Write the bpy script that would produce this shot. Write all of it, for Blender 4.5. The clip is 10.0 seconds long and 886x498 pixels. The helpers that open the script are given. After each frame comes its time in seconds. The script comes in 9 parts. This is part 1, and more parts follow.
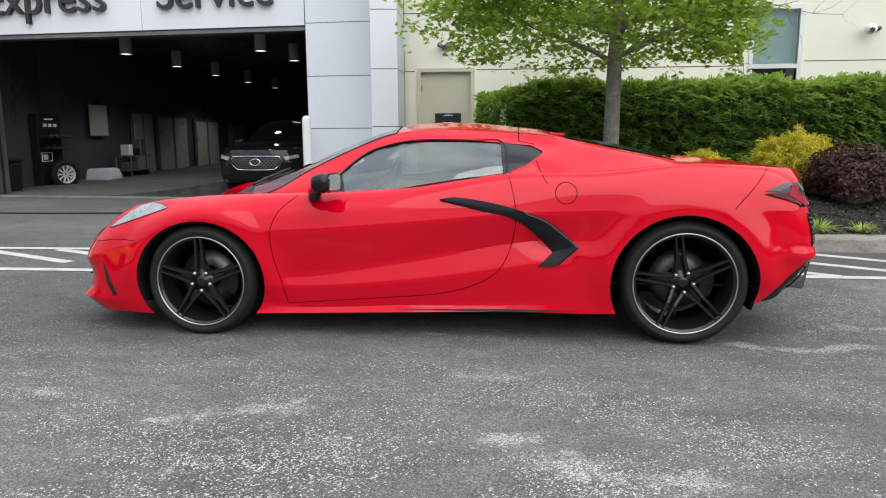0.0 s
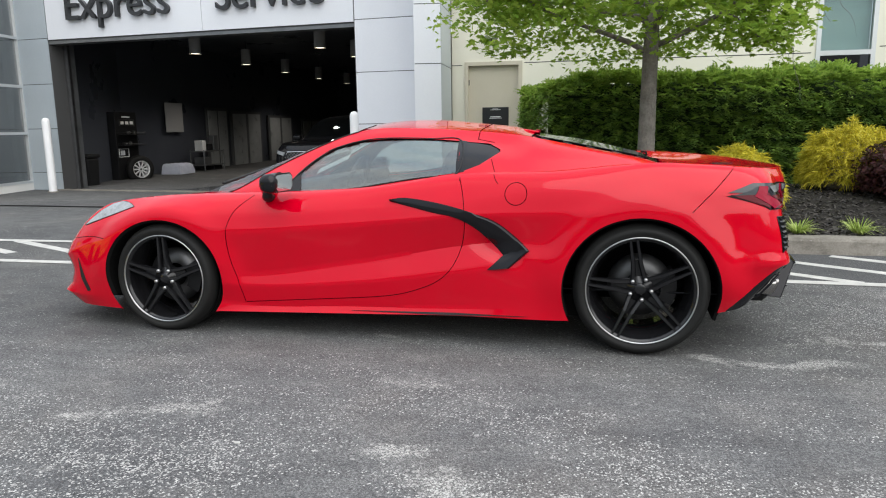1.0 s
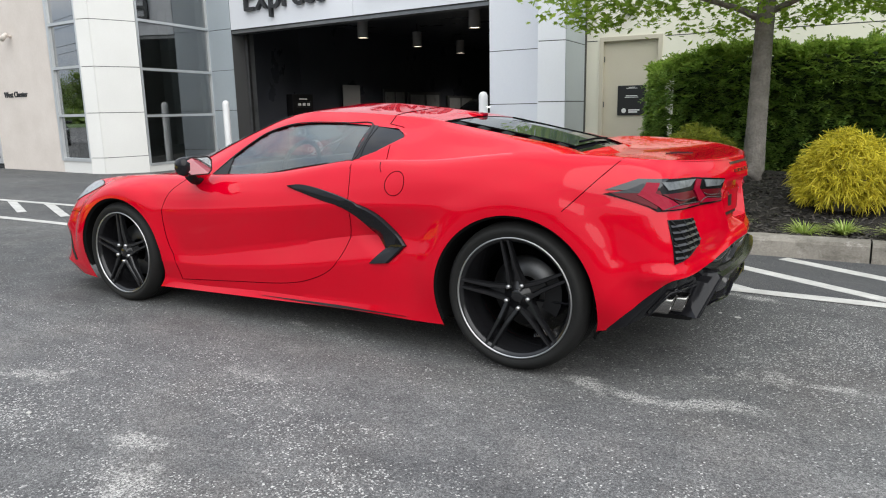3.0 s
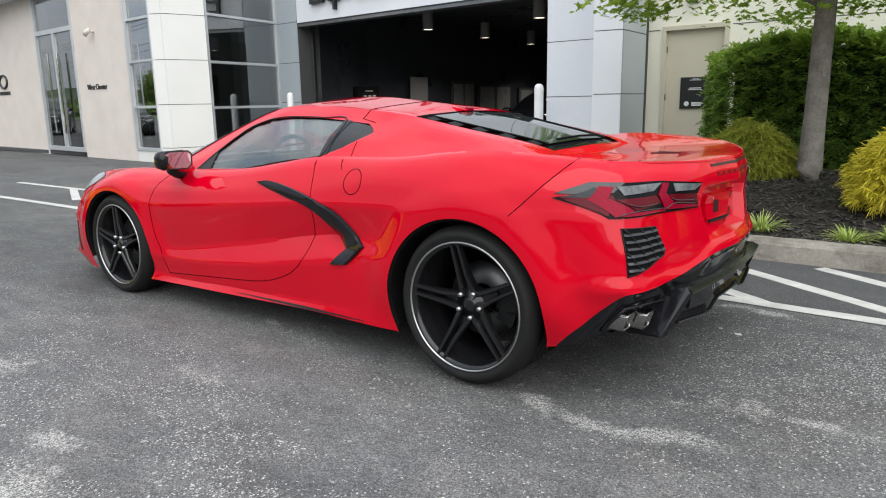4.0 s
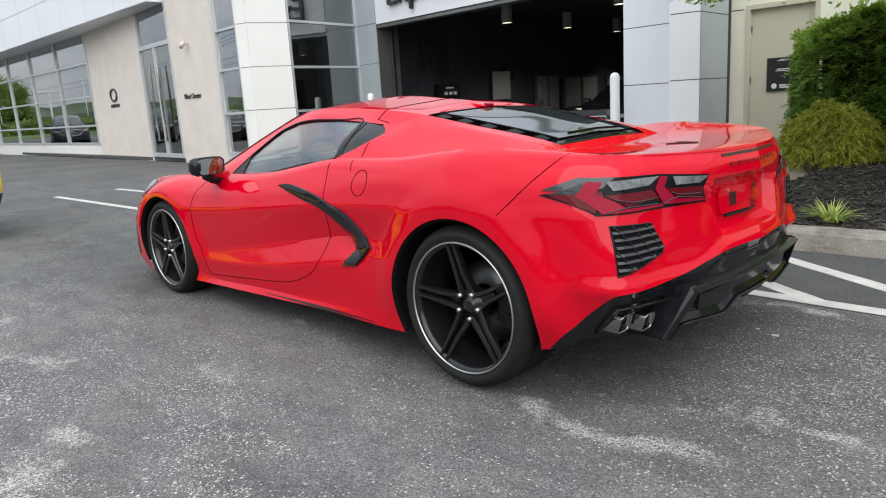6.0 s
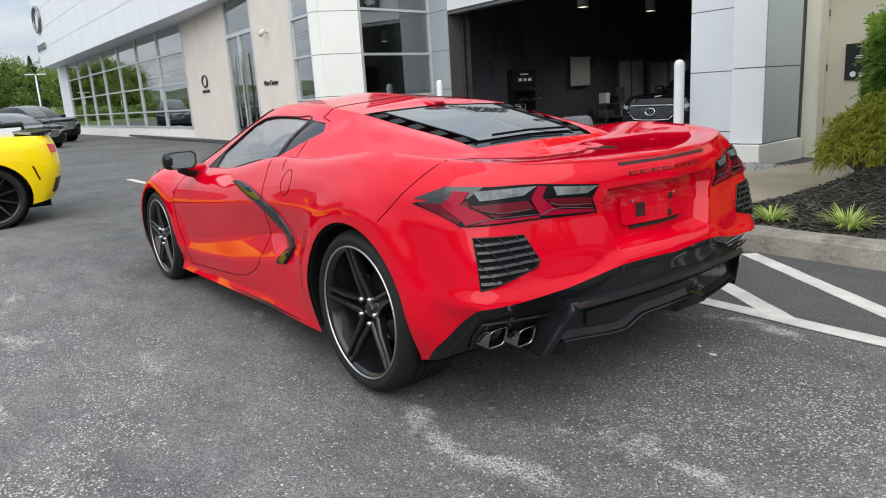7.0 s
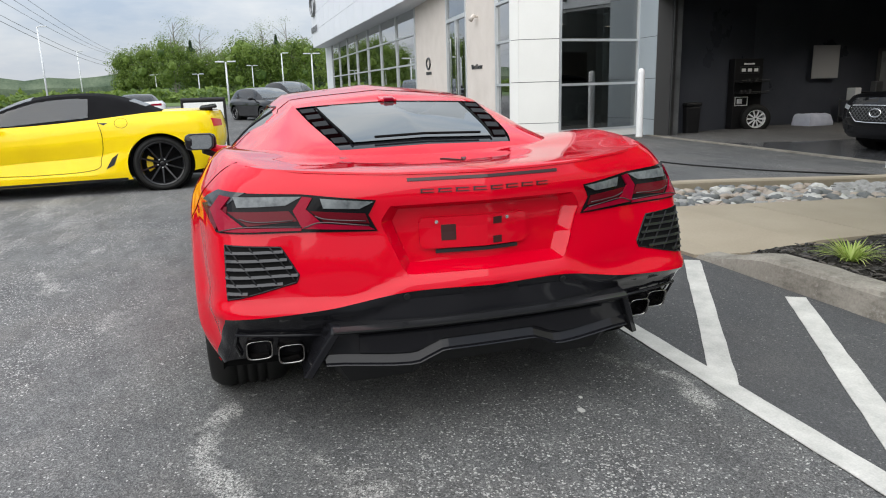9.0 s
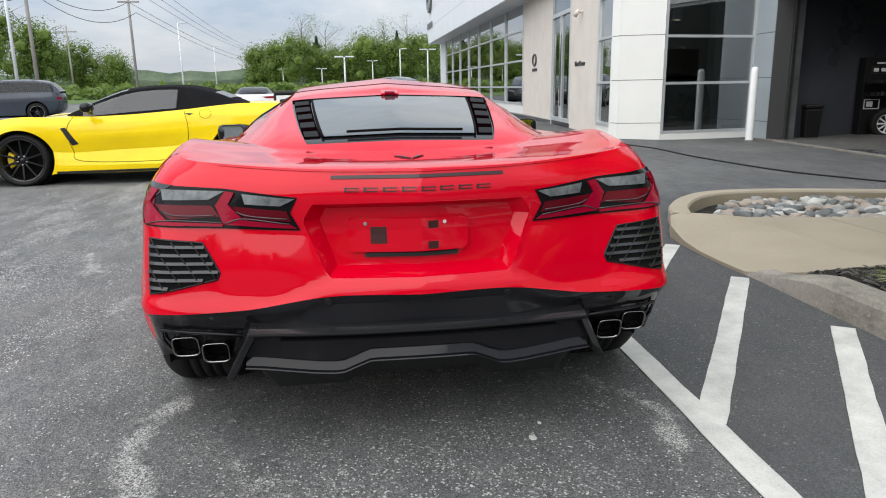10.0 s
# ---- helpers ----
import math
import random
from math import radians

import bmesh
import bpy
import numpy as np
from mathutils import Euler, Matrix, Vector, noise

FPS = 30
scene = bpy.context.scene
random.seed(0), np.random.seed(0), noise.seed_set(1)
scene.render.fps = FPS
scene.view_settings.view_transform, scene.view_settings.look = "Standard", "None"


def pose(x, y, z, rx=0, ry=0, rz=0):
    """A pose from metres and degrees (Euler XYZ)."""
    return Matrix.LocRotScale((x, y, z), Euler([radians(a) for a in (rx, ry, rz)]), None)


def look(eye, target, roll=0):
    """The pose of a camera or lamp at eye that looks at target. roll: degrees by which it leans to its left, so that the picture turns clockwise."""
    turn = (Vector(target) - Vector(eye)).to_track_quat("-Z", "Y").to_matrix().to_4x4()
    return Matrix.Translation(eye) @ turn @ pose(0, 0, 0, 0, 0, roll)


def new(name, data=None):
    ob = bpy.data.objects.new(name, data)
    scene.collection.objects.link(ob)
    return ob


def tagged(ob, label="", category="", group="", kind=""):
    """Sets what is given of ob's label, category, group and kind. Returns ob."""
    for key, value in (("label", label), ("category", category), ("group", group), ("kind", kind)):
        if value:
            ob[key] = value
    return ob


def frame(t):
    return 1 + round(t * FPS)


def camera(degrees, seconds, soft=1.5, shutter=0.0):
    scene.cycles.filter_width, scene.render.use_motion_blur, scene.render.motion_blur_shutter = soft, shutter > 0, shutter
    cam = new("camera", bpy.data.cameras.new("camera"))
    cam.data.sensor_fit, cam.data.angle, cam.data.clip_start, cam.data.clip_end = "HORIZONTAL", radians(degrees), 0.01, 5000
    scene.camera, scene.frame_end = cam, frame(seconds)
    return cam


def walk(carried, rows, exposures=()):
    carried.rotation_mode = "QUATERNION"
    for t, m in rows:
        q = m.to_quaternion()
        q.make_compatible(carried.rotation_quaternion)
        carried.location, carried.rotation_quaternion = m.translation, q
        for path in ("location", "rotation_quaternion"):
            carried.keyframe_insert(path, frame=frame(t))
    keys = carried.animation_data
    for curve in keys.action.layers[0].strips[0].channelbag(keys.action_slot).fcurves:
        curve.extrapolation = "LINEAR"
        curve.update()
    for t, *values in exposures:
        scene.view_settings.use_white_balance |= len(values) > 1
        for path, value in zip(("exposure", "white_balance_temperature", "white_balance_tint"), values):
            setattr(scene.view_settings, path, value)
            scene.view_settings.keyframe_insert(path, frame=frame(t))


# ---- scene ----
cam = camera(65.1, 10.0, soft=1.1)
PATH = [
    (0, (0.418, -4.714, 1.161), (0.226, -2.752, 0.829), -0.3),
    (0.5, (0.771, -4.659, 1.154), (0.472, -2.71, 0.814), -0.6),
    (1, (1.129, -4.504, 1.184), (0.701, -2.582, 0.835), -0.8),
    (1.5, (1.57, -4.388, 1.188), (0.997, -2.506, 0.828), -0.9),
    (2, (1.922, -4.168, 1.179), (1.204, -2.339, 0.807), -1.0),
    (2.5, (2.254, -3.922, 1.191), (1.399, -2.156, 0.804), -1.0),
    (2.7, (2.416, -3.833, 1.186), (1.508, -2.094, 0.794), -1.1),
    (3.8, (2.883, -3.28, 1.176), (1.739, -1.691, 0.768), -0.9),
    (4, (2.967, -3.212, 1.183), (1.794, -1.646, 0.769), -1.0),
    (4.5, (3.054, -3.123, 1.185), (1.823, -1.601, 0.774), -1.2),
    (5, (3.075, -3.109, 1.18), (1.803, -1.621, 0.771), -1.8),
    (5.2, (3.085, -3.107, 1.183), (1.797, -1.633, 0.772), -2.0),
    (6.3, (3.345, -2.742, 1.179), (1.915, -1.409, 0.753), -3.7),
    (6.5, (3.42, -2.607, 1.191), (1.957, -1.314, 0.756), -3.5),
    (7, (3.742, -2.279, 1.204), (2.184, -1.107, 0.761), -3.5),
    (7.5, (3.91, -1.879, 1.187), (2.259, -0.845, 0.736), -3.1),
    (8, (4.102, -1.499, 1.195), (2.368, -0.613, 0.739), -2.6),
    (8.5, (4.261, -1.154, 1.193), (2.456, -0.424, 0.736), -2.1),
    (9, (4.296, -0.8, 1.199), (2.432, -0.238, 0.743), -1.7),
    (9.5, (4.338, -0.455, 1.189), (2.432, -0.057, 0.732), -1.2),
    (10, (4.248, -0.2, 1.174), (2.317, 0.05, 0.716), -0.9),
]
walk(cam, [(t, look(eye, target, roll)) for t, eye, target, roll in PATH])

# ---------------------------------------------------------------- world and light
world = bpy.data.worlds.new("overcast_sky")
scene.world = world
world.use_nodes = True
wn, wl = world.node_tree.nodes, world.node_tree.links
wn.clear()
sky = wn.new("ShaderNodeTexSky")
sky.sky_type, sky.sun_disc = "NISHITA", False
sky.sun_elevation, sky.sun_rotation = radians(46), radians(132)
sky.air_density, sky.dust_density = 1.2, 2.0
bg_sky = wn.new("ShaderNodeBackground")
bg_sky.inputs[1].default_value = 0.10
wl.new(sky.outputs[0], bg_sky.inputs[0])
tc = wn.new("ShaderNodeTexCoord")
mp = wn.new("ShaderNodeMapping")
mp.inputs["Scale"].default_value = (1.0, 1.0, 3.2)
wl.new(tc.outputs["Generated"], mp.inputs[0])
cl = wn.new("ShaderNodeTexNoise")
cl.inputs["Scale"].default_value, cl.inputs["Detail"].default_value, cl.inputs["Roughness"].default_value = 3.4, 7, 0.58
wl.new(mp.outputs[0], cl.inputs["Vector"])
shade = wn.new("ShaderNodeValToRGB")
shade.color_ramp.elements[0].position, shade.color_ramp.elements[0].color = 0.33, (0.55, 0.655, 0.81, 1)
shade.color_ramp.elements[1].position, shade.color_ramp.elements[1].color = 0.66, (0.98, 1.0, 1.02, 1)
wl.new(cl.outputs["Fac"], shade.inputs[0])
# an overcast sky is about three times as bright overhead as at the horizon
sepd = wn.new("ShaderNodeSeparateXYZ")
wl.new(tc.outputs["Generated"], sepd.inputs[0])
lum = wn.new("ShaderNodeMapRange")
lum.inputs["From Min"].default_value, lum.inputs["From Max"].default_value = 0.0, 1.0
lum.inputs["To Min"].default_value, lum.inputs["To Max"].default_value = 0.80, 2.40
wl.new(sepd.outputs[2], lum.inputs["Value"])
bg_cloud = wn.new("ShaderNodeBackground")
wl.new(lum.outputs[0], bg_cloud.inputs[1])
wl.new(shade.outputs[0], bg_cloud.inputs[0])
mx = wn.new("ShaderNodeMixShader")
mx.inputs[0].default_value = 0.86
wl.new(bg_sky.outputs[0], mx.inputs[1])
wl.new(bg_cloud.outputs[0], mx.inputs[2])
wo = wn.new("ShaderNodeOutputWorld")
wl.new(mx.outputs[0], wo.inputs[0])

sun = new("sun", bpy.data.lights.new("sun", "SUN"))
sun.data.energy, sun.data.angle, sun.data.color = 3.0, radians(85), (1.0, 0.97, 0.92)
sun.matrix_world = look((12, -11, 17), (0, 0, 0))
scene.view_settings.exposure = 0.0

# ---------------------------------------------------------------- materials
MATS = {}


def principled(name, base, rough=0.5, metal=0.0, coat=0.0, spec=0.5):
    """A node material with one Principled shader; returns material, nodes, links and the shader."""
    m = bpy.data.materials.new(name)
    m.use_nodes = True
    nt = m.node_tree
    b = nt.nodes["Principled BSDF"]
    b.inputs["Base Color"].default_value = (*base, 1)
    b.inputs["Roughness"].default_value = rough
    b.inputs["Metallic"].default_value = metal
    b.inputs["Coat Weight"].default_value = coat
    b.inputs["Coat Roughness"].default_value = 0.03
    b.inputs["Specular IOR Level"].default_value = spec
    MATS[name] = m
    return m, nt.nodes, nt.links, b


def coords(n, l, scale=(1, 1, 1), world_space=True):
    """Texture space in metres: world position, or the object's own coordinates."""
    if world_space:
        g = n.new("ShaderNodeNewGeometry")
        src = g.outputs["Position"]
    else:
        g = n.new("ShaderNodeTexCoord")
        src = g.outputs["Object"]
    mp_ = n.new("ShaderNodeMapping")
    mp_.inputs["Scale"].default_value = scale
    l.new(src, mp_.inputs[0])
    return mp_.outputs[0]


def noise_fac(n, l, vec, scale, detail=4, rough=0.55):
    t = n.new("ShaderNodeTexNoise")
    t.inputs["Scale"].default_value, t.inputs["Detail"].default_value, t.inputs["Roughness"].default_value = scale, detail, rough
    l.new(vec, t.inputs["Vector"])
    return t.outputs["Fac"]


def ramp(n, l, fac, stops):
    r = n.new("ShaderNodeValToRGB")
    e = r.color_ramp.elements
    while len(e) < len(stops):
        e.new(0.5)
    for el, (p, c) in zip(e, stops):
        el.position, el.color = p, (*c, 1) if len(c) == 3 else c
    l.new(fac, r.inputs[0])
    return r.outputs[0]


def mixc(n, l, fac, a, b, mode="MIX"):
    m = n.new("ShaderNodeMix")
    m.data_type, m.blend_type = "RGBA", mode
    for sock, v in ((m.inputs[0], fac), (m.inputs[6], a), (m.inputs[7], b)):
        if isinstance(v, (int, float)):
            sock.default_value = v
        elif isinstance(v, tuple):
            sock.default_value = (*v, 1)
        else:
            l.new(v, sock)
    return m.outputs[2]


def mathn(n, l, op, a, b=0.0, c=0.0, clamp=False):
    m = n.new("ShaderNodeMath")
    m.operation, m.use_clamp = op, clamp
    for sock, v in zip(m.inputs, (a, b, c)):
        if isinstance(v, (int, float)):
            sock.default_value = v
        else:
            l.new(v, sock)
    return m.outputs[0]


def bump(n, l, b, height, strength=0.3, dist=0.01):
    bm_ = n.new("ShaderNodeBump")
    bm_.inputs["Strength"].default_value, bm_.inputs["Distance"].default_value = strength, dist
    l.new(height, bm_.inputs["Height"])
    l.new(bm_.outputs[0], b.inputs["Normal"])


def varied(name, c1, c2, rough=0.6, scale=3.0, fine=60.0, bumpy=0.15, metal=0.0, spec=0.4, world_space=True, rough_var=0.1, dist=0.004, coat=0.0):
    """A surface with colour variation at two scales and fine relief."""
    m, n, l, b = principled(name, c1, rough, metal, coat, spec)
    v = coords(n, l, world_space=world_space)
    big = noise_fac(n, l, v, scale, 5)
    small = noise_fac(n, l, v, fine, 3)
    f = mathn(n, l, "ADD", mathn(n, l, "MULTIPLY", big, 0.65), mathn(n, l, "MULTIPLY", small, 0.35))
    col = ramp(n, l, f, [(0.32, c1), (0.68, c2)])
    l.new(col, b.inputs["Base Color"])
    r = mathn(n, l, "MULTIPLY_ADD", big, rough_var * 2, rough - rough_var)
    l.new(r, b.inputs["Roughness"])
    if bumpy:
        bump(n, l, b, small, bumpy, dist)
    return m


def plain(name, base, rough=0.4, metal=0.0, coat=0.0, spec=0.5):
    return principled(name, base, rough, metal, coat, spec)[0]


def make_paint(name, base, dark):
    """Car paint: pigment under clear coat with a little dust in the roughness."""
    m, n, l, b = principled(name, base, 0.5, 0.0, 1.0, 0.0)
    v = coords(n, l)
    d = noise_fac(n, l, v, 2.2, 5)
    l.new(mixc(n, l, ramp(n, l, d, [(0.3, (0, 0, 0)), (0.75, (1, 1, 1))]), base, dark), b.inputs["Base Color"])
    l.new(mathn(n, l, "MULTIPLY_ADD", noise_fac(n, l, v, 45, 3), 0.05, 0.015), b.inputs["Coat Roughness"])
    b.inputs["Coat IOR"].default_value = 1.38
    return m


def make_asphalt():
    """Worn asphalt: fine grey stones in dark binder, bare pale stones where it is worn, chalky scrapes and stains."""
    m, n, l, b = principled("asphalt", (0.13, 0.13, 0.128), 0.85, spec=0.28)
    v = coords(n, l)
    sx = n.new("ShaderNodeSeparateXYZ")
    l.new(v, sx.inputs[0])
    X, Y = sx.outputs[0], sx.outputs[1]

    def cells(scale):
        vor = n.new("ShaderNodeTexVoronoi")
        vor.inputs["Scale"].default_value = scale
        l.new(v, vor.inputs["Vector"])
        sep = n.new("ShaderNodeSeparateColor")
        l.new(vor.outputs["Color"], sep.inputs[0])
        return sep.outputs[0], sep.outputs[1], vor.outputs["Distance"]

    fine, stones, pebbles = cells(310), cells(165), cells(70)
    broad = noise_fac(n, l, v, 0.45, 4, 0.5)
    base = ramp(n, l, broad, [(0.30, (0.094, 0.095, 0.098)), (0.72, (0.160, 0.159, 0.157))])
    # the binder is browner in places
    base = mixc(n, l, mathn(n, l, "MULTIPLY", ramp(n, l, noise_fac(n, l, v, 1.1, 5, 0.6), [(0.48, (0, 0, 0)), (0.68, (1, 1, 1))]), 0.35), base, (0.165, 0.150, 0.138))
    base = mixc(n, l, 1.0, base, ramp(n, l, fine[0], [(0.0, (0.56, 0.56, 0.56)), (0.5, (1.0, 1.0, 1.0)), (1.0, (1.45, 1.45, 1.44))]), "MULTIPLY")
    base = mixc(n, l, 1.0, base, ramp(n, l, stones[0], [(0.0, (0.60, 0.60, 0.60)), (0.55, (0.97, 0.97, 0.97)), (1.0, (1.40, 1.40, 1.38))]), "MULTIPLY")
    base = mixc(n, l, 1.0, base, ramp(n, l, noise_fac(n, l, coords(n, l, (0.8, 1.5, 1)), 3.4, 7, 0.68), [(0.32, (0.76, 0.76, 0.765)), (0.5, (1.0, 1.0, 1.0)), (0.68, (1.22, 1.215, 1.20))]), "MULTIPLY")
    # wear: streaks along the lane, rough-edged, most of it where cars turn
    lane = mathn(n, l, "SUBTRACT", 1.0, mathn(n, l, "MULTIPLY", mathn(n, l, "ABSOLUTE", mathn(n, l, "ADD", Y, 2.9)), 0.62), clamp=True)
    streak = noise_fac(n, l, coords(n, l, (0.8, 1.9, 1)), 1.25, 10, 0.70)
    worn = ramp(n, l, streak, [(0.45, (0, 0, 0)), (0.66, (1, 1, 1))])
    worn = mathn(n, l, "MULTIPLY", worn, mathn(n, l, "MULTIPLY_ADD", lane, 0.86, 0.12))
    tail = mathn(n, l, "MULTIPLY", mathn(n, l, "MULTIPLY_ADD", X, 1.3, -2.3, clamp=True), mathn(n, l, "SUBTRACT", 1.0, mathn(n, l, "MULTIPLY", mathn(n, l, "ABSOLUTE", Y), 0.9), clamp=True))
    worn = mathn(n, l, "MAXIMUM", worn, mathn(n, l, "MULTIPLY", mathn(n, l, "MULTIPLY", tail, 0.6), ramp(n, l, noise_fac(n, l, v, 2.6, 8, 0.7), [(0.38, (0.15, 0.15, 0.15)), (0.62, (1, 1, 1))])))
    bare = mathn(n, l, "GREATER_THAN", stones[1], mathn(n, l, "MULTIPLY_ADD", worn, -0.46, 0.998))
    col = mixc(n, l, bare, base, mixc(n, l, stones[0], (0.27, 0.266, 0.256), (0.58, 0.57, 0.545)))
    # dark pits between the bare stones
    pit = mathn(n, l, "MULTIPLY", mathn(n, l, "LESS_THAN", fine[1], 0.22), worn)
    col = mixc(n, l, mathn(n, l, "MULTIPLY", pit, 0.65), col, (0.035, 0.035, 0.035))
    col = mixc(n, l, mathn(n, l, "MULTIPLY", mathn(n, l, "GREATER_THAN", pebbles[1], 0.9975), 0.45), col, (0.46, 0.45, 0.43))
    # small pale patches with ragged edges
    patch = ramp(n, l, noise_fac(n, l, coords(n, l, (1.0, 1.7, 1)), 2.4, 10, 0.74), [(0.60, (0, 0, 0)), (0.70, (1, 1, 1))])
    patch = mathn(n, l, "MULTIPLY", mathn(n, l, "MULTIPLY", patch, mathn(n, l, "MULTIPLY_ADD", lane, 0.7, 0.15)), mathn(n, l, "MULTIPLY_ADD", stones[0], 0.75, 0.2))
    col = mixc(n, l, patch, col, (0.47, 0.46, 0.435))
    # chalky scrape marks: each an uneven oval of (x, y, half length, half width, turn, weight)
    marks = ((1.72, -0.925, 0.13, 0.05, -24, 1.0), (1.95, -0.975, 0.20, 0.045, -6, 0.9), (2.24, -0.91, 0.15, 0.05, 16, 1.0), (2.62, -0.50, 0.12, 0.035, 3, 0.9), (2.80, -0.51, 0.08, 0.03, 0, 0.6),
             (0.41, -2.20, 0.12, 0.06, 10, 1.0), (0.67, -2.42, 0.14, 0.10, -20, 0.9), (1.05, -2.47, 0.15, 0.06, 0, 1.0), (-0.54, -1.95, 0.16, 0.07, 15, 1.0), (-0.92, -2.09, 0.14, 0.06, 20, 0.9), (-1.68, -1.87, 0.16, 0.06, 0, 0.7),
             (0.34, -1.52, 0.20, 0.05, -8, 0.7), (0.02, -0.83, 0.22, 0.05, -15, 0.6), (1.92, 0.84, 0.20, 0.035, 28, 0.9), (2.22, 0.845, 0.16, 0.04, -14, 0.9), (2.36, -0.50, 0.14, 0.09, 10, 0.7), (2.15, -0.62, 0.16, 0.06, 30, 0.5))
    wob = noise_fac(n, l, v, 8.0, 9, 0.75)
    total = None
    for mx_, my_, ra, rb, turn, weight in marks:
        ca, sa = math.cos(radians(turn)), math.sin(radians(turn))
        dx, dy = mathn(n, l, "SUBTRACT", X, mx_), mathn(n, l, "SUBTRACT", Y, my_)
        along = mathn(n, l, "MULTIPLY_ADD", dx, ca / ra, mathn(n, l, "MULTIPLY", dy, sa / ra))
        over = mathn(n, l, "MULTIPLY_ADD", dx, -sa / rb, mathn(n, l, "MULTIPLY", dy, ca / rb))
        rr = mathn(n, l, "MULTIPLY_ADD", along, along, mathn(n, l, "MULTIPLY", over, over))
        one = mathn(n, l, "MULTIPLY", mathn(n, l, "EXPONENT", mathn(n, l, "MULTIPLY", rr, -0.5)), weight)
        total = one if total is None else mathn(n, l, "MAXIMUM", total, one)
    scrape = ramp(n, l, mathn(n, l, "ADD", total, mathn(n, l, "MULTIPLY_ADD", wob, 3.4, -1.75)), [(0.35, (0, 0, 0)), (0.95, (1, 1, 1))])
    scrape = mathn(n, l, "MULTIPLY", mathn(n, l, "MULTIPLY", scrape, mathn(n, l, "MULTIPLY", total, 2.0, clamp=True)), mathn(n, l, "MULTIPLY_ADD", mathn(n, l, "MULTIPLY", stones[0], fine[0]), 1.9, 0.02), clamp=True)
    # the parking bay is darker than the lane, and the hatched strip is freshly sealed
    # its mask also puts shade under and behind the car into the colour
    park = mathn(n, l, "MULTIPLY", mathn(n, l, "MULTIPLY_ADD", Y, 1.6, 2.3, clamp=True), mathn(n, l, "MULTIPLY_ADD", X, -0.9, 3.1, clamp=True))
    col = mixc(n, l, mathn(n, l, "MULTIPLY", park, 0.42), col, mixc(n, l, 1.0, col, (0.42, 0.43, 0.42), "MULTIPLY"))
    col = mixc(n, l, mathn(n, l, "MULTIPLY", scrape, 0.85), col, (0.50, 0.49, 0.46))
    edge = mathn(n, l, "ADD", Y, mathn(n, l, "MULTIPLY_ADD", X, 0.0253, -1.054))
    sealed = mathn(n, l, "MULTIPLY", mathn(n, l, "MULTIPLY", edge, 60.0, clamp=True), mathn(n, l, "MULTIPLY_ADD", X, 0.8, 2.4, clamp=True))
    col = mixc(n, l, mathn(n, l, "MULTIPLY", sealed, 0.60), col, (0.052, 0.053, 0.056))
    # faint oil and tyre darkening
    dark = ramp(n, l, noise_fac(n, l, coords(n, l, (0.6, 1.6, 1)), 0.8, 5), [(0.46, (0, 0, 0)), (0.68, (1, 1, 1))])
    col = mixc(n, l, mathn(n, l, "MULTIPLY", dark, 0.10), col, (0.05, 0.05, 0.052))
    l.new(col, b.inputs["Base Color"])
    h = mathn(n, l, "ADD", mathn(n, l, "ADD", stones[2], stones[0]), mathn(n, l, "MULTIPLY", fine[0], 0.5))
    bump(n, l, b, h, 0.5, 0.004)
    return m


def make_lettered_leaf(name, c1, c2, trans=0.25):
    m, n, l, b = principled(name, c1, 0.5, spec=0.35)
    oi = n.new("ShaderNodeNewGeometry")
    col = ramp(n, l, oi.outputs["Random Per Island"], [(0.0, c1), (1.0, c2)])
    l.new(col, b.inputs["Base Color"])
    tr = n.new("ShaderNodeBsdfTranslucent")
    l.new(mixc(n, l, 0.5, col, (0.25, 0.32, 0.05)), tr.inputs[0])
    mxs = n.new("ShaderNodeMixShader")
    mxs.inputs[0].default_value = trans
    l.new(b.outputs[0], mxs.inputs[1])
    l.new(tr.outputs[0], mxs.inputs[2])
    l.new(mxs.outputs[0], n["Material Output"].inputs[0])
    return m


def make_glass(name, tint, rough=0.0, see=0.75):
    """Thin tinted glass: a clear coat over a tinted see-through sheet."""
    m = bpy.data.materials.new(name)
    m.use_nodes = True
    n, l = m.node_tree.nodes, m.node_tree.links
    n.clear()
    o = n.new("ShaderNodeOutputMaterial")
    t = n.new("ShaderNodeBsdfTransparent")
    t.inputs[0].default_value = (*tint, 1)
    g = n.new("ShaderNodeBsdfGlossy")
    g.inputs["Roughness"].default_value = rough
    fr = n.new("ShaderNodeLayerWeight")
    fr.inputs[0].default_value = 0.5
    f2 = mathn(n, l, "MULTIPLY_ADD", mathn(n, l, "POWER", fr.outputs["Facing"], 4.5), 0.9, 1.0 - see - 0.17, clamp=True)
    mxs = n.new("ShaderNodeMixShader")
    l.new(f2, mxs.inputs[0])
    l.new(t.outputs[0], mxs.inputs[1])
    l.new(g.outputs[0], mxs.inputs[2])
    l.new(mxs.outputs[0], o.inputs[0])
    MATS[name] = m
    return m


ASPHALT = make_asphalt()
RED = make_paint("red_car_paint", (0.55, 0.0002, 0.014), (0.51, 0.0002, 0.012))
YELLOW = make_paint("yellow_car_paint", (0.86, 0.62, 0.005), (0.78, 0.55, 0.004))
BLACKPAINT = make_paint("black_car_paint", (0.008, 0.008, 0.009), (0.012, 0.012, 0.013))
WHITEPAINT = make_paint("white_car_paint", (0.75, 0.75, 0.74), (0.68, 0.68, 0.68))
GREYPAINT = make_paint("grey_car_paint", (0.05, 0.06, 0.075), (0.04, 0.045, 0.06))
GLOSSBLACK = plain("gloss_black", (0.010, 0.010, 0.012), 0.08, spec=0.26)
GAP = plain("panel_gap_shadow", (.003, .0008, .001), 1.0, spec=0.0)
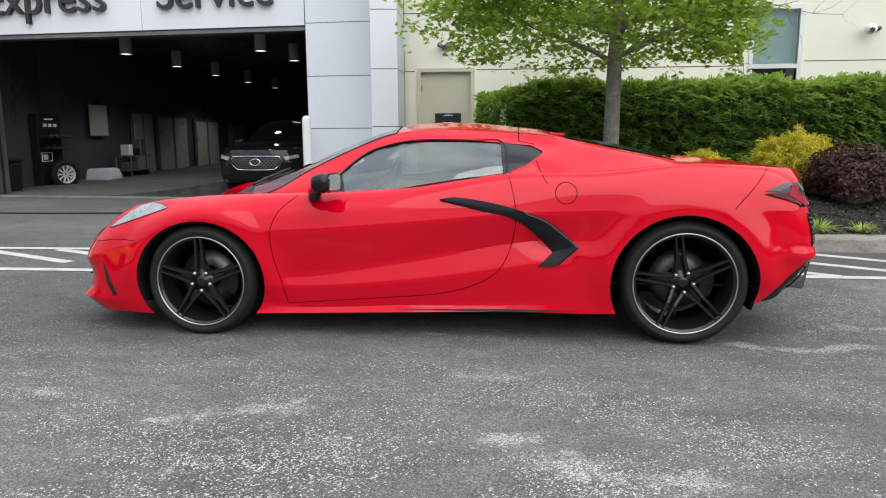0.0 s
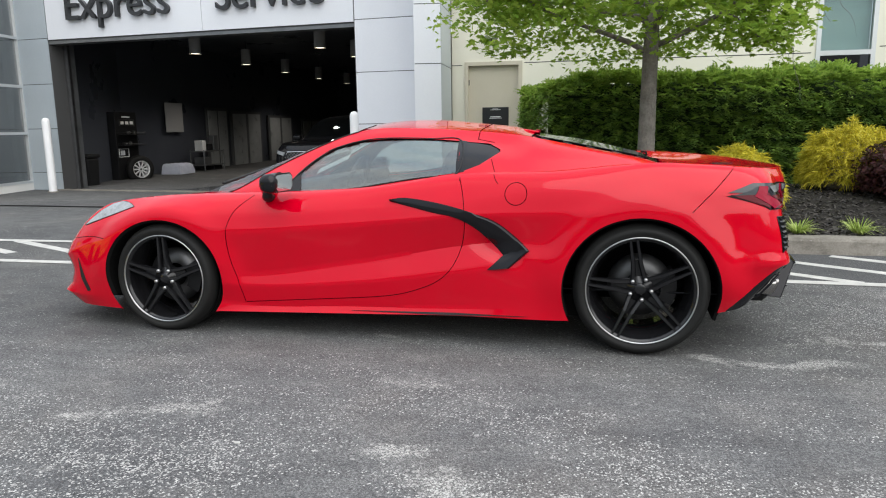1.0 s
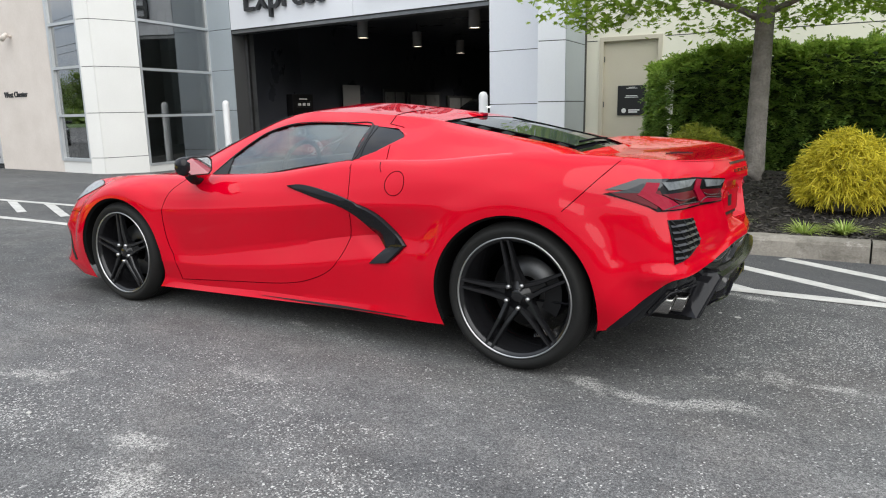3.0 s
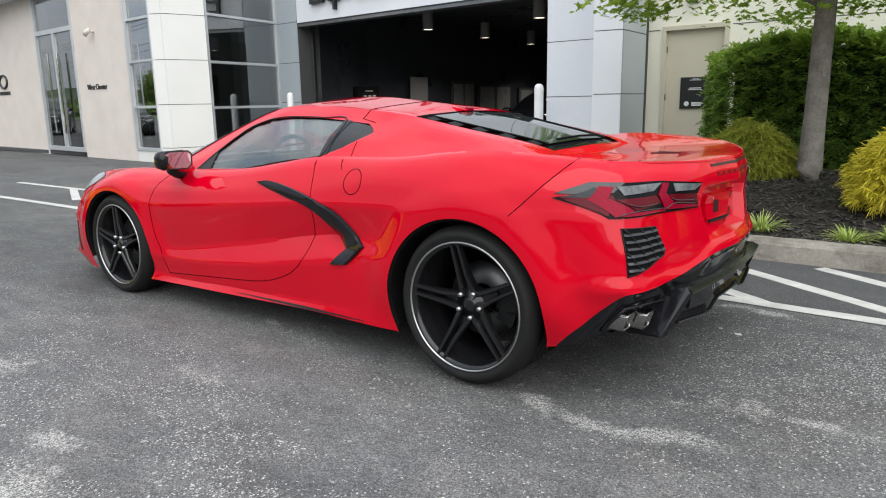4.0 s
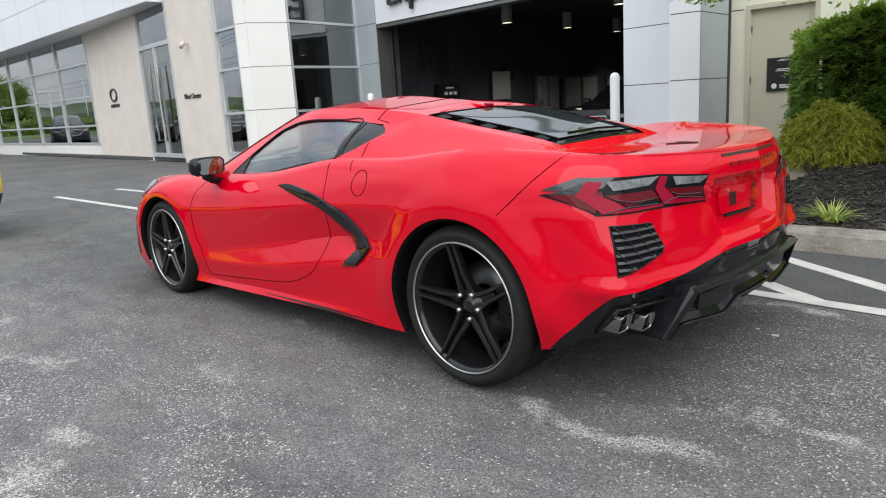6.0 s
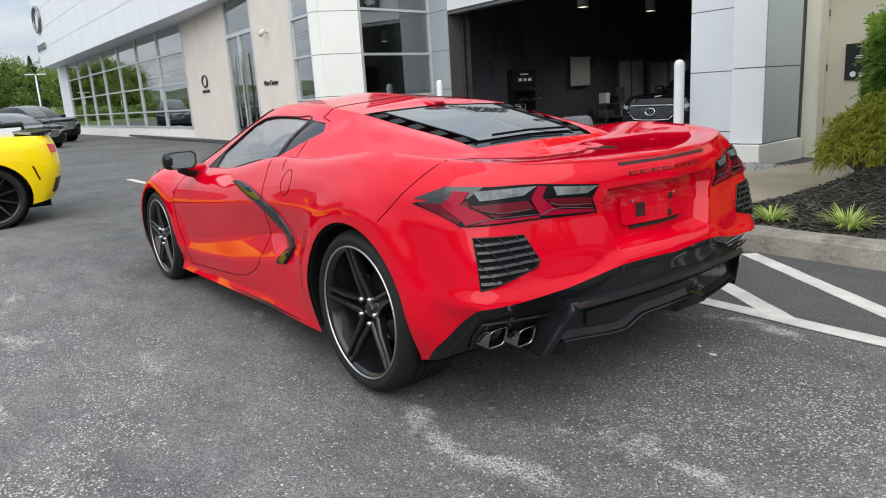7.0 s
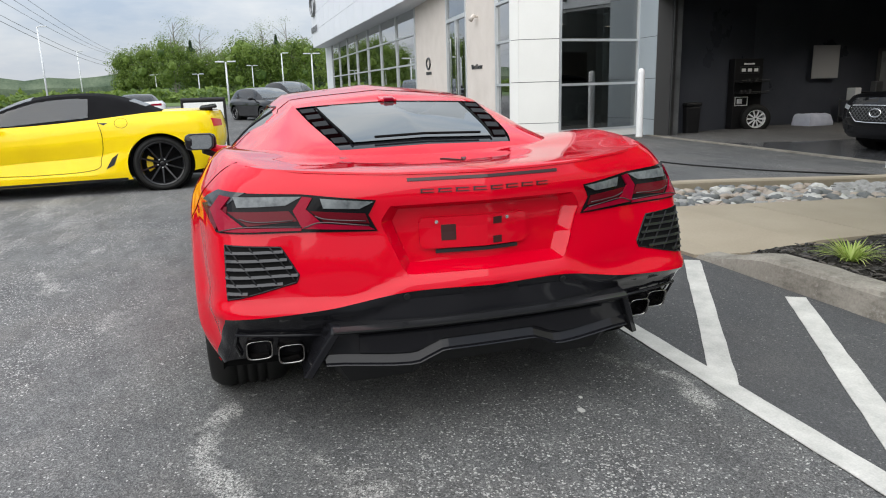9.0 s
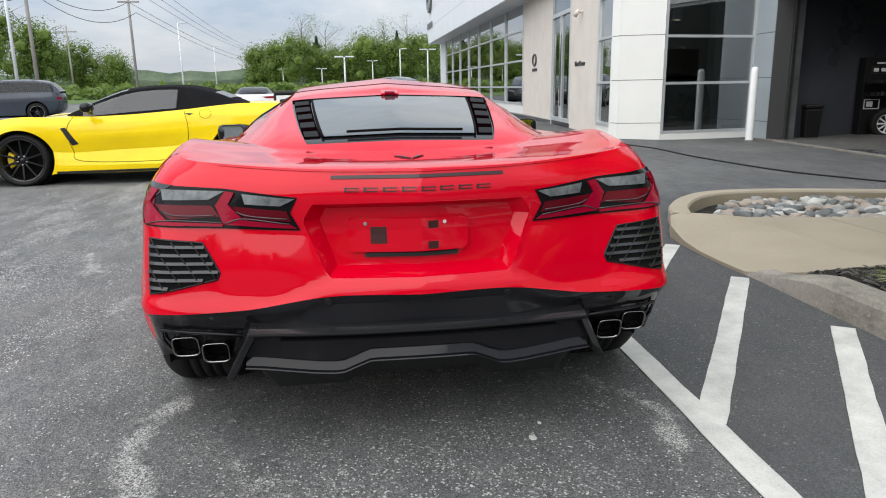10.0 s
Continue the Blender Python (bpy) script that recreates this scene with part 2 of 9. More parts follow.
SATIN = varied("satin_black_plastic", (0.011, 0.011, 0.012), (0.018, 0.018, 0.019), 0.45, 4, 220, 0.08, spec=0.25, world_space=False)
LINER = plain("wheel_well_black", (0.006, 0.006, 0.006), 0.9, spec=0.08)
RUBBER = varied("tyre_rubber", (0.007, 0.007, 0.007), (0.014, 0.014, 0.013), 0.66, 6, 120, 0.1, spec=0.25, world_space=False)
RIMBLACK = plain("black_wheel_lacquer", (0.009, 0.009, 0.010), 0.24, coat=0.35, spec=0.3)
MACHINED = plain("machined_alloy_edge", (0.48, 0.48, 0.48), 0.36, 1.0)
STEEL = varied("brake_disc_steel", (0.10, 0.10, 0.10), (0.16, 0.16, 0.16), 0.45, 8, 200, 0.05, metal=1.0, world_space=False)
CHROME = plain("chrome", (0.78, 0.78, 0.78), 0.1, 1.0)
LAMPRED = plain("red_lamp_lens", (0.23, 0.002, 0.018), 0.12, spec=0.13)
LAMPDEEP = plain("deep_red_lamp_housing", (0.09, 0.003, 0.008), 0.15, spec=0.16)
LAMPCLEAR = varied("clear_lamp_insert", (0.06, 0.066, 0.07), (0.20, 0.215, 0.22), 0.18, 9, 60, 0.05, spec=0.2)
LAMPSMOKE = plain("smoked_lamp_lens", (0.030, 0.034, 0.038), 0.12, spec=0.2)
GLASS = make_glass("tinted_car_glass", (0.74, 0.80, 0.785), 0.0, 0.71)
DARKGLASS = make_glass("dark_car_glass", (0.20, 0.21, 0.22), 0.0, 0.80)
FRONTGLASS = make_glass("mirroring_shop_glass", (0.55, 0.58, 0.60), 0.0, 0.40)
SHOPGLASS = make_glass("shop_window_glass", (0.62, 0.65, 0.66), 0.0, 0.57)
CABIN = varied("black_cabin_trim", (0.035, 0.035, 0.037), (0.055, 0.055, 0.058), 0.6, 5, 90, 0.1, world_space=False)
SEATRED = varied("red_seat_leather", (0.32, 0.01, 0.012), (0.4, 0.015, 0.018), 0.5, 4, 80, 0.1, world_space=False)
MIRRORGLASS = plain("mirror_glass", (0.50, 0.53, 0.55), 0.02, 1.0)
WALLWHITE = varied("white_panel_cladding", (0.68, 0.70, 0.74), (0.73, 0.75, 0.78), 0.38, 0.7, 30, 0.03, spec=0.4, rough_var=0.06)
WALLGREY = varied("grey_panel_cladding", (0.38, 0.43, 0.47), (0.44, 0.49, 0.52), 0.32, 0.8, 30, 0.03, metal=0.15, rough_var=0.06)
STUCCO = varied("cream_stucco", (0.73, 0.71, 0.60), (0.80, 0.78, 0.67), 0.9, 0.8, 90, 0.3, spec=0.2, dist=0.003)
STONECLAD = varied("pale_limestone", (0.60, 0.54, 0.485), (0.69, 0.63, 0.575), 0.75, 1.6, 24, 0.15, spec=0.25)
PIER = varied("cream_panel_pier", (0.70, 0.695, 0.665), (0.76, 0.755, 0.725), 0.5, 0.9, 40, 0.04, spec=0.35)
JOINT = plain("dark_joint", (0.06, 0.06, 0.06), 0.9)
MULLION = varied("aluminium_mullion", (0.55, 0.57, 0.58), (0.64, 0.66, 0.67), 0.4, 2, 50, 0.03, metal=0.5)
DOORPAINT = varied("beige_door_paint", (0.52, 0.48, 0.38), (0.57, 0.53, 0.43), 0.5, 1.2, 60, 0.05)
CONCRETE = varied("kerb_concrete", (0.150, 0.138, 0.118), (0.29, 0.270, 0.232), 0.9, 2.4, 70, 0.35, spec=0.2)


def stain(m):
    """Blotches of damp dirt and pale scuffs with shapes of their own."""
    n, l = m.node_tree.nodes, m.node_tree.links
    b = n["Principled BSDF"]
    old = b.inputs["Base Color"].links[0].from_socket
    v = coords(n, l, (1.0, 1.0, 2.2))
    col = mixc(n, l, mathn(n, l, "MULTIPLY", ramp(n, l, noise_fac(n, l, v, 5.5, 9, 0.72), [(0.50, (0, 0, 0)), (0.64, (1, 1, 1))]), 0.55), old, (0.085, 0.076, 0.062))
    col = mixc(n, l, mathn(n, l, "MULTIPLY", ramp(n, l, noise_fac(n, l, coords(n, l, (1.4, 1.4, 1.4)), 9.0, 9, 0.75), [(0.58, (0, 0, 0)), (0.66, (1, 1, 1))]), 0.45), col, (0.40, 0.385, 0.35))
    l.new(col, b.inputs["Base Color"])


stain(CONCRETE)
PAVING = varied("sand_concrete_path", (0.265, 0.225, 0.168), (0.34, 0.295, 0.228), 0.9, 1.5, 80, 0.25, spec=0.2)
MULCH = varied("black_mulch", (0.010, 0.009, 0.008), (0.05, 0.046, 0.04), 0.95, 9, 60, 0.9, spec=0.15, dist=0.03)
LINEPAINT = varied("worn_white_road_paint", (0.34, 0.335, 0.315), (0.57, 0.56, 0.525), 0.7, 7, 120, 0.3, spec=0.3)
BARK = varied("grey_bark", (0.13, 0.12, 0.105), (0.27, 0.25, 0.225), 0.9, 9, 45, 0.8, spec=0.15, dist=0.02)
LEAF = make_lettered_leaf("maple_leaf", (0.18, 0.34, 0.036), (0.46, 0.64, 0.10), 0.60)
HEDGELEAF = make_lettered_leaf("hedge_leaf", (0.085, 0.180, 0.040), (0.30, 0.47, 0.115), 0.45)
HEDGETIP = make_lettered_leaf("hedge_new_growth", (0.20, 0.35, 0.055), (0.46, 0.62, 0.14), 0.45)
GOLDLEAF = make_lettered_leaf("golden_cypress", (0.40, 0.35, 0.022), (0.90, 0.75, 0.07), 0.38)
OLIVELEAF = make_lettered_leaf("green_cypress", (0.15, 0.19, 0.02), (0.40, 0.40, 0.05), 0.3)
WINELEAF = make_lettered_leaf("wine_red_leaf", (0.028, 0.007, 0.010), (0.075, 0.018, 0.022), 0.15)
GRASSLEAF = make_lettered_leaf("liriope_blade", (0.22, 0.34, 0.04), (0.58, 0.64, 0.24), 0.35)
FARLEAF = make_lettered_leaf("far_tree_leaf", (0.05, 0.10, 0.018), (0.19, 0.27, 0.055), 0.35)
PINELEAF = make_lettered_leaf("far_pine", (0.012, 0.034, 0.014), (0.035, 0.075, 0.025), 0.1)

# ---------------------------------------------------------------- mesh helpers
def part(name, bm, material, parent=None, label="", smooth=False):
    """Links a bmesh as one mesh object, under a thing where one is given."""
    me = bpy.data.meshes.new(name)
    bm.to_mesh(me)
    bm.free()
    return finish(name, me, material, parent, label, smooth)


def finish(name, me, material, parent=None, label="", smooth=False):
    for m in material if isinstance(material, (list, tuple)) else [material]:
        me.materials.append(m)
    if smooth:
        me.polygons.foreach_set("use_smooth", [True] * len(me.polygons))
    ob = new(name, me)
    if parent is not None:
        ob.parent = parent
    if label:
        ob["label"] = label
    return ob


def from_lists(name, verts, faces, material, parent=None, label="", smooth=False):
    me = bpy.data.meshes.new(name)
    me.from_pydata([tuple(map(float, v)) for v in verts], [], faces)
    me.validate()
    return finish(name, me, material, parent, label, smooth)


def thing(name, label, category, at=None, group="", kind=""):
    """An empty at a thing's base, which parents its parts."""
    ob = new(name)
    ob.empty_display_size = 0.1
    if at is not None:
        ob.matrix_world = at if isinstance(at, Matrix) else Matrix.Translation(at)
    return tagged(ob, label, category, group, kind)


def add_box(bm, c, size, m=None, bevel=0.0):
    """A box with its middle at c; m turns it about c first."""
    r = bmesh.ops.create_cube(bm, size=1.0)
    vs = r["verts"]
    bmesh.ops.scale(bm, vec=size, verts=vs)
    if bevel:
        es = list({e for v in vs for e in v.link_edges})
        out = bmesh.ops.bevel(bm, geom=es, offset=bevel, segments=2, profile=0.5, affect="EDGES", clamp_overlap=True)
        vs = list({v for f in out["faces"] for v in f.verts} | {v for v in vs if v.is_valid})
    if m is not None:
        bmesh.ops.transform(bm, matrix=m, verts=vs)
    bmesh.ops.translate(bm, vec=c, verts=vs)
    return vs


def add_cyl(bm, p, q, r0, r1=None, seg=16, caps=True):
    """A tapered cylinder from p to q."""
    p, q = Vector(p), Vector(q)
    d = q - p
    m = Matrix.Translation((p + q) / 2) @ d.to_track_quat("Z", "Y").to_matrix().to_4x4()
    return bmesh.ops.create_cone(bm, cap_ends=caps, segments=seg, radius1=r0, radius2=r0 if r1 is None else r1, depth=d.length, matrix=m)["verts"]


def add_lathe(bm, profile, seg=48, m=None):
    """A surface turned about the y axis from (radius, y) pairs."""
    rings = []
    for k in range(seg):
        a = 2 * math.pi * k / seg
        rings.append([bm.verts.new((r * math.cos(a), y, r * math.sin(a))) for r, y in profile])
    for k in range(seg):
        r0, r1 = rings[k], rings[(k + 1) % seg]
        for i in range(len(profile) - 1):
            bm.faces.new((r0[i], r0[i + 1], r1[i + 1], r1[i]))
    if m is not None:
        bmesh.ops.transform(bm, matrix=m, verts=[v for r in rings for v in r])


def tube(bm, pts, r, seg=8, closed=False):
    """A round bar along a line of points."""
    pts = [Vector(p) for p in pts]
    n, rings = len(pts), []
    for i, p in enumerate(pts):
        a = pts[(i - 1) % n] if closed or i else p
        b = pts[(i + 1) % n] if closed or i < n - 1 else p
        q = (b - a).to_track_quat("Z", "Y")
        rr = r[i] if isinstance(r, (list, tuple)) else r
        rings.append([bm.verts.new(p + q @ Vector((rr * math.cos(2 * math.pi * k / seg), rr * math.sin(2 * math.pi * k / seg), 0))) for k in range(seg)])
    for i in range(n if closed else n - 1):
        a, b = rings[i], rings[(i + 1) % n]
        for k in range(seg):
            bm.faces.new((a[k], a[(k + 1) % seg], b[(k + 1) % seg], b[k]))
    if not closed:
        bm.faces.new(list(reversed(rings[0])))
        bm.faces.new(rings[-1])


def text_mesh(name, body, width, material, parent, m, depth=0.02, label=""):
    """Letters of a given total width as a mesh, standing in the xz plane of m and facing its -y."""
    cu = bpy.data.curves.new(name, "FONT")
    cu.body, cu.extrude, cu.align_x = body, 0.02, "LEFT"
    tmp = bpy.data.objects.new(name, cu)
    scene.collection.objects.link(tmp)
    bpy.context.view_layer.update()
    me = bpy.data.meshes.new_from_object(tmp.evaluated_get(bpy.context.evaluated_depsgraph_get()))
    bpy.data.objects.remove(tmp)
    bpy.data.curves.remove(cu)
    co = np.empty(len(me.vertices) * 3)
    me.vertices.foreach_get("co", co)
    co = co.reshape(-1, 3)
    k = width / (co[:, 0].max() - co[:, 0].min())
    out = np.stack([(co[:, 0] - co[:, 0].min()) * k, -(co[:, 2] - co[:, 2].min()) / max(1e-6, np.ptp(co[:, 2])) * depth, co[:, 1] * k], 1)
    me.vertices.foreach_set("co", out.ravel())
    me.transform(m)
    me.materials.clear()
    return finish(name, me, material, parent, label)


# ---------------------------------------------------------------- ground
def smooth01(a, b, x):
    t = min(1.0, max(0.0, (x - a) / (b - a)))
    return t * t * (3 - 2 * t)


def ground_z(x, y):
    """The lot falls a little towards the building."""
    return -0.17 * smooth01(2.3, 8.2, y)


def axis_steps(lo, hi, fine_lo, fine_hi, fine, coarse):
    a = list(np.arange(fine_lo, fine_hi + 1e-6, fine))
    x, st = fine_hi, coarse
    while x < hi:
        x = min(hi, x + st)
        a.append(x)
        st *= 1.6
    x, st = fine_lo, coarse
    while x > lo:
        x = max(lo, x - st)
        a.insert(0, x)
        st *= 1.6
    return a


gx, gy = axis_steps(-900, 900, -16, 8, 0.8, 3), axis_steps(-900, 900, -8, 14, 0.8, 3)
gv = [(x, y, ground_z(x, y)) for y in gy for x in gx]
gf = [(j * len(gx) + i, j * len(gx) + i + 1, (j + 1) * len(gx) + i + 1, (j + 1) * len(gx) + i) for j in range(len(gy) - 1) for i in range(len(gx) - 1)]
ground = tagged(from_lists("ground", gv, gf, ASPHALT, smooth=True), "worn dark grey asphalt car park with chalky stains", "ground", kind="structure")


# ---------------------------------------------------------------- the building
CORNER = Vector((-11.83, 6.14))       # front corner of the showroom
PIER_END = Vector((-11.55, 7.07))     # where the pier meets the side window
INNER = Vector((-11.92, 9.51))        # inner corner at the service wall
S0 = Vector((-3.58, 8.93))            # edge of the service opening
SDIR = (INNER - S0).normalized()
FRONT0 = Vector((-12.17, 6.08))      # the stone front starts a little behind the pier
SHOW = (Vector((-24.60, 7.00)) - FRONT0).normalized()
GLAZED = Vector((-24.57, 7.00))       # start of the curtain wall
LONG = (Vector((-47.60, 7.15)) - GLAZED).normalized()
HEADER = 3.19
BASE = -0.25


def away(d):
    """The plan normal of a line, on the side away from the car park."""
    n = Vector((-d.y, d.x))
    return n if n.dot(Vector((-0.55, 0.83))) > 0 else -n


def slab(bm, p, q, z0, z1, out, thick, rise=0.0):
    """An upright slab with its front from p to q, `out` before the line, `thick` deep."""
    d = (q - p).normalized()
    n = away(d)
    a, b = p - n * out, q - n * out
    c, e = q + n * (thick - out), p + n * (thick - out)
    v = [bm.verts.new((w.x, w.y, z + (rise if w in (b, c) else 0))) for z in (z0, z1) for w in (a, b, c, e)]
    for f in ((0, 1, 2, 3), (7, 6, 5, 4), (0, 4, 5, 1), (1, 5, 6, 2), (2, 6, 7, 3), (3, 7, 4, 0)):
        bm.faces.new([v[i] for i in f])
    bmesh.ops.recalc_face_normals(bm, faces=bm.faces[:])


def wall(name, label, runs, material, thick=0.3):
    """A wall out of upright slabs (p, q, z0, z1)."""
    bm = bmesh.new()
    for p, q, z0, z1 in runs:
        slab(bm, p, q, z0, z1, 0.0, thick)
    return tagged(part(name, bm, material), label, "wall", kind="structure")


def panels(parent, p, q, us, zs, material, name="panel", gap=0.014, proud=0.02):
    """Cladding panels on a wall, each with its own edges; us along the line in metres."""
    d = (q - p).normalized()
    for u0, u1 in zip(us, us[1:]):
        for z0, z1 in zip(zs, zs[1:]):
            bm = bmesh.new()
            slab(bm, p + d * (u0 + gap / 2), p + d * (u1 - gap / 2), z0 + gap / 2, z1 - gap / 2, proud, proud - 0.002)
            part(name, bm, material, parent)


SU = lambda a: S0 + SDIR * a
ROWS_Z = [BASE, 0.24, 1.245, 2.25, 3.25]
TOPZ = 5.6
wall_service = wall("wall_service", "white panel-clad service bay wall with a wide opening",
                    [(SU(7.47), INNER, BASE, TOPZ), (SU(0), SU(7.47), HEADER, TOPZ), (SU(-1.75), SU(0), BASE, TOPZ)], JOINT, 0.4)
panels(wall_service, SU(0), INNER, [7.47, (INNER - S0).length - 0.02], ROWS_Z + [4.3, 5.6], WALLGREY)
panels(wall_service, SU(0), INNER, [0.0, 3.42, 7.46], [HEADER + 0.02, 4.55, 5.6], WALLWHITE, gap=0.01)
panels(wall_service, SU(-1.75), SU(0), [0.0, 1.74], ROWS_Z + [4.3, 5.6], WALLWHITE)
# door track and reveals of the opening
bm = bmesh.new()
nin = away(SDIR)
slab(bm, SU(7.36) + nin * 0.42, SU(7.70) + nin * 0.42, BASE, HEADER + 0.3, 0.0, 0.18)
tagged(part("door_track", bm, varied("dull_steel", (0.16, 0.165, 0.17), (0.26, 0.265, 0.27), 0.32, 3, 40, 0.05, metal=0.7)), "dark steel roller door track beside the opening", "door track", kind="structure")
bm = bmesh.new()
slab(bm, SU(7.335) + nin * 0.40, SU(7.36) + nin * 0.40, BASE, HEADER + 0.2, 0.02, 0.06)
tagged(part("trim_track", bm, STEEL), "bright steel edge of the roller door track", "trim", kind="structure")
bm = bmesh.new()
slab(bm, SU(-0.02), SU(7.5), HEADER - 0.07, HEADER + 0.012, -0.012, 0.3)
tagged(part("trim_header", bm, MATS["dull_steel"]), "dark steel header over the service opening", "trim", kind="structure")

# projecting pilaster
PL, PR, PB = Vector((-2.04, 7.68)), Vector((-1.60, 7.74)), Vector((-1.67, 8.93))
bm = bmesh.new()
vv = [bm.verts.new((w.x, w.y, z)) for z in (BASE, TOPZ) for w in (PL, PR, PB + Vector((0, 0.1)), Vector((-2.05, 9.0)))]
for f in ((0, 1, 2, 3), (7, 6, 5, 4), (0, 4, 5, 1), (1, 5, 6, 2), (2, 6, 7, 3), (3, 7, 4, 0)):
    bm.faces.new([vv[i] for i in f])
bmesh.ops.recalc_face_normals(bm, faces=bm.faces[:])
pilaster = tagged(part("wall_pilaster", bm, JOINT), "white panel-clad pilaster beside the service opening", "wall", kind="structure")
panels(pilaster, PL, PR, [-0.02, (PR - PL).length + 0.02], [0.16, 1.265, 2.265, 3.27, 4.3, 5.6], WALLWHITE)
for z0, z1 in zip([0.16, 1.265, 2.265, 3.27, 4.3], [1.265, 2.265, 3.27, 4.3, 5.6]):
    for a, b, sx, mat in ((PR, PB, 1, WALLGREY), (PL, Vector((-2.05, 8.95)), -1, WALLWHITE)):
        bm = bmesh.new()
        x0, x1 = sorted((a.x, a.x + sx * 0.018))
        add_box(bm, ((x0 + x1) / 2 + (b.x - a.x) / 2, (a.y + b.y) / 2, (z0 + z1) / 2), (0.018, b.y - a.y - 0.03, z1 - z0 - 0.014), pose(0, 0, 0, 0, 0, math.degrees(math.atan2(-(b.x - a.x), b.y - a.y))))
        part("panel", bm, mat, pilaster)
bm = bmesh.new()
add_box(bm, (-1.84, 8.30, -0.04), (0.52, 1.32, 0.38), bevel=0.01)
part("plinth", bm, PIER, pilaster, "pale stone plinth")

# stucco side wall with door and window
DW0, DW1 = Vector((-1.66, 9.05)), Vector((14.0, 8.95))
DD = (DW1 - DW0).normalized()
DU = lambda a: DW0 + DD * a
wall_side = wall("wall_side", "cream stucco side wall of the building",
                 [(DU(0), DU(0.27), BASE, TOPZ), (DU(0.27), DU(1.34), 2.36, TOPZ), (DU(1.34), DU(6.43), BASE, TOPZ),
                  (DU(6.43), DU(7.36), BASE, 1.55), (DU(6.43), DU(7.36), 3.42, TOPZ), (DU(7.36), DW1, BASE, TOPZ)], STUCCO, 0.3)
for z in (2.32, 3.40):
    for a, b in ((-0.0, 0.2), (1.40, 6.36), (7.42, 15.6)) if z < 3 else ((-0.0, 6.36), (7.42, 15.6)):
        bm = bmesh.new()
        slab(bm, DU(a), DU(b), z + 0.012 * a, z + 0.014 + 0.012 * a, 0.003, 0.003)
        part("joint_line", bm, JOINT, wall_side)
door_1 = thing("door_1", "closed beige metal service door in the stucco wall", "door", kind="structure")
bm = bmesh.new()
slab(bm, DU(0.32), DU(1.29), BASE, 2.31, -0.06, 0.05)
part("leaf", bm, DOORPAINT, door_1)
for a, b, z0, z1 in ((0.25, 0.32, BASE, 2.38), (1.29, 1.36, BASE, 2.38), (0.32, 1.29, 2.31, 2.38)):
    bm = bmesh.new()
    slab(bm, DU(a), DU(b), z0, z1, 0.025, 0.1)
    part("door_frame", bm, DOORPAINT, door_1)
for z in (0.35, 1.15, 1.95):
    bm = bmesh.new()
    add_cyl(bm, (*(DU(0.325) - Vector((0, -0.035))), z), (*(DU(0.325) - Vector((0, -0.035))), z + 0.1), 0.012, seg=10)
    part("hinge", bm, STEEL, door_1)
window_1 = thing("window_1", "aluminium framed window in the stucco wall", "window", kind="structure")
for a, b, z0, z1 in ((6.43, 6.50, 1.55, 3.42), (7.29, 7.36, 1.55, 3.42), (6.50, 7.29, 3.34, 3.42), (6.50, 7.29, 2.29, 2.37), (6.50, 7.29, 1.55, 1.62)):
    bm = bmesh.new()
    slab(bm, DU(a), DU(b), z0, z1, 0.02, 0.09)
    part("window_frame", bm, MULLION, window_1)
BLIND = plain("pale_green_blind", (0.62, 0.78, 0.78), 0.5)
for z0, z1, m_ in ((2.37, 3.34, GLASS), (1.62, 2.29, DARKGLASS)):
    bm = bmesh.new()
    slab(bm, DU(6.50), DU(7.29), z0, z1, -0.03, 0.008)
    part("pane", bm, m_, window_1)
bm = bmesh.new()
slab(bm, DU(6.50), DU(7.29), 2.36, 3.36, -0.12, 0.01)
part("blind", bm, BLIND, window_1, "pale green roller blind behind the glass")
# a black sheet added behind the lower pane stands in for the unlit room
bm = bmesh.new()
slab(bm, DU(6.50), DU(7.29), 1.6, 2.36, -0.5, 0.01)
part("dark_room_sheet", bm, LINER, window_1)

# the showroom: pier, side window, stone front, curtain wall, fascia
PDIR = (PIER_END - CORNER).normalized()
pier = wall("wall_pier", "cream panel-clad corner pier of the showroom", [(CORNER, PIER_END, BASE, 6.5)], JOINT, 0.05)
PZ = [BASE, 0.24, 1.235, 2.24, 3.24, 4.25, 5.3, 6.5]
panels(pier, CORNER, PIER_END, [-0.02, (PIER_END - CORNER).length], PZ, PIER)
PF = Vector((-12.17, 6.04))
panels(pier, CORNER, PF, [0.0, (PF - CORNER).length], PZ, PIER)
bm = bmesh.new()
slab(bm, CORNER + Vector((-0.06, 0.0)), PF, BASE, 6.5, -0.01, 0.28)
part("pier_core", bm, JOINT, pier)
window_2 = thing("window_2", "tall showroom side window in aluminium mullions", "window", kind="structure")
WLEN = (INNER - PIER_END).length
WD = (INNER - PIER_END).normalized()
for z0, z1 in ((0.0, 0.05), (1.12, 1.18), (2.18, 2.24), (3.26, 3.32), (4.3, 4.36), (5.4, 5.46)):
    bm = bmesh.new()
    slab(bm, PIER_END, INNER, z0, z1, 0.03, 0.1)
    part("window_frame", bm, MULLION, window_2)
for a in (0.0, WLEN - 0.06):
    bm = bmesh.new()
    slab(bm, PIER_END + WD * a, PIER_END + WD * (a + 0.055), 0.05, 5.4, 0.026, 0.09)
    part("window_frame", bm, MULLION, window_2)
for z0, z1 in ((0.05, 1.12), (1.18, 2.18), (2.24, 3.26), (3.32, 4.3), (4.36, 5.4)):
    bm = bmesh.new()
    slab(bm, PIER_END + WD * 0.055, INNER - WD * 0.06, z0, z1, -0.03, 0.008)
    part("pane", bm, SHOPGLASS, window_2)
bm = bmesh.new()
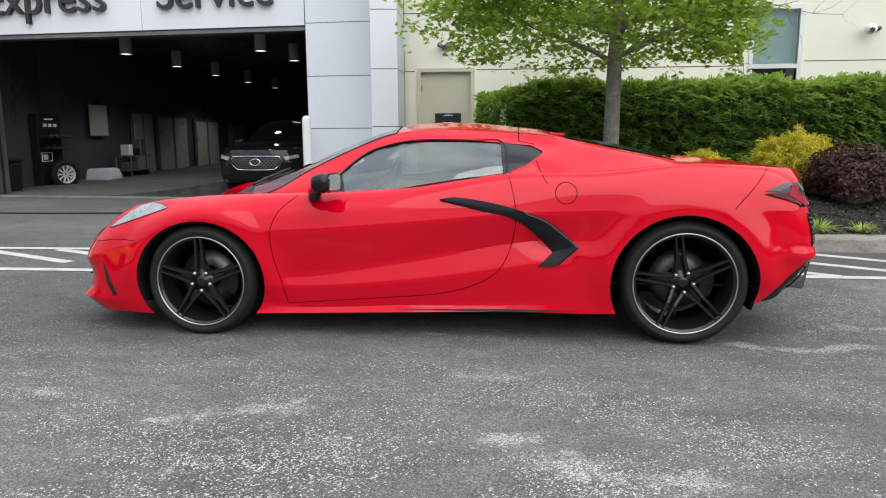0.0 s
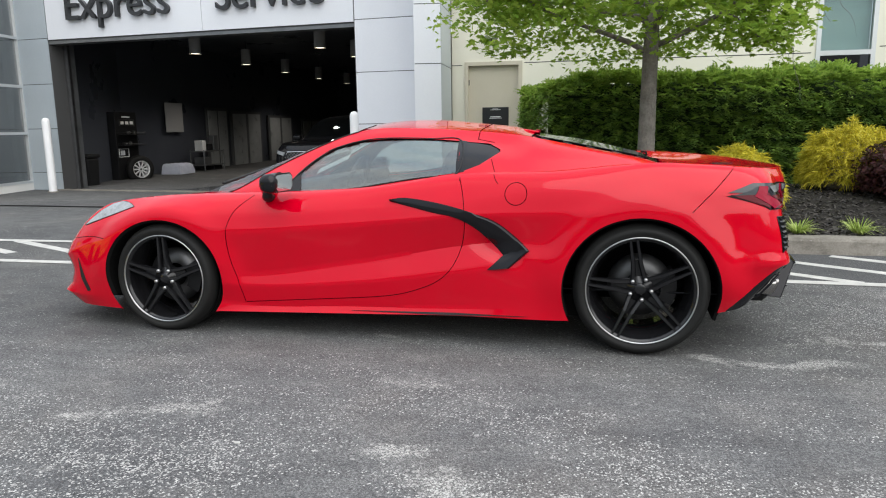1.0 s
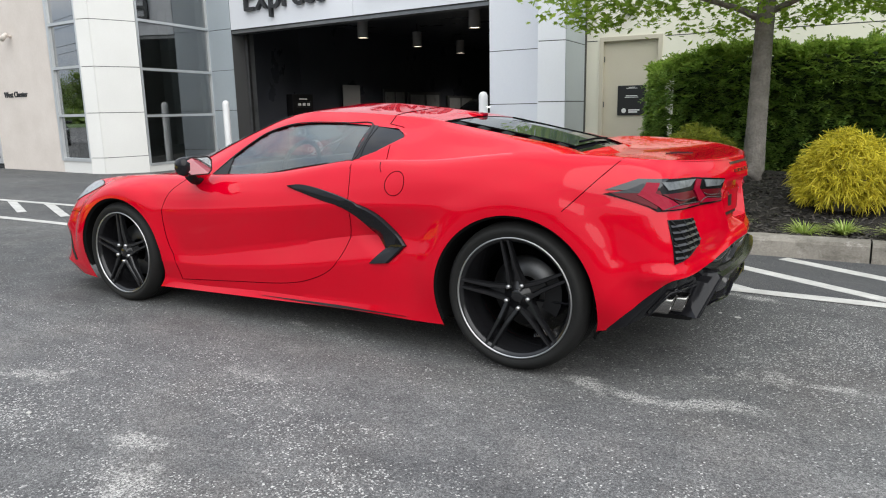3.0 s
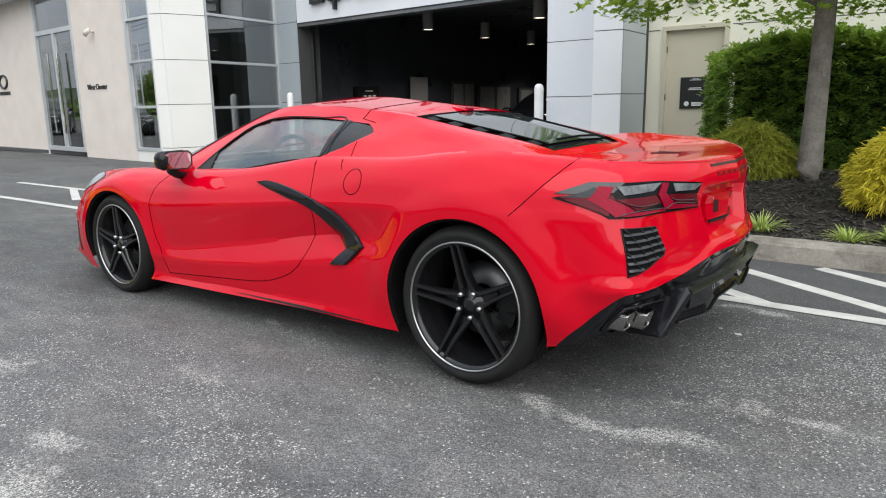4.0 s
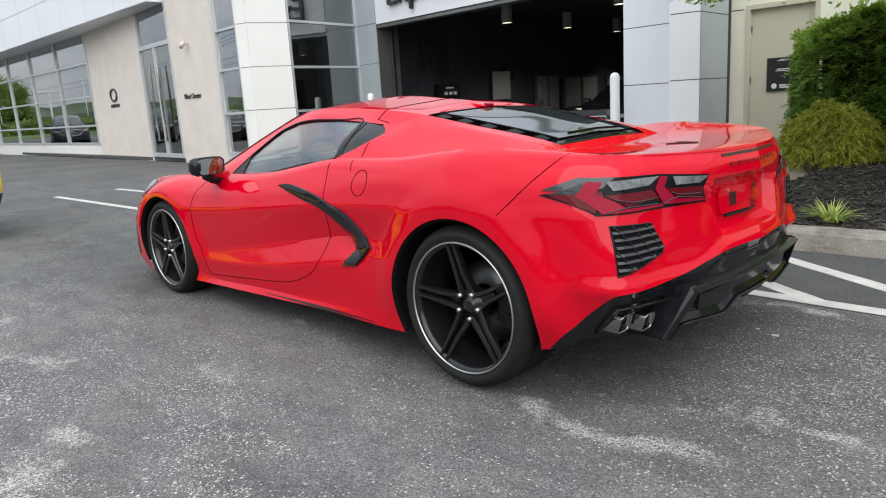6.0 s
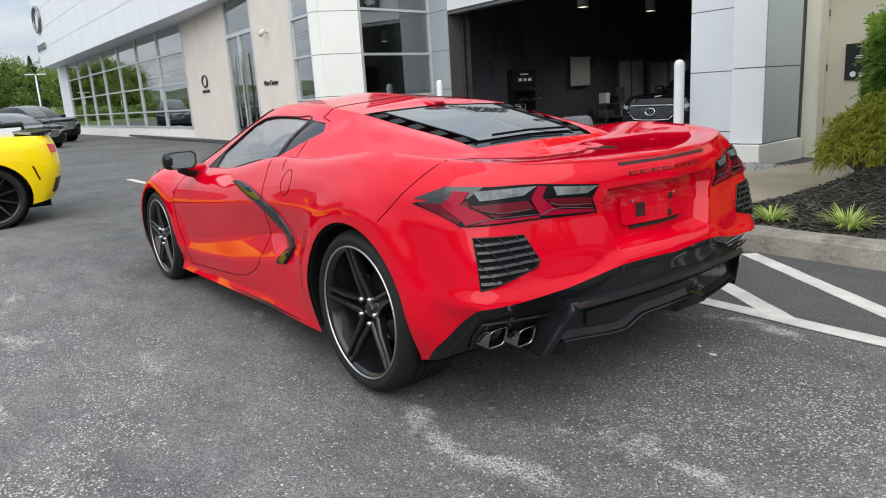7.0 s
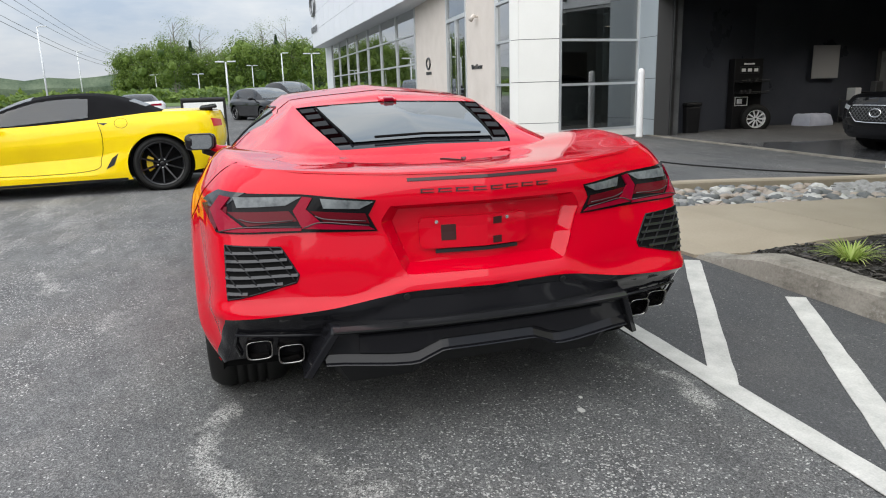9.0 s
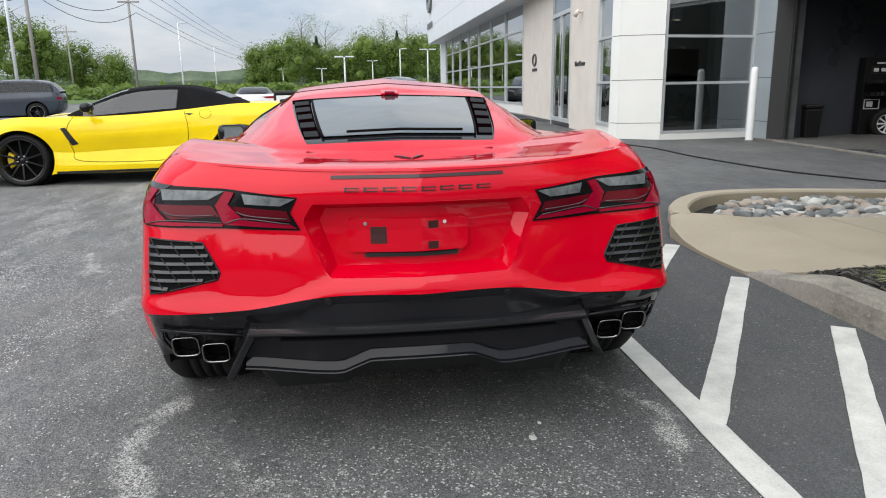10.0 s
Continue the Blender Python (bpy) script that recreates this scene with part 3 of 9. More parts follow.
slab(bm, PIER_END, INNER, BASE, 0.0, 0.02, 0.25)
part("window_sill", bm, PIER, window_2)

CU = lambda a: FRONT0 + SHOW * float(np.interp(a, (-1, 0, 1.08, 3.95, 6.70, 11.85), (-1, 0, 1.28, 4.28, 6.89, 12.44)))
LU = lambda a: GLAZED + LONG * a
wall_front = wall("wall_front", "pale limestone showroom front", [(CU(1.08), CU(3.95), BASE, 6.5), (CU(6.70), CU(11.85), BASE, 6.5),
                                                              (CU(0.0), CU(1.08), 4.6, 6.5), (CU(3.95), CU(6.70), 4.6, 6.5)], STONECLAD, 0.4)
window_3 = thing("window_3", "narrow tall showroom window beside the pier", "window", kind="structure")
for z0, z1 in ((0.15, 0.22), (1.16, 1.22), (2.22, 2.28), (3.18, 3.24)):
    bm = bmesh.new()
    slab(bm, CU(0.0), CU(1.08), z0, z1, 0.03, 0.1)
    part("window_frame", bm, MULLION, window_3)
for a in (-0.02, 1.0):
    bm = bmesh.new()
    slab(bm, CU(a), CU(a + 0.09), 0.15, 4.6, 0.034, 0.09)
    part("window_frame", bm, MULLION, window_3)
for z0, z1 in ((0.22, 1.16), (1.22, 2.22), (2.28, 3.18), (3.24, 4.6)):
    bm = bmesh.new()
    slab(bm, CU(0.07), CU(1.0), z0, z1, -0.03, 0.008)
    part("pane", bm, FRONTGLASS, window_3)
bm = bmesh.new()
slab(bm, CU(0.0), CU(1.08), BASE, 0.15, 0.0, 0.3)
part("window_sill", bm, PIER, window_3)
door_2 = thing("door_2", "closed double glass entrance doors with long pull handles", "door", kind="structure")
for a, w_ in ((3.95, 0.10), (5.24, 0.16), (6.60, 0.10)):
    bm = bmesh.new()
    slab(bm, CU(a), CU(a + w_), 0.0, 4.6 if a != 5.24 else 3.24, 0.03, 0.12)
    part("door_frame", bm, MULLION, door_2)
for z in (3.24, 0.0, 4.52):
    bm = bmesh.new()
    slab(bm, CU(4.05), CU(6.60), z, z + 0.12, 0.026, 0.1)
    part("door_frame", bm, MULLION, door_2)
for a, b, z0, z1 in ((4.05, 5.24, 0.12, 3.24), (5.40, 6.60, 0.12, 3.24), (4.05, 6.60, 3.36, 4.52)):
    bm = bmesh.new()
    slab(bm, CU(a), CU(b), z0, z1, -0.03, 0.01)
    part("pane", bm, SHOPGLASS, door_2)
for a in (4.98, 5.66):
    bm = bmesh.new()
    p_ = CU(a) - away(SHOW) * 0.1
    add_cyl(bm, (p_.x, p_.y, 0.5), (p_.x, p_.y, 2.7), 0.03, seg=10)
    part("handle", bm, CHROME, door_2)

window_4 = thing("window_4", "long showroom curtain wall reflecting sky and trees", "window", kind="structure")
cell, ncell = 3.5, 7
for z in (0.35, 1.03, 2.10, 3.30, 4.45):
    bm = bmesh.new()
    slab(bm, LU(0), LU(cell * ncell), z, z + 0.07, 0.03, 0.1)
    part("window_frame", bm, MULLION, window_4)
for k in range(2 * ncell + 1):
    bm = bmesh.new()
    a = cell * k / 2
    slab(bm, LU(a), LU(a + (0.09 if k % 2 == 0 else 0.0) + 0.03), 0.3, 4.45, 0.034, 0.1)
    if k % 2 == 0:
        part("window_frame", bm, MULLION, window_4)
    else:
        bm.free()
for k in range(ncell):
    for z0, z1 in ((0.42, 1.03), (1.10, 2.10), (2.17, 3.30), (3.37, 4.45)):
        bm = bmesh.new()
        a = cell * k
        slab(bm, LU(a + 0.12), LU(a + cell), z0, z1, -0.03, 0.008)
        part("pane", bm, FRONTGLASS, window_4)
bm = bmesh.new()
slab(bm, LU(0), LU(cell * ncell), BASE, 0.35, 0.0, 0.3)
part("window_sill", bm, PIER, window_4)
bm = bmesh.new()
slab(bm, LU(cell * ncell), LU(28), BASE, 4.5, 0.0, 0.4)
tagged(part("wall_end", bm, WALLWHITE), "white end wall of the showroom", "wall", kind="structure")
# overhanging fascia of white metal panels
FOUT, FZ, FTOP = 1.0, 4.36, 9.0
fn = away(LONG)
bm = bmesh.new()
slab(bm, LU(-8), LU(27.4), FZ, FTOP, FOUT - 0.02, FOUT + 0.6)
fascia = tagged(part("wall_fascia", bm, WALLWHITE), "overhanging fascia of white metal panels", "wall", kind="structure")
for k in range(15):
    for j in range(4):
        bm = bmesh.new()
        a0, a1 = -8 + 2.36 * k, -8 + 2.36 * (k + 1)
        z = FZ + 1.16 * j
        slab(bm, LU(a0 + 0.015), LU(a1 - 0.015), z + 0.012, z + 1.146, FOUT, 0.018)
        part("panel", bm, WALLWHITE, fascia)
bm = bmesh.new()
slab(bm, LU(0), LU(28), 4.52, 9.0, 0.0, 0.3)
part("wall_above", bm, STONECLAD, fascia)

# the rooms behind: closed boxes so that the glass shows dark interiors
DARKWALL = varied("dark_bay_wall", (0.048, 0.053, 0.066), (0.078, 0.084, 0.100), 0.30, 0.8, 30, 0.03)
BAYWALL = varied("beige_bay_wall", (0.30, 0.28, 0.23), (0.36, 0.34, 0.28), 0.7, 0.8, 30, 0.03)
SHOWWALL = varied("pale_showroom_wall", (0.260, 0.273, 0.260), (0.305, 0.319, 0.305), 0.7, 0.8, 30, 0.03)
BAYFLOOR = varied("polished_bay_floor", (0.060, 0.062, 0.066), (0.095, 0.097, 0.10), 0.20, 1.2, 30, 0.02)


def room(name, label, corners, z0, z1, materials, open_sides=(0,), floor=True):
    """Inner walls, floor and ceiling of a room given by its plan; open sides get no wall."""
    out = []
    n_ = len(corners)
    for i in [k for k in range(n_) if k not in open_sides]:
        bm = bmesh.new()
        slab_free(bm, Vector(corners[i]), Vector(corners[(i + 1) % n_]), z0, z1, 0.12)
        out.append(tagged(part("wall_%s_%d" % (name, i), bm, materials[i % len(materials)]), label, "wall", kind="structure"))
    if floor:
        bm = bmesh.new()
        f_ = bm.faces.new([bm.verts.new((*c, z0)) for c in corners])
        bmesh.ops.recalc_face_normals(bm, faces=[f_])
        r_ = bmesh.ops.extrude_face_region(bm, geom=[f_])
        bmesh.ops.translate(bm, vec=(0, 0, -0.1), verts=[v for v in r_["geom"] if isinstance(v, bmesh.types.BMVert)])
        tagged(part("floor_" + name, bm, BAYFLOOR), "polished grey concrete floor", "floor", kind="structure")
    bm = bmesh.new()
    f_ = bm.faces.new([bm.verts.new((*c, z1)) for c in corners])
    r_ = bmesh.ops.extrude_face_region(bm, geom=[f_])
    bmesh.ops.translate(bm, vec=(0, 0, 0.1), verts=[v for v in r_["geom"] if isinstance(v, bmesh.types.BMVert)])
    tagged(part("ceiling_" + name, bm, materials[0]), "dark ceiling", "ceiling", kind="structure")
    return out


def slab_free(bm, p, q, z0, z1, thick):
    d = (q - p).normalized()
    n_ = Vector((d.y, -d.x))
    pts = [p, q, q + n_ * thick, p + n_ * thick]
    v = [bm.verts.new((w.x, w.y, z)) for z in (z0, z1) for w in pts]
    for f in ((0, 1, 2, 3), (7, 6, 5, 4), (0, 4, 5, 1), (1, 5, 6, 2), (2, 6, 7, 3), (3, 7, 4, 0)):
        bm.faces.new([v[i] for i in f])
    bmesh.ops.recalc_face_normals(bm, faces=bm.faces[:])


BAYZ = -0.16


def bay_z(y, x=-12.0):
    """The floor of the bay falls towards its back, along the inner wall."""
    return BAYZ - (.29 * smooth01(8.9, 12.9, y) + .037 * max(0, y - 14.5)) * (1 - smooth01(-9.4, -7.6, x))


room("bay", "dark painted wall of the service bay", [tuple(SU(7.72) + nin * 0.05), tuple(SU(-0.05) + nin * 0.05), (-3.2, 31.5), (-12.8, 32.0), (-12.3, 13.4), tuple(SU(7.74) + nin * 0.6)],
     -1.3, 3.9, [DARKWALL, BAYWALL, DARKWALL, DARKWALL, DARKWALL, DARKWALL], floor=False)
fy_ = [9.0 + .45 * k for k in range(11)] + [15.5, 19, 24, 32.2]
fx_ = [-13.6, -9.5, -9.0, -8.5, -8.0, -7.5, -3.1]
from_floor = [(x, y if y > 9.1 else (S0 + SDIR * ((S0.x - x) / -SDIR.x)).y + .05, bay_z(y, x)) for y in fy_ for x in fx_]
tagged(from_lists("floor_bay", from_floor, [(7 * k + j, 7 * k + j + 1, 7 * k + j + 8, 7 * k + j + 7) for k in range(len(fy_) - 1) for j in range(6)], BAYFLOOR), "polished grey concrete floor", "floor", kind="structure")
room("show", "dim showroom wall", [tuple(CU(0.2) + fn * 0.3), tuple(LU(28) + fn * 0.4), tuple(LU(28) + fn * 9), tuple(INNER + Vector((-2.5, 3.5))), tuple(INNER + Vector((-0.6, 0.3)))],
     -0.02, 5.6, [SHOWWALL, SHOWWALL, SHOWWALL, SHOWWALL], (0, 4))
bm = bmesh.new()
slab_free(bm, Vector((-14.5, 7.3)), Vector((-14.9, 12.6)), -0.02, 5.6, 0.12)
tagged(part("wall_show_inner", bm, SHOWWALL), "pale inner wall of the showroom", "wall", kind="structure")
bm = bmesh.new()
add_box(bm, (-13.0, 9.15, 1.9), (.35, .35, 3.84), None, .02)
tagged(part("column", bm, SHOWWALL), "pale square column behind the showroom window", "column", kind="structure")
screen = thing("wall_screen", "black display screen on the showroom wall", "screen", pose(-14.42, 8.75, 1.25, 0, 0, 94))
bm = bmesh.new()
add_box(bm, (0, 0, .40), (1.30, .05, .80), None, .01)
part("panel", bm, GLOSSBLACK, screen)
# roof over all
bm = bmesh.new()
slab_free(bm, Vector((14, 9.0)), Vector((-12, 9.3)), 5.6, 5.8, 16)
tagged(part("roof_service", bm, JOINT), "flat roof of the service wing", "roof", kind="structure")
bm = bmesh.new()
slab_free(bm, LU(28), CU(0.2), 6.45, 6.6, -12)
tagged(part("roof_showroom", bm, JOINT), "flat roof of the showroom", "roof", kind="structure")

# ---------------------------------------------------------------- car bodies
from mathutils.bvhtree import BVHTree


def crom(pts, t):
    """A point at parameter t on a smooth line through the given points."""
    pts = np.asarray(pts, float)
    n = len(pts)
    i = int(min(max(math.floor(t), 0), n - 2))
    u = t - i
    p0, p1, p2, p3 = pts[max(i - 1, 0)], pts[i], pts[i + 1], pts[min(i + 2, n - 1)]
    if i == 0:
        p0 = 2 * p1 - p2
    if i == n - 2:
        p3 = 2 * p2 - p1
    return 0.5 * ((2 * p1) + (-p0 + p2) * u + (2 * p0 - 5 * p1 + 4 * p2 - p3) * u * u + (-p0 + 3 * p1 - 3 * p2 + p3) * u ** 3)


def interp(table, x):
    """Smooth height from (x, value) pairs."""
    xs = [a for a, _ in table]
    k = int(np.clip(np.searchsorted(xs, x) - 1, 0, len(xs) - 2))
    u = (x - xs[k]) / (xs[k + 1] - xs[k])
    m = []
    for j in (k, k + 1):
        a, b = max(j - 1, 0), min(j + 1, len(xs) - 1)
        m.append((table[b][1] - table[a][1]) / (xs[b] - xs[a]))
    h = xs[k + 1] - xs[k]
    u = min(max(u, 0), 1)
    return ((2 * u ** 3 - 3 * u * u + 1) * table[k][1] + (u ** 3 - 2 * u * u + u) * h * m[0]
            + (-2 * u ** 3 + 3 * u * u) * table[k + 1][1] + (u ** 3 - u * u) * h * m[1])


def grid_mesh(P):
    """Vertices and quads of a grid of points P[i][j]."""
    P = np.asarray(P)
    a, b = P.shape[:2]
    return P.reshape(-1, 3), [(i * b + j, i * b + j + 1, (i + 1) * b + j + 1, (i + 1) * b + j) for i in range(a - 1) for j in range(b - 1)]


def mirror(verts, faces):
    """Adds the other half, mirrored in y."""
    n = len(verts)
    v2 = np.array(verts) * (1, -1, 1)
    return np.vstack([verts, v2]), faces + [tuple(n + i for i in reversed(f)) for f in faces]


def inside_poly(poly, x, y):
    c = False
    for (x0, y0), (x1, y1) in zip(poly, poly[1:] + poly[:1]):
        if (y0 > y) != (y1 > y) and x < (x1 - x0) * (y - y0) / (y1 - y0) + x0:
            c = not c
    return c


def near_on_poly(poly, x, y):
    best, out = 1e9, (x, y)
    for (x0, y0), (x1, y1) in zip(poly, poly[1:] + poly[:1]):
        dx, dy = x1 - x0, y1 - y0
        t = min(1, max(0, ((x - x0) * dx + (y - y0) * dy) / (dx * dx + dy * dy + 1e-12)))
        qx, qy = x0 + t * dx, y0 + t * dy
        d = (qx - x) ** 2 + (qy - y) ** 2
        if d < best:
            best, out = d, (qx, qy)
    return out, math.sqrt(best)


def oval(cx, cz, a, b, n=72, flat=-9.0):
    return [(cx + a * math.cos(2 * math.pi * k / n), max(flat, cz + b * math.sin(2 * math.pi * k / n))) for k in range(n)]


def cut_side(verts, faces, poly, sign=0):
    """Cuts a hole, seen from the side as poly in (x, z), into both flanks; vertices of the rim slide onto the outline."""
    verts = np.array(verts)
    ins = np.array([inside_poly(poly, v[0], v[2]) and abs(v[1]) > 0.3 for v in verts])
    keep, rim = [], set()
    for f in faces:
        k = sum(ins[i] for i in f)
        if k == len(f):
            continue
        keep.append(f)
        if k:
            rim.update(i for i in f if ins[i])
    for i in rim:
        (x, z), d = near_on_poly(poly, verts[i][0], verts[i][2])
        verts[i][0], verts[i][2] = x, z
    return verts, keep


def clean(verts, faces):
    """Drops loose vertices."""
    used = sorted({i for f in faces for i in f})
    remap = {o: k for k, o in enumerate(used)}
    return np.array(verts)[used], [tuple(remap[i] for i in f) for f in faces]


class Shell:
    """A surface that other parts are laid on: from the side, from behind or from above."""

    def __init__(self, verts, faces):
        self.tree = BVHTree.FromPolygons([tuple(v) for v in verts], faces)

    def hit(self, view, a, b):
        """view 'L': (x, z) from the left flank; 'B': (y, z) from behind; 'T': (x, y) from above; 'F': (y, z) from ahead."""
        o, d = {"L": ((a, -3, b), (0, 1, 0)), "B": ((5, a, b), (-1, 0, 0)), "T": ((a, b, 4), (0, 0, -1)), "F": ((-5, a, b), (1, 0, 0))}[view]
        p, n, _, _ = self.tree.ray_cast(Vector(o) + Vector((.0003, .0007, .0003)), Vector(d))
        if p is None:
            q, n, _, _ = self.tree.find_nearest(Vector(o) + Vector(d) * {"L": 2.1, "B": 2.9, "T": 3.1, "F": 2.8}[view])
            p = q
        if n.dot(Vector(d)) > 0:
            n = -n
        return p, n

    def patch(self, bm, view, poly, lift=0.004, depth=0.01, h=0.03, flip=False):
        """A plate over the convex outline poly, following the surface, `lift` proud of it; flip lays it on the other flank or side."""
        xs, ys = [p[0] for p in poly], [p[1] for p in poly]
        nx, ny = max(1, int((max(xs) - min(xs)) / h + 0.999)), max(1, int((max(ys) - min(ys)) / h + 0.999))
        t = bmesh.new()
        bmesh.ops.create_grid(t, x_segments=nx, y_segments=ny, size=0.5)
        for v in t.verts:
            v.co = Vector((min(xs) + (v.co.x + 0.5) * (max(xs) - min(xs)), min(ys) + (v.co.y + 0.5) * (max(ys) - min(ys)), 0))
        area = sum(x0 * y1 - x1 * y0 for (x0, y0), (x1, y1) in zip(poly, poly[1:] + poly[:1]))
        s = 1 if area > 0 else -1
        for (x0, y0), (x1, y1) in zip(poly, poly[1:] + poly[:1]):
            if abs(x0 - x1) + abs(y0 - y1) < 1e-5:
                continue
            bmesh.ops.bisect_plane(t, geom=t.verts[:] + t.edges[:] + t.faces[:], dist=1e-5, plane_co=(x0, y0, 0), plane_no=(s * (y1 - y0), s * (x0 - x1), 0), clear_outer=True)
        t.verts.ensure_lookup_table()
        top, low = {}, {}
        for v in t.verts:
            p, n = self.hit(view, v.co.x, v.co.y)
            a, b = p + n * lift, p + n * (lift - depth)
            if flip:
                a, b = Vector((a.x, -a.y, a.z)), Vector((b.x, -b.y, b.z))
            top[v], low[v] = bm.verts.new(a), bm.verts.new(b)
        made = []
        for f in t.faces:
            made.append(bm.faces.new([top[v] for v in f.verts]))
            made.append(bm.faces.new([low[v] for v in reversed(f.verts)]))
        for e in t.edges:
            if len(e.link_faces) == 1:
                a, b = e.verts
                made.append(bm.faces.new((top[a], top[b], low[b], low[a])))
                for q in made[-1].edges:
                    q.smooth = False
        t.free()
        bmesh.ops.recalc_face_normals(bm, faces=made)

    def line(self, view, pts, n=8, lift=0.002, flip=False):
        """Points of a smooth line laid on the surface."""
        out = []
        for k in range((len(pts) - 1) * n + 1):
            a, b = crom(pts, k / n)
            p, nn = self.hit(view, a, b)
            q = p + nn * lift
            out.append(Vector((q.x, -q.y, q.z)) if flip else q)
        return out


def seam(name, shell, view, pts, parent, r=0.0019, lift=0.0, both=True, n=8, material=None):
    """A panel gap, drawn as a fine dark cord sunk in the surface."""
    for fl in ((False, True) if both else (False,)):
        bm = bmesh.new()
        tube(bm, shell.line(view, pts, n, lift, fl), r, 6)
        part(name, bm, material or GAP, parent, smooth=True)


def loft(lines, top, ns=150, nv=(5, 8, 8, 8, 8, 8), crease=2, nt=16, q=2.4, split=None, flat=None, soft_top=None):
    """A car's lower body: feature lines from the crest (first) down to the sill (last), and the top skin between the crests.
    split(s) moves the fifth line's row, so that a paint line can run along it; where flat(s) is 1 the flank is folded
    along its lines, where it is 0 it is rounded. soft_top(s) rounds the flank into the top skin."""
    L = [np.array(l, float) for l in lines]
    nst = len(L[0])
    S = np.linspace(0, nst - 1, ns)
    grid = []
    for s in S:
        pts = np.array([crom(l, s) for l in L])
        up, lowp = pts[:crease + 1], pts[crease:5]
        col = []
        vs_ = [k + j / nv[k] for k in range(len(pts) - 1) for j in range(nv[k])] + [len(pts) - 1]
        v0 = split(s) if split else 4
        for v in vs_:
            if v > crease:
                v = crease + (v - crease) * (v0 - crease) / (4 - crease) if v <= 4 else v0 + (v - 4) * (len(pts) - 1 - v0) / (len(pts) - 5)
            if v > 4:
                k_ = min(int(v), len(pts) - 2)
                col.append(pts[k_] + (pts[k_ + 1] - pts[k_]) * (v - k_))
            else:
                p_ = crom(up, v) if v <= crease else crom(lowp, v - crease)
                if v < 1 and soft_top is not None and pts[0][1] > .3:
                    a_ = pts[0]
                    w_ = (a_[1] - .16) / a_[1]
                    zc_ = interp(top, a_[0])
                    inner_ = np.array((a_[0], a_[1] - .16, zc_ + (a_[2] - zc_) * w_ ** q))
                    p_ = p_ + (crom(np.vstack([inner_, up]), v + 1) - p_) * soft_top(s)
                if v > crease and flat is not None:
                    k_ = min(int(v), 3)
                    p_ = p_ + (pts[k_] + (pts[k_ + 1] - pts[k_]) * (v - k_) - p_) * flat(s)
                col.append(p_)
        grid.append(col)
    grid = np.array(grid)
    v1, f1 = grid_mesh(grid * (1, -1, 1))
    # skin between the crest and the middle
    tg = []
    for i, s in enumerate(S):
        a = grid[i][0]
        zc = interp(top, a[0])
        row = []
        for j in range(nt + 1):
            w = 1 - j / nt
            row.append((a[0], -a[1] * w, zc + (a[2] - zc) * w ** q))
        tg.append(row)
    v2, f2 = grid_mesh(tg)
    f2 = [tuple(reversed(f)) for f in f2]
    return v1, f1, v2, f2


def weld(name, verts, faces, material, parent, label="", merge=0.0008, smooth=True, fold=0.38):
    bm = bmesh.new()
    vs = [bm.verts.new(tuple(map(float, v))) for v in verts]
    for f in faces:
        try:
            bm.faces.new([vs[i] for i in f])
        except ValueError:
            pass
    bmesh.ops.remove_doubles(bm, verts=bm.verts[:], dist=merge)
    bmesh.ops.dissolve_degenerate(bm, dist=1e-5, edges=bm.edges[:])
    bmesh.ops.recalc_face_normals(bm, faces=bm.faces[:])
    for e in bm.edges:
        if len(e.link_faces) == 2 and e.calc_face_angle(0) > fold:
            e.smooth = False
    return part(name, bm, material, parent, label, smooth)


# ---------------------------------------------------------------- the red sports coupe
coupe = thing("sports_car", "glossy red mid-engined sports coupe parked on asphalt", "car", (0, 0, 0))
CREST = [(-2.27, 0, .535), (-2.225, .45, .545), (-2.06, .715, .592), (-1.80, .79, .738), (-1.40, .795, .797), (-.95, .80, .812), (-.2, .815, .845), (.38, .80, .925),
         (.90, .815, .945), (1.36, .82, .985), (1.70, .79, .975), (1.90, .735, .957), (2.00, .60, .947), (2.118, .32, .935), (2.165, 0, .93)]
UPPER = [(-2.31, 0, .47), (-2.265, .46, .475), (-2.115, .76, .50), (-1.87, .875, .60), (-1.38, .905, .745), (-.92, .905, .73), (-.2, .895, .76), (.40, .885, .81),
         (.90, .90, .865), (1.36, .925, .865), (1.72, .890, .875), (1.938, .795, .893), (2.045, .59, .880), (2.135, .37, .862), (2.190, 0, .86)]
CREASE = [(-2.33, 0, .38), (-2.285, .48, .385), (-2.13, .80, .42), (-1.89, .905, .50), (-1.36, .965, .67), (-.92, .95, .62), (-.2, .930, .665), (.40, .922, .715),
          (.90, .935, .735), (1.36, .965, .745), (1.72, .925, .765), (1.988, .838, .765), (2.072, .59, .755), (2.125, .365, .748), (2.185, 0, .745)]
BELOW = [(-2.29, 0, .30), (-2.245, .48, .30), (-2.105, .79, .33), (-1.87, .92, .40), (-1.36, .965, .56), (-.93, .914, .350), (-.2, .892, .432), (.42, .876, .545),
         (.90, .92, .585), (1.36, .965, .60), (1.74, .930, .62), (2.020, .850, .62), (2.085, .63, .615), (2.145, .36, .64), (2.185, 0, .63)]
LOWER = [(-2.31, 0, .22), (-2.265, .48, .22), (-2.115, .80, .245), (-1.85, .93, .30), (-1.36, .96, .42), (-.90, .924, .300), (-.2, .926, .335), (.42, .928, .425),
         (.92, .935, .50), (1.36, .955, .45), (1.76, .918, .46), (2.040, .85, .484), (2.118, .55, .503), (2.172, .28, .550), (2.196, 0, .550)]
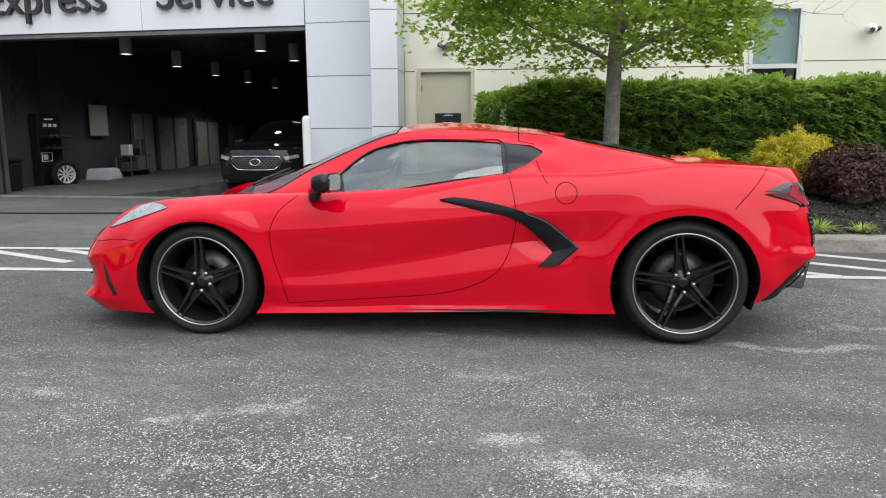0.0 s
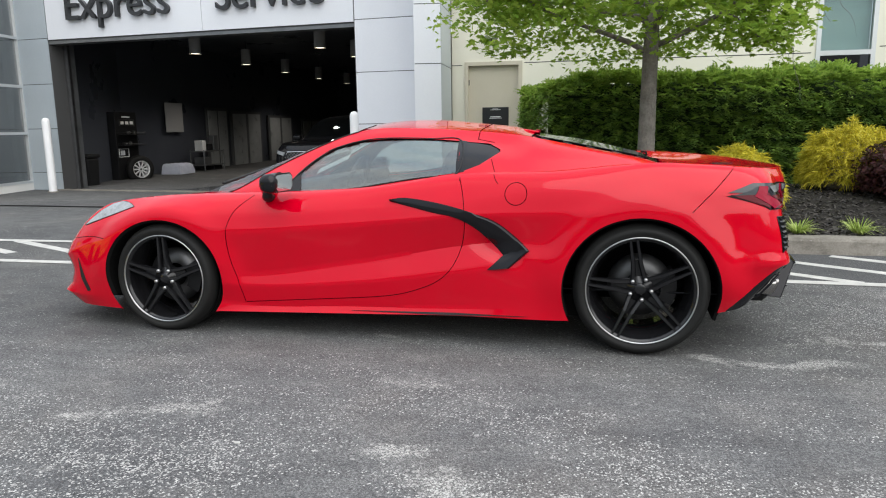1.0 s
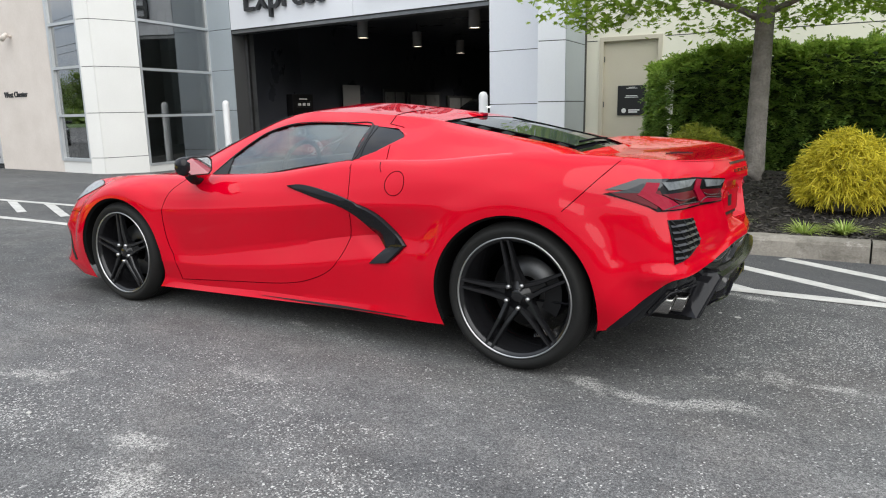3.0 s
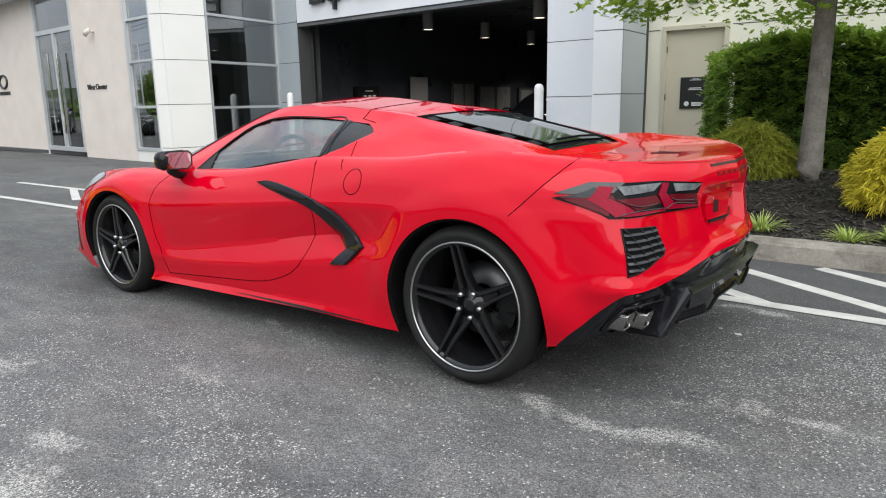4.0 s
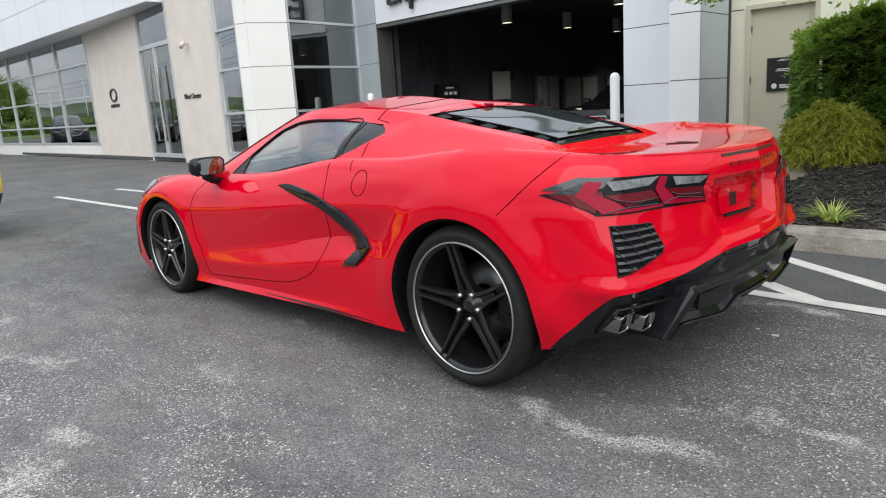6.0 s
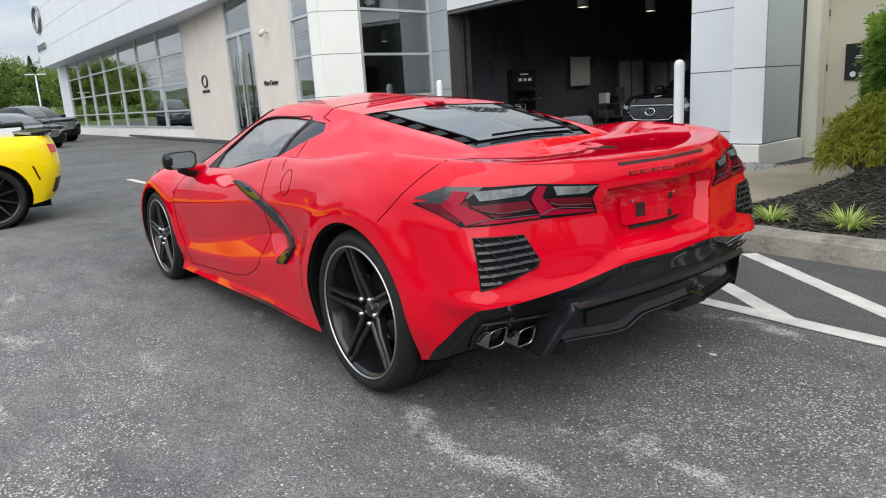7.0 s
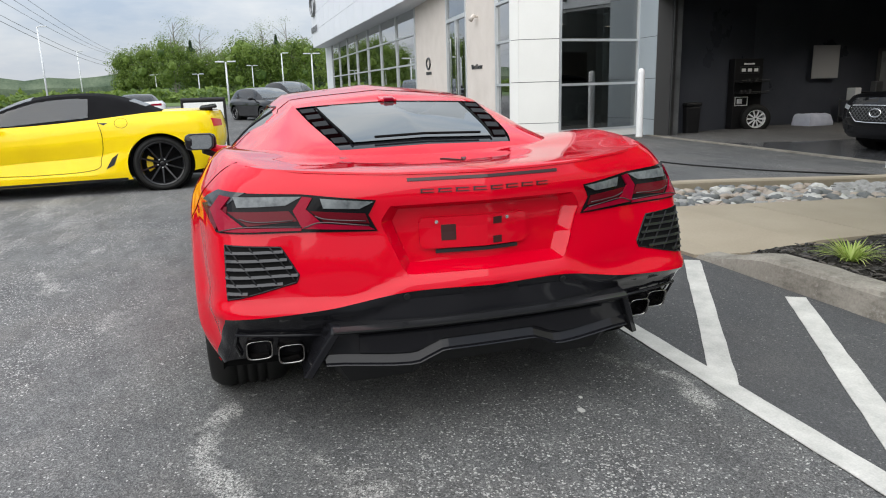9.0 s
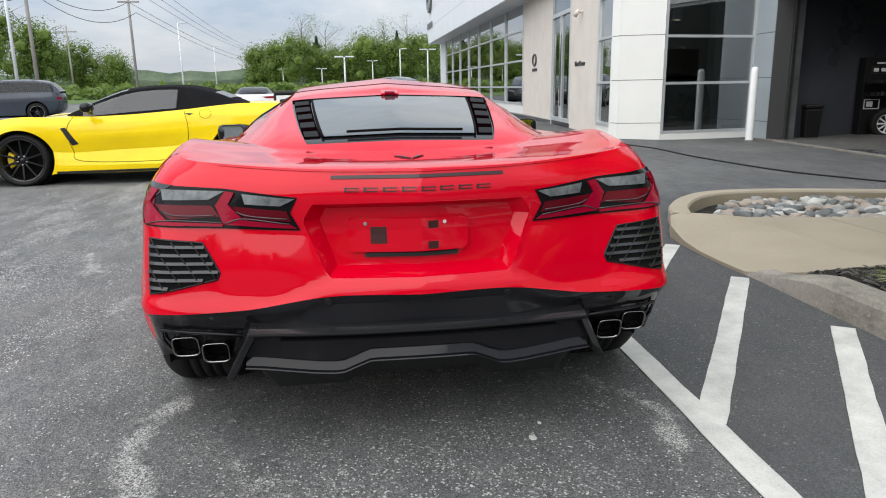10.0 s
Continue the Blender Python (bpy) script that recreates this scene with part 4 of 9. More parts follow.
RIDGE = [(-2.32, 0, .185), (-2.28, .48, .185), (-2.15, .815, .195), (-1.80, .93, .20), (-1.36, .95, .30), (-.90, .903, .172), (-.2, .904, .188), (.42, .912, .204),
         (.94, .936, .25), (1.36, .95, .32), (1.76, .902, .33), (1.975, .84, .38), (2.10, .55, .45), (2.17, .28, .45), (2.18, 0, .45)]
SILL = [(-2.2, 0, .12), (-2.155, .46, .12), (-2.075, .785, .115), (-1.74, .92, .12), (-1.36, .93, .12), (-.98, .92, .13), (-.2, .924, .152), (.40, .926, .168),
        (.95, .932, .168), (1.36, .93, .20), (1.76, .888, .24), (1.90, .835, .29), (2.0, .55, .32), (2.05, .28, .32), (2.06, 0, .32)]
DECK = [(-2.28, .535), (-2.05, .615), (-1.6, .725), (-1.3, .785), (-1.05, .82), (-.5, .84), (.3, .88), (1.0, .925), (1.45, .938), (1.65, .932), (1.88, .937), (2.08, .94), (2.2, .93)]
hv, hf, tv, tf = loft((CREST, UPPER, CREASE, BELOW, LOWER, RIDGE, SILL), DECK, ns=300, nv=(6, 9, 7, 7, 7, 6),
                      split=lambda s: 4 + 1.98 * (smooth01(9.4, 10.0, s) if s < 10.04 else 1 - min(1, (s - 10.04) / .93)),
                      flat=lambda s: smooth01(4.0, 4.8, s) * (1 - smooth01(7.4, 8.2, s)), soft_top=lambda s: smooth01(1.6, 2.6, s) * (1 - smooth01(10.3, 11.2, s)))
NROW = len(hv) // 300


def recess(v):
    """Shapes the tail shelf, the arch rims and the side scoop."""
    x, y, z = v
    # a shelf runs round the tail just above the black bumper
    if x > 1.62 and z < .66:
        zl = .488 + .062 * (1 - smooth01(.25, .48, abs(y)))
        w = .013 * (1 - smooth01(zl + .018, zl + .055, z)) * smooth01(zl - .03, zl + .004, z) * smooth01(1.62, 1.95, x)
        d = Vector((x - 1.2, y * 1.5, 0)).normalized()
        v[0] += d.x * w
        v[1] += d.y * w
    # the arches carry an upright rim that meets the fender in a soft fold
    for cx, cz, a, b, yo in ((-1.357, .325, .383, .345, .965), (1.356, .335, .402, .388, .968)):
        r = math.hypot((x - cx) / a, (z - cz) / b)
        if r < 1.45 and abs(y) > .7:
            w = (1 - smooth01(1.0, 1.40, r)) * smooth01(cz - .15, cz + .10, z)
            v[1] += (math.copysign(yo, y) - v[1]) * .9 * w
    # the flank is hollowed behind the intake blade
    r = ((x - .62) / .20) ** 2 + ((z - .53 - (.62 - x) * .35) / .075) ** 2
    if r < 1 and abs(y) > .7:
        v[1] -= math.copysign(.022, y) * (1 - r) ** 1.5
    return v


hv = np.array([recess(np.array(v)) for v in hv])
full_v = np.vstack([hv, tv])
full_f = hf + [tuple(i + len(hv) for i in f) for f in tf]
SKIN = Shell(*mirror(full_v, full_f))
ARCH_F, ARCH_R = oval(-1.357, .325, .380, .345), oval(1.356, .335, .394, .386)
V_LOW = 6 + 9 + 7 + 7


def is_bumper(f):
    """Faces of the black lower rear bumper: below the paint line behind the wheel."""
    i = f[0]
    if i >= len(hv):
        return False
    s_, r_ = (i // NROW) / 299 * 14, i % NROW
    return r_ >= V_LOW and s_ > 10.04


bump_f = [f for f in full_f if is_bumper(f)]


def under_roof(f):
    """Top skin inside the cabin, which is open."""
    return all(i >= len(hv) and -.95 < full_v[i][0] < .70 and abs(full_v[i][1]) < .72 for i in f)


skin_f = [f for f in full_f if not is_bumper(f) and not under_roof(f)]
BAY_RIM = [(.0, .834), (.326, .830), (.356, .780), (.286, .603), (.0, .600)]


def in_bay(f):
    return all(full_v[i][0] > 1.9 and inside_poly([(-.1, .834)] + BAY_RIM + [(-.1, .600)], -full_v[i][1], full_v[i][2]) for i in f)


bay_faces = [f for f in skin_f if in_bay(f)]
bay_set = set(bay_faces)
skin_f = [f for f in skin_f if f not in bay_set]
# the cut's edge slides onto the rim of the bay
kept_ = {i for f in skin_f for i in f}
for i in {i for f in bay_faces for i in f if i in kept_}:
    (yy, zz), _ = near_on_poly([(-.1, .834)] + BAY_RIM + [(-.1, .600)], -full_v[i][1], full_v[i][2])
    if abs(full_v[i][1]) > 1e-4:
        full_v[i][1] = -yy
    full_v[i][2] = zz
cv, cf = cut_side(full_v, skin_f, ARCH_F)
cv, cf = cut_side(cv, cf, ARCH_R)
cv, cf = clean(cv, cf)
cv, cf = mirror(cv, cf)
body = weld("body", cv, cf, RED, coupe, fold=.62)
cv, cf = mirror(*clean(full_v, bump_f))
weld("rear_bumper", cv, cf, GLOSSBLACK, coupe, "gloss black lower rear bumper")
# plate bay: rim on the skin, sloping walls, sunk back panel
BAY_BACK = [(.0, .818), (.292, .815), (.312, .776), (.262, .626), (.0, .624)]


def sub_line(pts, n):
    return [tuple(np.array(a) + (np.array(b) - np.array(a)) * k / n) for a, b in zip(pts, pts[1:]) for k in range(n)] + [pts[-1]]


rim_, back_ = sub_line(BAY_RIM, 10), sub_line(BAY_BACK, 10)
bay_v, bay_f = [], []
for (y0, z0), (y1, z1) in zip(rim_, back_):
    p0_, p1_ = SKIN.hit("B", -max(y0, .004), z0)[0], SKIN.hit("B", -max(y1, .004), z1)[0]
    bay_v += [(p0_.x - .001, y0, z0), (p0_.x - .006, y0 * .992, z0 + (.003 if z0 < .7 else -.003)), (p1_.x - .044, y1, z1), (p1_.x - .050, y1 * .985, z1 + (.004 if z1 < .7 else -.004))]
for k in range(len(rim_) - 1):
    for j in range(3):
        o = 4 * k + j
        bay_f.append((o, o + 1, o + 5, o + 4))
pan_ = len(bay_v)
for k in range(len(rim_)):
    y1, z1 = bay_v[4 * k + 3][1:]
    for w in (1, .66, .33, 0):
        zz = .721 + (z1 - .721)
        p1_ = SKIN.hit("B", -max(y1 * w, .004), zz)[0]
        bay_v.append((p1_.x - .050, y1 * w, zz))
for k in range(len(rim_) - 1):
    for j in range(3):
        o = pan_ + 4 * k + j
        bay_f.append((o, o + 1, o + 5, o + 4))
BAY = Shell(*mirror(np.array(bay_v), bay_f))
weld("plate_bay", *mirror(np.array(bay_v), bay_f), RED, coupe, "red recessed number plate bay", merge=.0005, fold=.3)

# canopy: sill of the glass, mid flank, rail, roof edge, middle
BELT = [(-1.24, .66, .76), (-.90, .79, .78), (-.50, .81, .79), (-.20, .82, .80), (.10, .82, .84), (.40, .81, .89), (.62, .79, .915), (.80, .77, .92), (1.06, .73, .925), (1.40, .64, .925), (1.60, .50, .915)]
FLANK = [(-1.24, .66, .77), (-.90, .735, .835), (-.50, .705, .905), (-.20, .70, .965), (.10, .70, .995), (.40, .69, 1.015), (.62, .68, 1.00), (.80, .655, .995), (1.06, .62, .985), (1.40, .56, .96), (1.60, .46, .92)]
RAIL = [(-1.24, .655, .785), (-.90, .645, .89), (-.50, .570, 1.03), (-.20, .545, 1.112), (.10, .54, 1.122), (.40, .545, 1.103), (.62, .555, 1.075), (.80, .545, 1.07), (1.06, .52, 1.04), (1.40, .475, .982), (1.60, .41, .91)]
EDGE = [(-1.25, .62, .80), (-.90, .595, .925), (-.50, .505, 1.085), (-.20, .47, 1.168), (.10, .465, 1.172), (.40, .47, 1.155), (.62, .475, 1.135), (.76, .47, 1.115), (1.06, .44, 1.055), (1.40, .39, .985), (1.58, .33, .91)]
MID = [(-1.40, 0, .80), (-.97, 0, .955), (-.55, 0, 1.125), (-.24, 0, 1.208), (.10, 0, 1.222), (.40, 0, 1.197), (.62, 0, 1.172), (.74, 0, 1.137), (1.06, 0, 1.088), (1.42, 0, .997), (1.60, 0, .915)]
CAN = [np.array(l) for l in (BELT, FLANK, RAIL, EDGE, MID)]


def canopy_point(s, v):
    pts = np.array([crom(l, s) for l in CAN])
    return crom(pts[:4], v) if v <= 3 else crom(pts[2:], 1 + (v - 3))


def canopy_grid(s0, s1, v0, v1, ns, nv):
    return [[canopy_point(s, v) * (1, -1, 1) for v in np.linspace(v0(s) if callable(v0) else v0, v1(s) if callable(v1) else v1, nv + 1)] for s in np.linspace(s0, s1, ns + 1)]


WS0, WS1, HG0, HG1 = 0.34, 2.74, 7.0, 9.35     # windscreen and hatch glass along the canopy


def pillar_v(s):
    """Where the slim red pillar ends and the windscreen begins, across the canopy."""
    return min(3.0, interp([(0, .9), (.73, 1.0), (1.23, 2.05), (1.70, 2.60), (2.47, 3.0), (10, 3.0)], s))



av, af = [], []


def add_grid(P):
    global av, af
    v, f = grid_mesh(P)
    af += [tuple(i + len(av) for i in q) for q in f]
    av = np.vstack([av, v]) if len(av) else v


add_grid(canopy_grid(0, 10, 0, 3, 240, 40))
SIDEGLASS = [(-.66, .822), (-.56, .945), (-.47, 1.02), (-.387, 1.064), (-.22, 1.105), (-.057, 1.117), (.19, 1.112), (.368, 1.098), (.385, .93), (.2, .905), (.057, .885), (-.254, .836), (-.465, .818)]
QUARTER = [(.374, 1.0965), (.533, 1.082), (.61, 1.045), (.50, .972), (.391, .932)]
CANOPY = Shell(av, [tuple(reversed(f)) for f in af])
av, af = [], []
add_grid(canopy_grid(0, 10, 0, pillar_v, 240, 40))
mv, mf = cut_side(av, af, SIDEGLASS)
mv, mf = cut_side(mv, mf, QUARTER)
av, af = mv, mf
add_grid(canopy_grid(WS1, HG0, 3, 4, 70, 14))
add_grid(canopy_grid(HG1, 10, 3, 4, 12, 14))
av, af = clean(av, af)
av, af = mirror(av, af)
weld("roof", av, af, RED, coupe, "red roof and pillars")
liner_f = [f for f in af if all(-.95 < av[i][0] < .72 for i in f)]
weld("headliner", av * (1, .982, 1) - np.array((0, 0, .012)), liner_f, CABIN, coupe, "dark cabin lining")


def glass_sheet(name, s0, s1, v0, v1, material, parent, drop=0.004, ns=30, nv=12, label=""):
    P = canopy_grid(s0, s1, v0, v1, ns, nv)
    v, f = grid_mesh(P)
    v, f = mirror(v - np.array((0, 0, drop)), f)
    return weld(name, v, f, material, parent, label)


glass_sheet("windscreen", WS0, WS1, pillar_v, 4, GLASS, coupe, ns=50, nv=20, label="raked tinted windscreen")
glass_sheet("cowl_panel", 0, WS0, pillar_v, 4, SATIN, coupe, .006, 8, 20, "black cowl below the windscreen")
for y0_, y1_ in ((-.50, .02), (-.02, .46)):
    bm = bmesh.new()
    arm_ = []
    for k_ in range(9):
        y_ = y0_ + (y1_ - y0_) * k_ / 8
        s_ = .24 + .42 * (k_ / 8) ** 1.4
        v_ = 4 - abs(y_) / max(.4, canopy_point(s_, 3.0)[1])
        q_ = canopy_point(s_, v_)
        arm_.append(Vector((q_[0], y_, q_[2] + .014)))
    tube(bm, arm_, .009, 6)
    part("wiper", bm, SATIN, coupe, "black windscreen wiper", True)


HEADCLEAR = varied("clear_headlamp", (.16, .17, .18), (.40, .42, .43), .12, 9, 60, .05, spec=.5)
LEDGE = plain("dark_grey_ledge", (.012, .012, .013), .14, spec=.45)
LOUVRE = plain("louvre_black", (.010, .010, .011), .55, spec=.12)
BADGE = plain("dark_red_badge", (.018, .002, .003), .35)
DARKCHROME = plain("dark_chrome", (.30, .29, .28), .16, 1.0)
SIDELENS = plain("grey_side_lens", (.022, .023, .026), .10, spec=.55)
LAMPEDGE = plain("lamp_grey_edge", (.055, .035, .04), .2, spec=.5)
GRILLESLAT = plain("grille_slat_black", (.014, .014, .016), .20, spec=.45)


# ---- glass, trim and cabin of the coupe
def both_patches(name, view, polys, material, parent, lift=.004, depth=.01, h=.03, label="", shell=None, smooth=True):
    """The same plate on both sides of the car, as two parts."""
    out = []
    for fl in (False, True):
        bm = bmesh.new()
        for p in polys:
            q = [(-a, b) for a, b in p] if view in "BF" else [(a, -b) for a, b in p] if view == "T" else p
            (shell or SKIN).patch(bm, view, q, lift, depth, h, fl)
        out.append(part(name, bm, material, parent, label, smooth))
    return out


both_patches("door_glass", "L", [SIDEGLASS], GLASS, coupe, -.004, .004, .04, "tinted door window", CANOPY)
both_patches("quarter_glass", "L", [QUARTER], GLOSSBLACK, coupe, -.002, .004, .03, "blacked-out quarter window", CANOPY)
both_patches("door_pillar", "L", [[(.355, 1.1005), (.40, 1.0965), (.42, .936), (.374, .9285)]], GLOSSBLACK, coupe, .001, .006, .03, "gloss black door pillar", CANOPY)
for fl in (False, True):
    for loop in (SIDEGLASS,):
        bm = bmesh.new()
        tube(bm, CANOPY.line("L", loop + loop[:1], 5, .001, fl)[:-1], .0048, 6, True)
        part("window_seal", bm, SATIN, coupe, smooth=True)
for fl in (1, -1):
    bm = bmesh.new()
    tube(bm, [Vector(canopy_point(s, pillar_v(s)) * (1, -fl, 1)) + Vector((0, 0, .001)) for s in np.linspace(.34, 2.74, 32)], .0045, 6)
    part("windscreen_seal", bm, SATIN, coupe, smooth=True)
bm = bmesh.new()
tube(bm, [Vector(canopy_point(2.74, 3 + w) * (1, -1, 1)) for w in np.linspace(0, 1, 12)] + [Vector(canopy_point(2.74, 3 + w)) for w in np.linspace(1, 0, 12)][1:], .004, 6)
part("roof_gap", bm, GAP, coupe, smooth=True)
bm = bmesh.new()
tube(bm, [Vector(canopy_point(5.25, w) * (1, -1, 1)) for w in np.linspace(2.15, 4, 20)] + [Vector(canopy_point(5.25, w)) for w in np.linspace(4, 2.15, 20)][1:], .0025, 6)
part("roof_gap", bm, GAP, coupe, smooth=True)
for fl in (1, -1):
    bm = bmesh.new()
    tube(bm, [Vector(canopy_point(5.25 + .55 * k, 2.15 - .1 * k) * (1, -fl, 1)) for k in (0, .4, .8)], .0022, 6)
    part("roof_gap", bm, GAP, coupe, smooth=True)

# hatch: glass between louvred side strips in a gloss black frame
glass_sheet("hatch_frame", HG0, HG1, 3.0, 4.0, GLOSSBLACK, coupe, .010, 40, 14, "gloss black hatch frame")
HATCHGLASS = plain("dark_hatch_glass", (.035, .045, .045), .03, spec=.5)
HATCHGLASS.node_tree.nodes["Principled BSDF"].inputs["IOR"].default_value = 1.9
glass_sheet("hatch_glass", HG0 + .12, HG1 - .32, 3.27, 4.0, HATCHGLASS, coupe, .001, 40, 12, "dark rear hatch glass")
for fl in (1, -1):
    for k in range(5):
        if k == 0:
            bm = bmesh.new()
            st_ = [[bm.verts.new(tuple(canopy_point(q, v) * (1, -fl, 1) + np.array((0, 0, -.006)))) for v in (3.03, 3.12, 3.24)] for q in np.linspace(HG0 + .15, HG1 - .34, 14)]
            for r0, r1 in zip(st_, st_[1:]):
                for j in range(2):
                    bm.faces.new((r0[j], r0[j + 1], r1[j + 1], r1[j]))
            bmesh.ops.recalc_face_normals(bm, faces=bm.faces[:])
            part("louvre_slot", bm, GAP, coupe)
        bm = bmesh.new()
        s0 = HG0 + .22 + k * .40
        P = [canopy_point(s0 + ds, v) * (1, -fl, 1) + np.array((0, 0, dz)) for ds, v, dz in ((0, 3.04, .003), (0, 3.22, .003), (.15, 3.22, -.004), (.15, 3.04, -.004))]
        vs = [bm.verts.new(tuple(p)) for p in P] + [bm.verts.new(tuple(p - np.array((0, 0, .006)))) for p in P]
        for f in ((0, 1, 2, 3), (7, 6, 5, 4), (0, 4, 5, 1), (1, 5, 6, 2), (2, 6, 7, 3), (3, 7, 4, 0)):
            bm.faces.new([vs[i] for i in f])
        bmesh.ops.recalc_face_normals(bm, faces=bm.faces[:])
        part("louvre", bm, LOUVRE, coupe)
    bm = bmesh.new()
    tube(bm, [Vector(canopy_point(s, 3.26) * (1, -fl, 1)) for s in np.linspace(HG0 + .08, HG1 - .3, 14)], .005, 6)
    part("hatch_seal", bm, LINER, coupe, smooth=True)
bm = bmesh.new()
for a, b, r in ((-.16, .12, .006),):
    tube(bm, [Vector(canopy_point(HG1 - .34, 4 - abs(y) / .4) * (1, math.copysign(1, y) if canopy_point(HG1 - .34, 4 - abs(y) / .4)[1] else 1, 1)) + Vector((0, 0, .012)) for y in np.linspace(-.20, .24, 12)], r, 6)
part("rear_wiper_strip", bm, LINER, coupe, smooth=True)
# high brake light at the end of the roof
bm = bmesh.new()
add_box(bm, (.715, 0, 1.145), (.10, .085, .014), pose(0, 0, 0, 0, 9, 0), .006)
part("roof_fin", bm, RED, coupe)
bm = bmesh.new()
add_box(bm, (.757, 0, 1.144), (.03, .05, .018), pose(0, 0, 0, 0, 9, 0), .005)
part("brake_light", bm, LAMPRED, coupe, "red high-level brake light")

# panel gaps
for pts in ([(-.80, .806), (-.889, .723), (-.932, .616), (-.927, .493), (-.881, .306), (-.856, .19)], [(.404, .93), (.44, .785), (.444, .64), (.405, .485), (.33, .38), (.2, .31), (0, .26), (-.4, .225), (-.85, .19)],
            [(1.80, .965), (1.68, .84), (1.59, .750)]):
    seam("panel_gap", SKIN, "L", pts, coupe)
seam("panel_gap", CANOPY, "L", [(.560, 1.00), (.575, .965), (.588, .935)], coupe)
seam("panel_gap", SKIN, "L", [(.592, .925), (.604, .90), (.62, .879)], coupe)
seam("fuel_flap_gap", SKIN, "L", [(.719 + .058 * math.cos(a), .83 + .057 * math.sin(a)) for a in np.linspace(0, 2 * math.pi, 13)], coupe, both=False)
seam("panel_gap", SKIN, "L", [(-1.74, .55), (-1.88, .552), (-2.0, .535), (-2.12, .52)], coupe, r=.002)

# side blade, lamps, vents
BLADE_OUT = [(.028, .787), (.113, .800), (.276, .781), (.437, .746), (.600, .692), (.700, .622), (.796, .533)]
BLADE_IN = [(.030, .783), (.160, .752), (.290, .722), (.400, .700), (.505, .640), (.580, .568), (.648, .503)]
for fl in (False, True):
    rows_ = []
    for k in range(37):
        o_, i_ = np.array(crom(BLADE_OUT, k / 6)), np.array(crom(BLADE_IN, k / 6))
        rows_.append((o_, i_))
    for w in (.34, .67, 1.0):
        rows_.append((np.array((.796, .533)) + w * np.array((-.107, -.095)), np.array((.648, .503)) + w * np.array((-.081, -.075))))
    bm = bmesh.new()
    grid_ = []
    for o_, i_ in rows_:
        line_ = []
        for v_, lf_ in ((0, -.008), (.03, .012), (.10, .017), (.40, .015), (.66, .013), (.93, .006), (.97, .001), (1, -.012)):
            c_ = o_ + (i_ - o_) * v_
            p_, n_ = SKIN.hit("L", c_[0], c_[1])
            q_ = p_ + n_ * lf_
            line_.append(bm.verts.new((q_.x, -q_.y if fl else q_.y, q_.z)))
        grid_.append(line_)
    for r0, r1 in zip(grid_, grid_[1:]):
        for j in range(7):
            bm.faces.new((r0[j], r0[j + 1], r1[j + 1], r1[j]))
    bm.faces.new(grid_[-1])
    bmesh.ops.recalc_face_normals(bm, faces=bm.faces[:])
    for e in bm.edges:
        if len(e.link_faces) == 2 and e.calc_face_angle(0) > .5:
            e.smooth = False
    part("side_blade", bm, GLOSSBLACK, coupe, "gloss black side intake blade", True)
both_patches("sail_panel", "L", [[(-.662, .820), (-.60, .895), (-.572, .916), (-.535, .817)]], SATIN, coupe, .002, .006, .03, "black sail panel before the door window", CANOPY)
HEADLAMP = [(-1.950, .612), (-1.90, .648), (-1.83, .702), (-1.75, .742), (-1.68, .758), (-1.62, .752), (-1.56, .735), (-1.656, .703), (-1.768, .668), (-1.867, .636)]
seam("headlamp_rim", SKIN, "L", HEADLAMP[6:] + HEADLAMP[:7], coupe, r=.004, n=4, material=SATIN)
both_patches("headlamp", "L", [HEADLAMP], HEADCLEAR, coupe, .004, .02, .03, "clear wedge-shaped headlamp", smooth=True)
both_patches("front_vent", "L", [[(-2.025, .425), (-1.985, .428), (-1.93, .315), (-1.887, .222), (-1.944, .203), (-1.958, .29), (-1.99, .36)]], SATIN, coupe, .004, .02, .03)
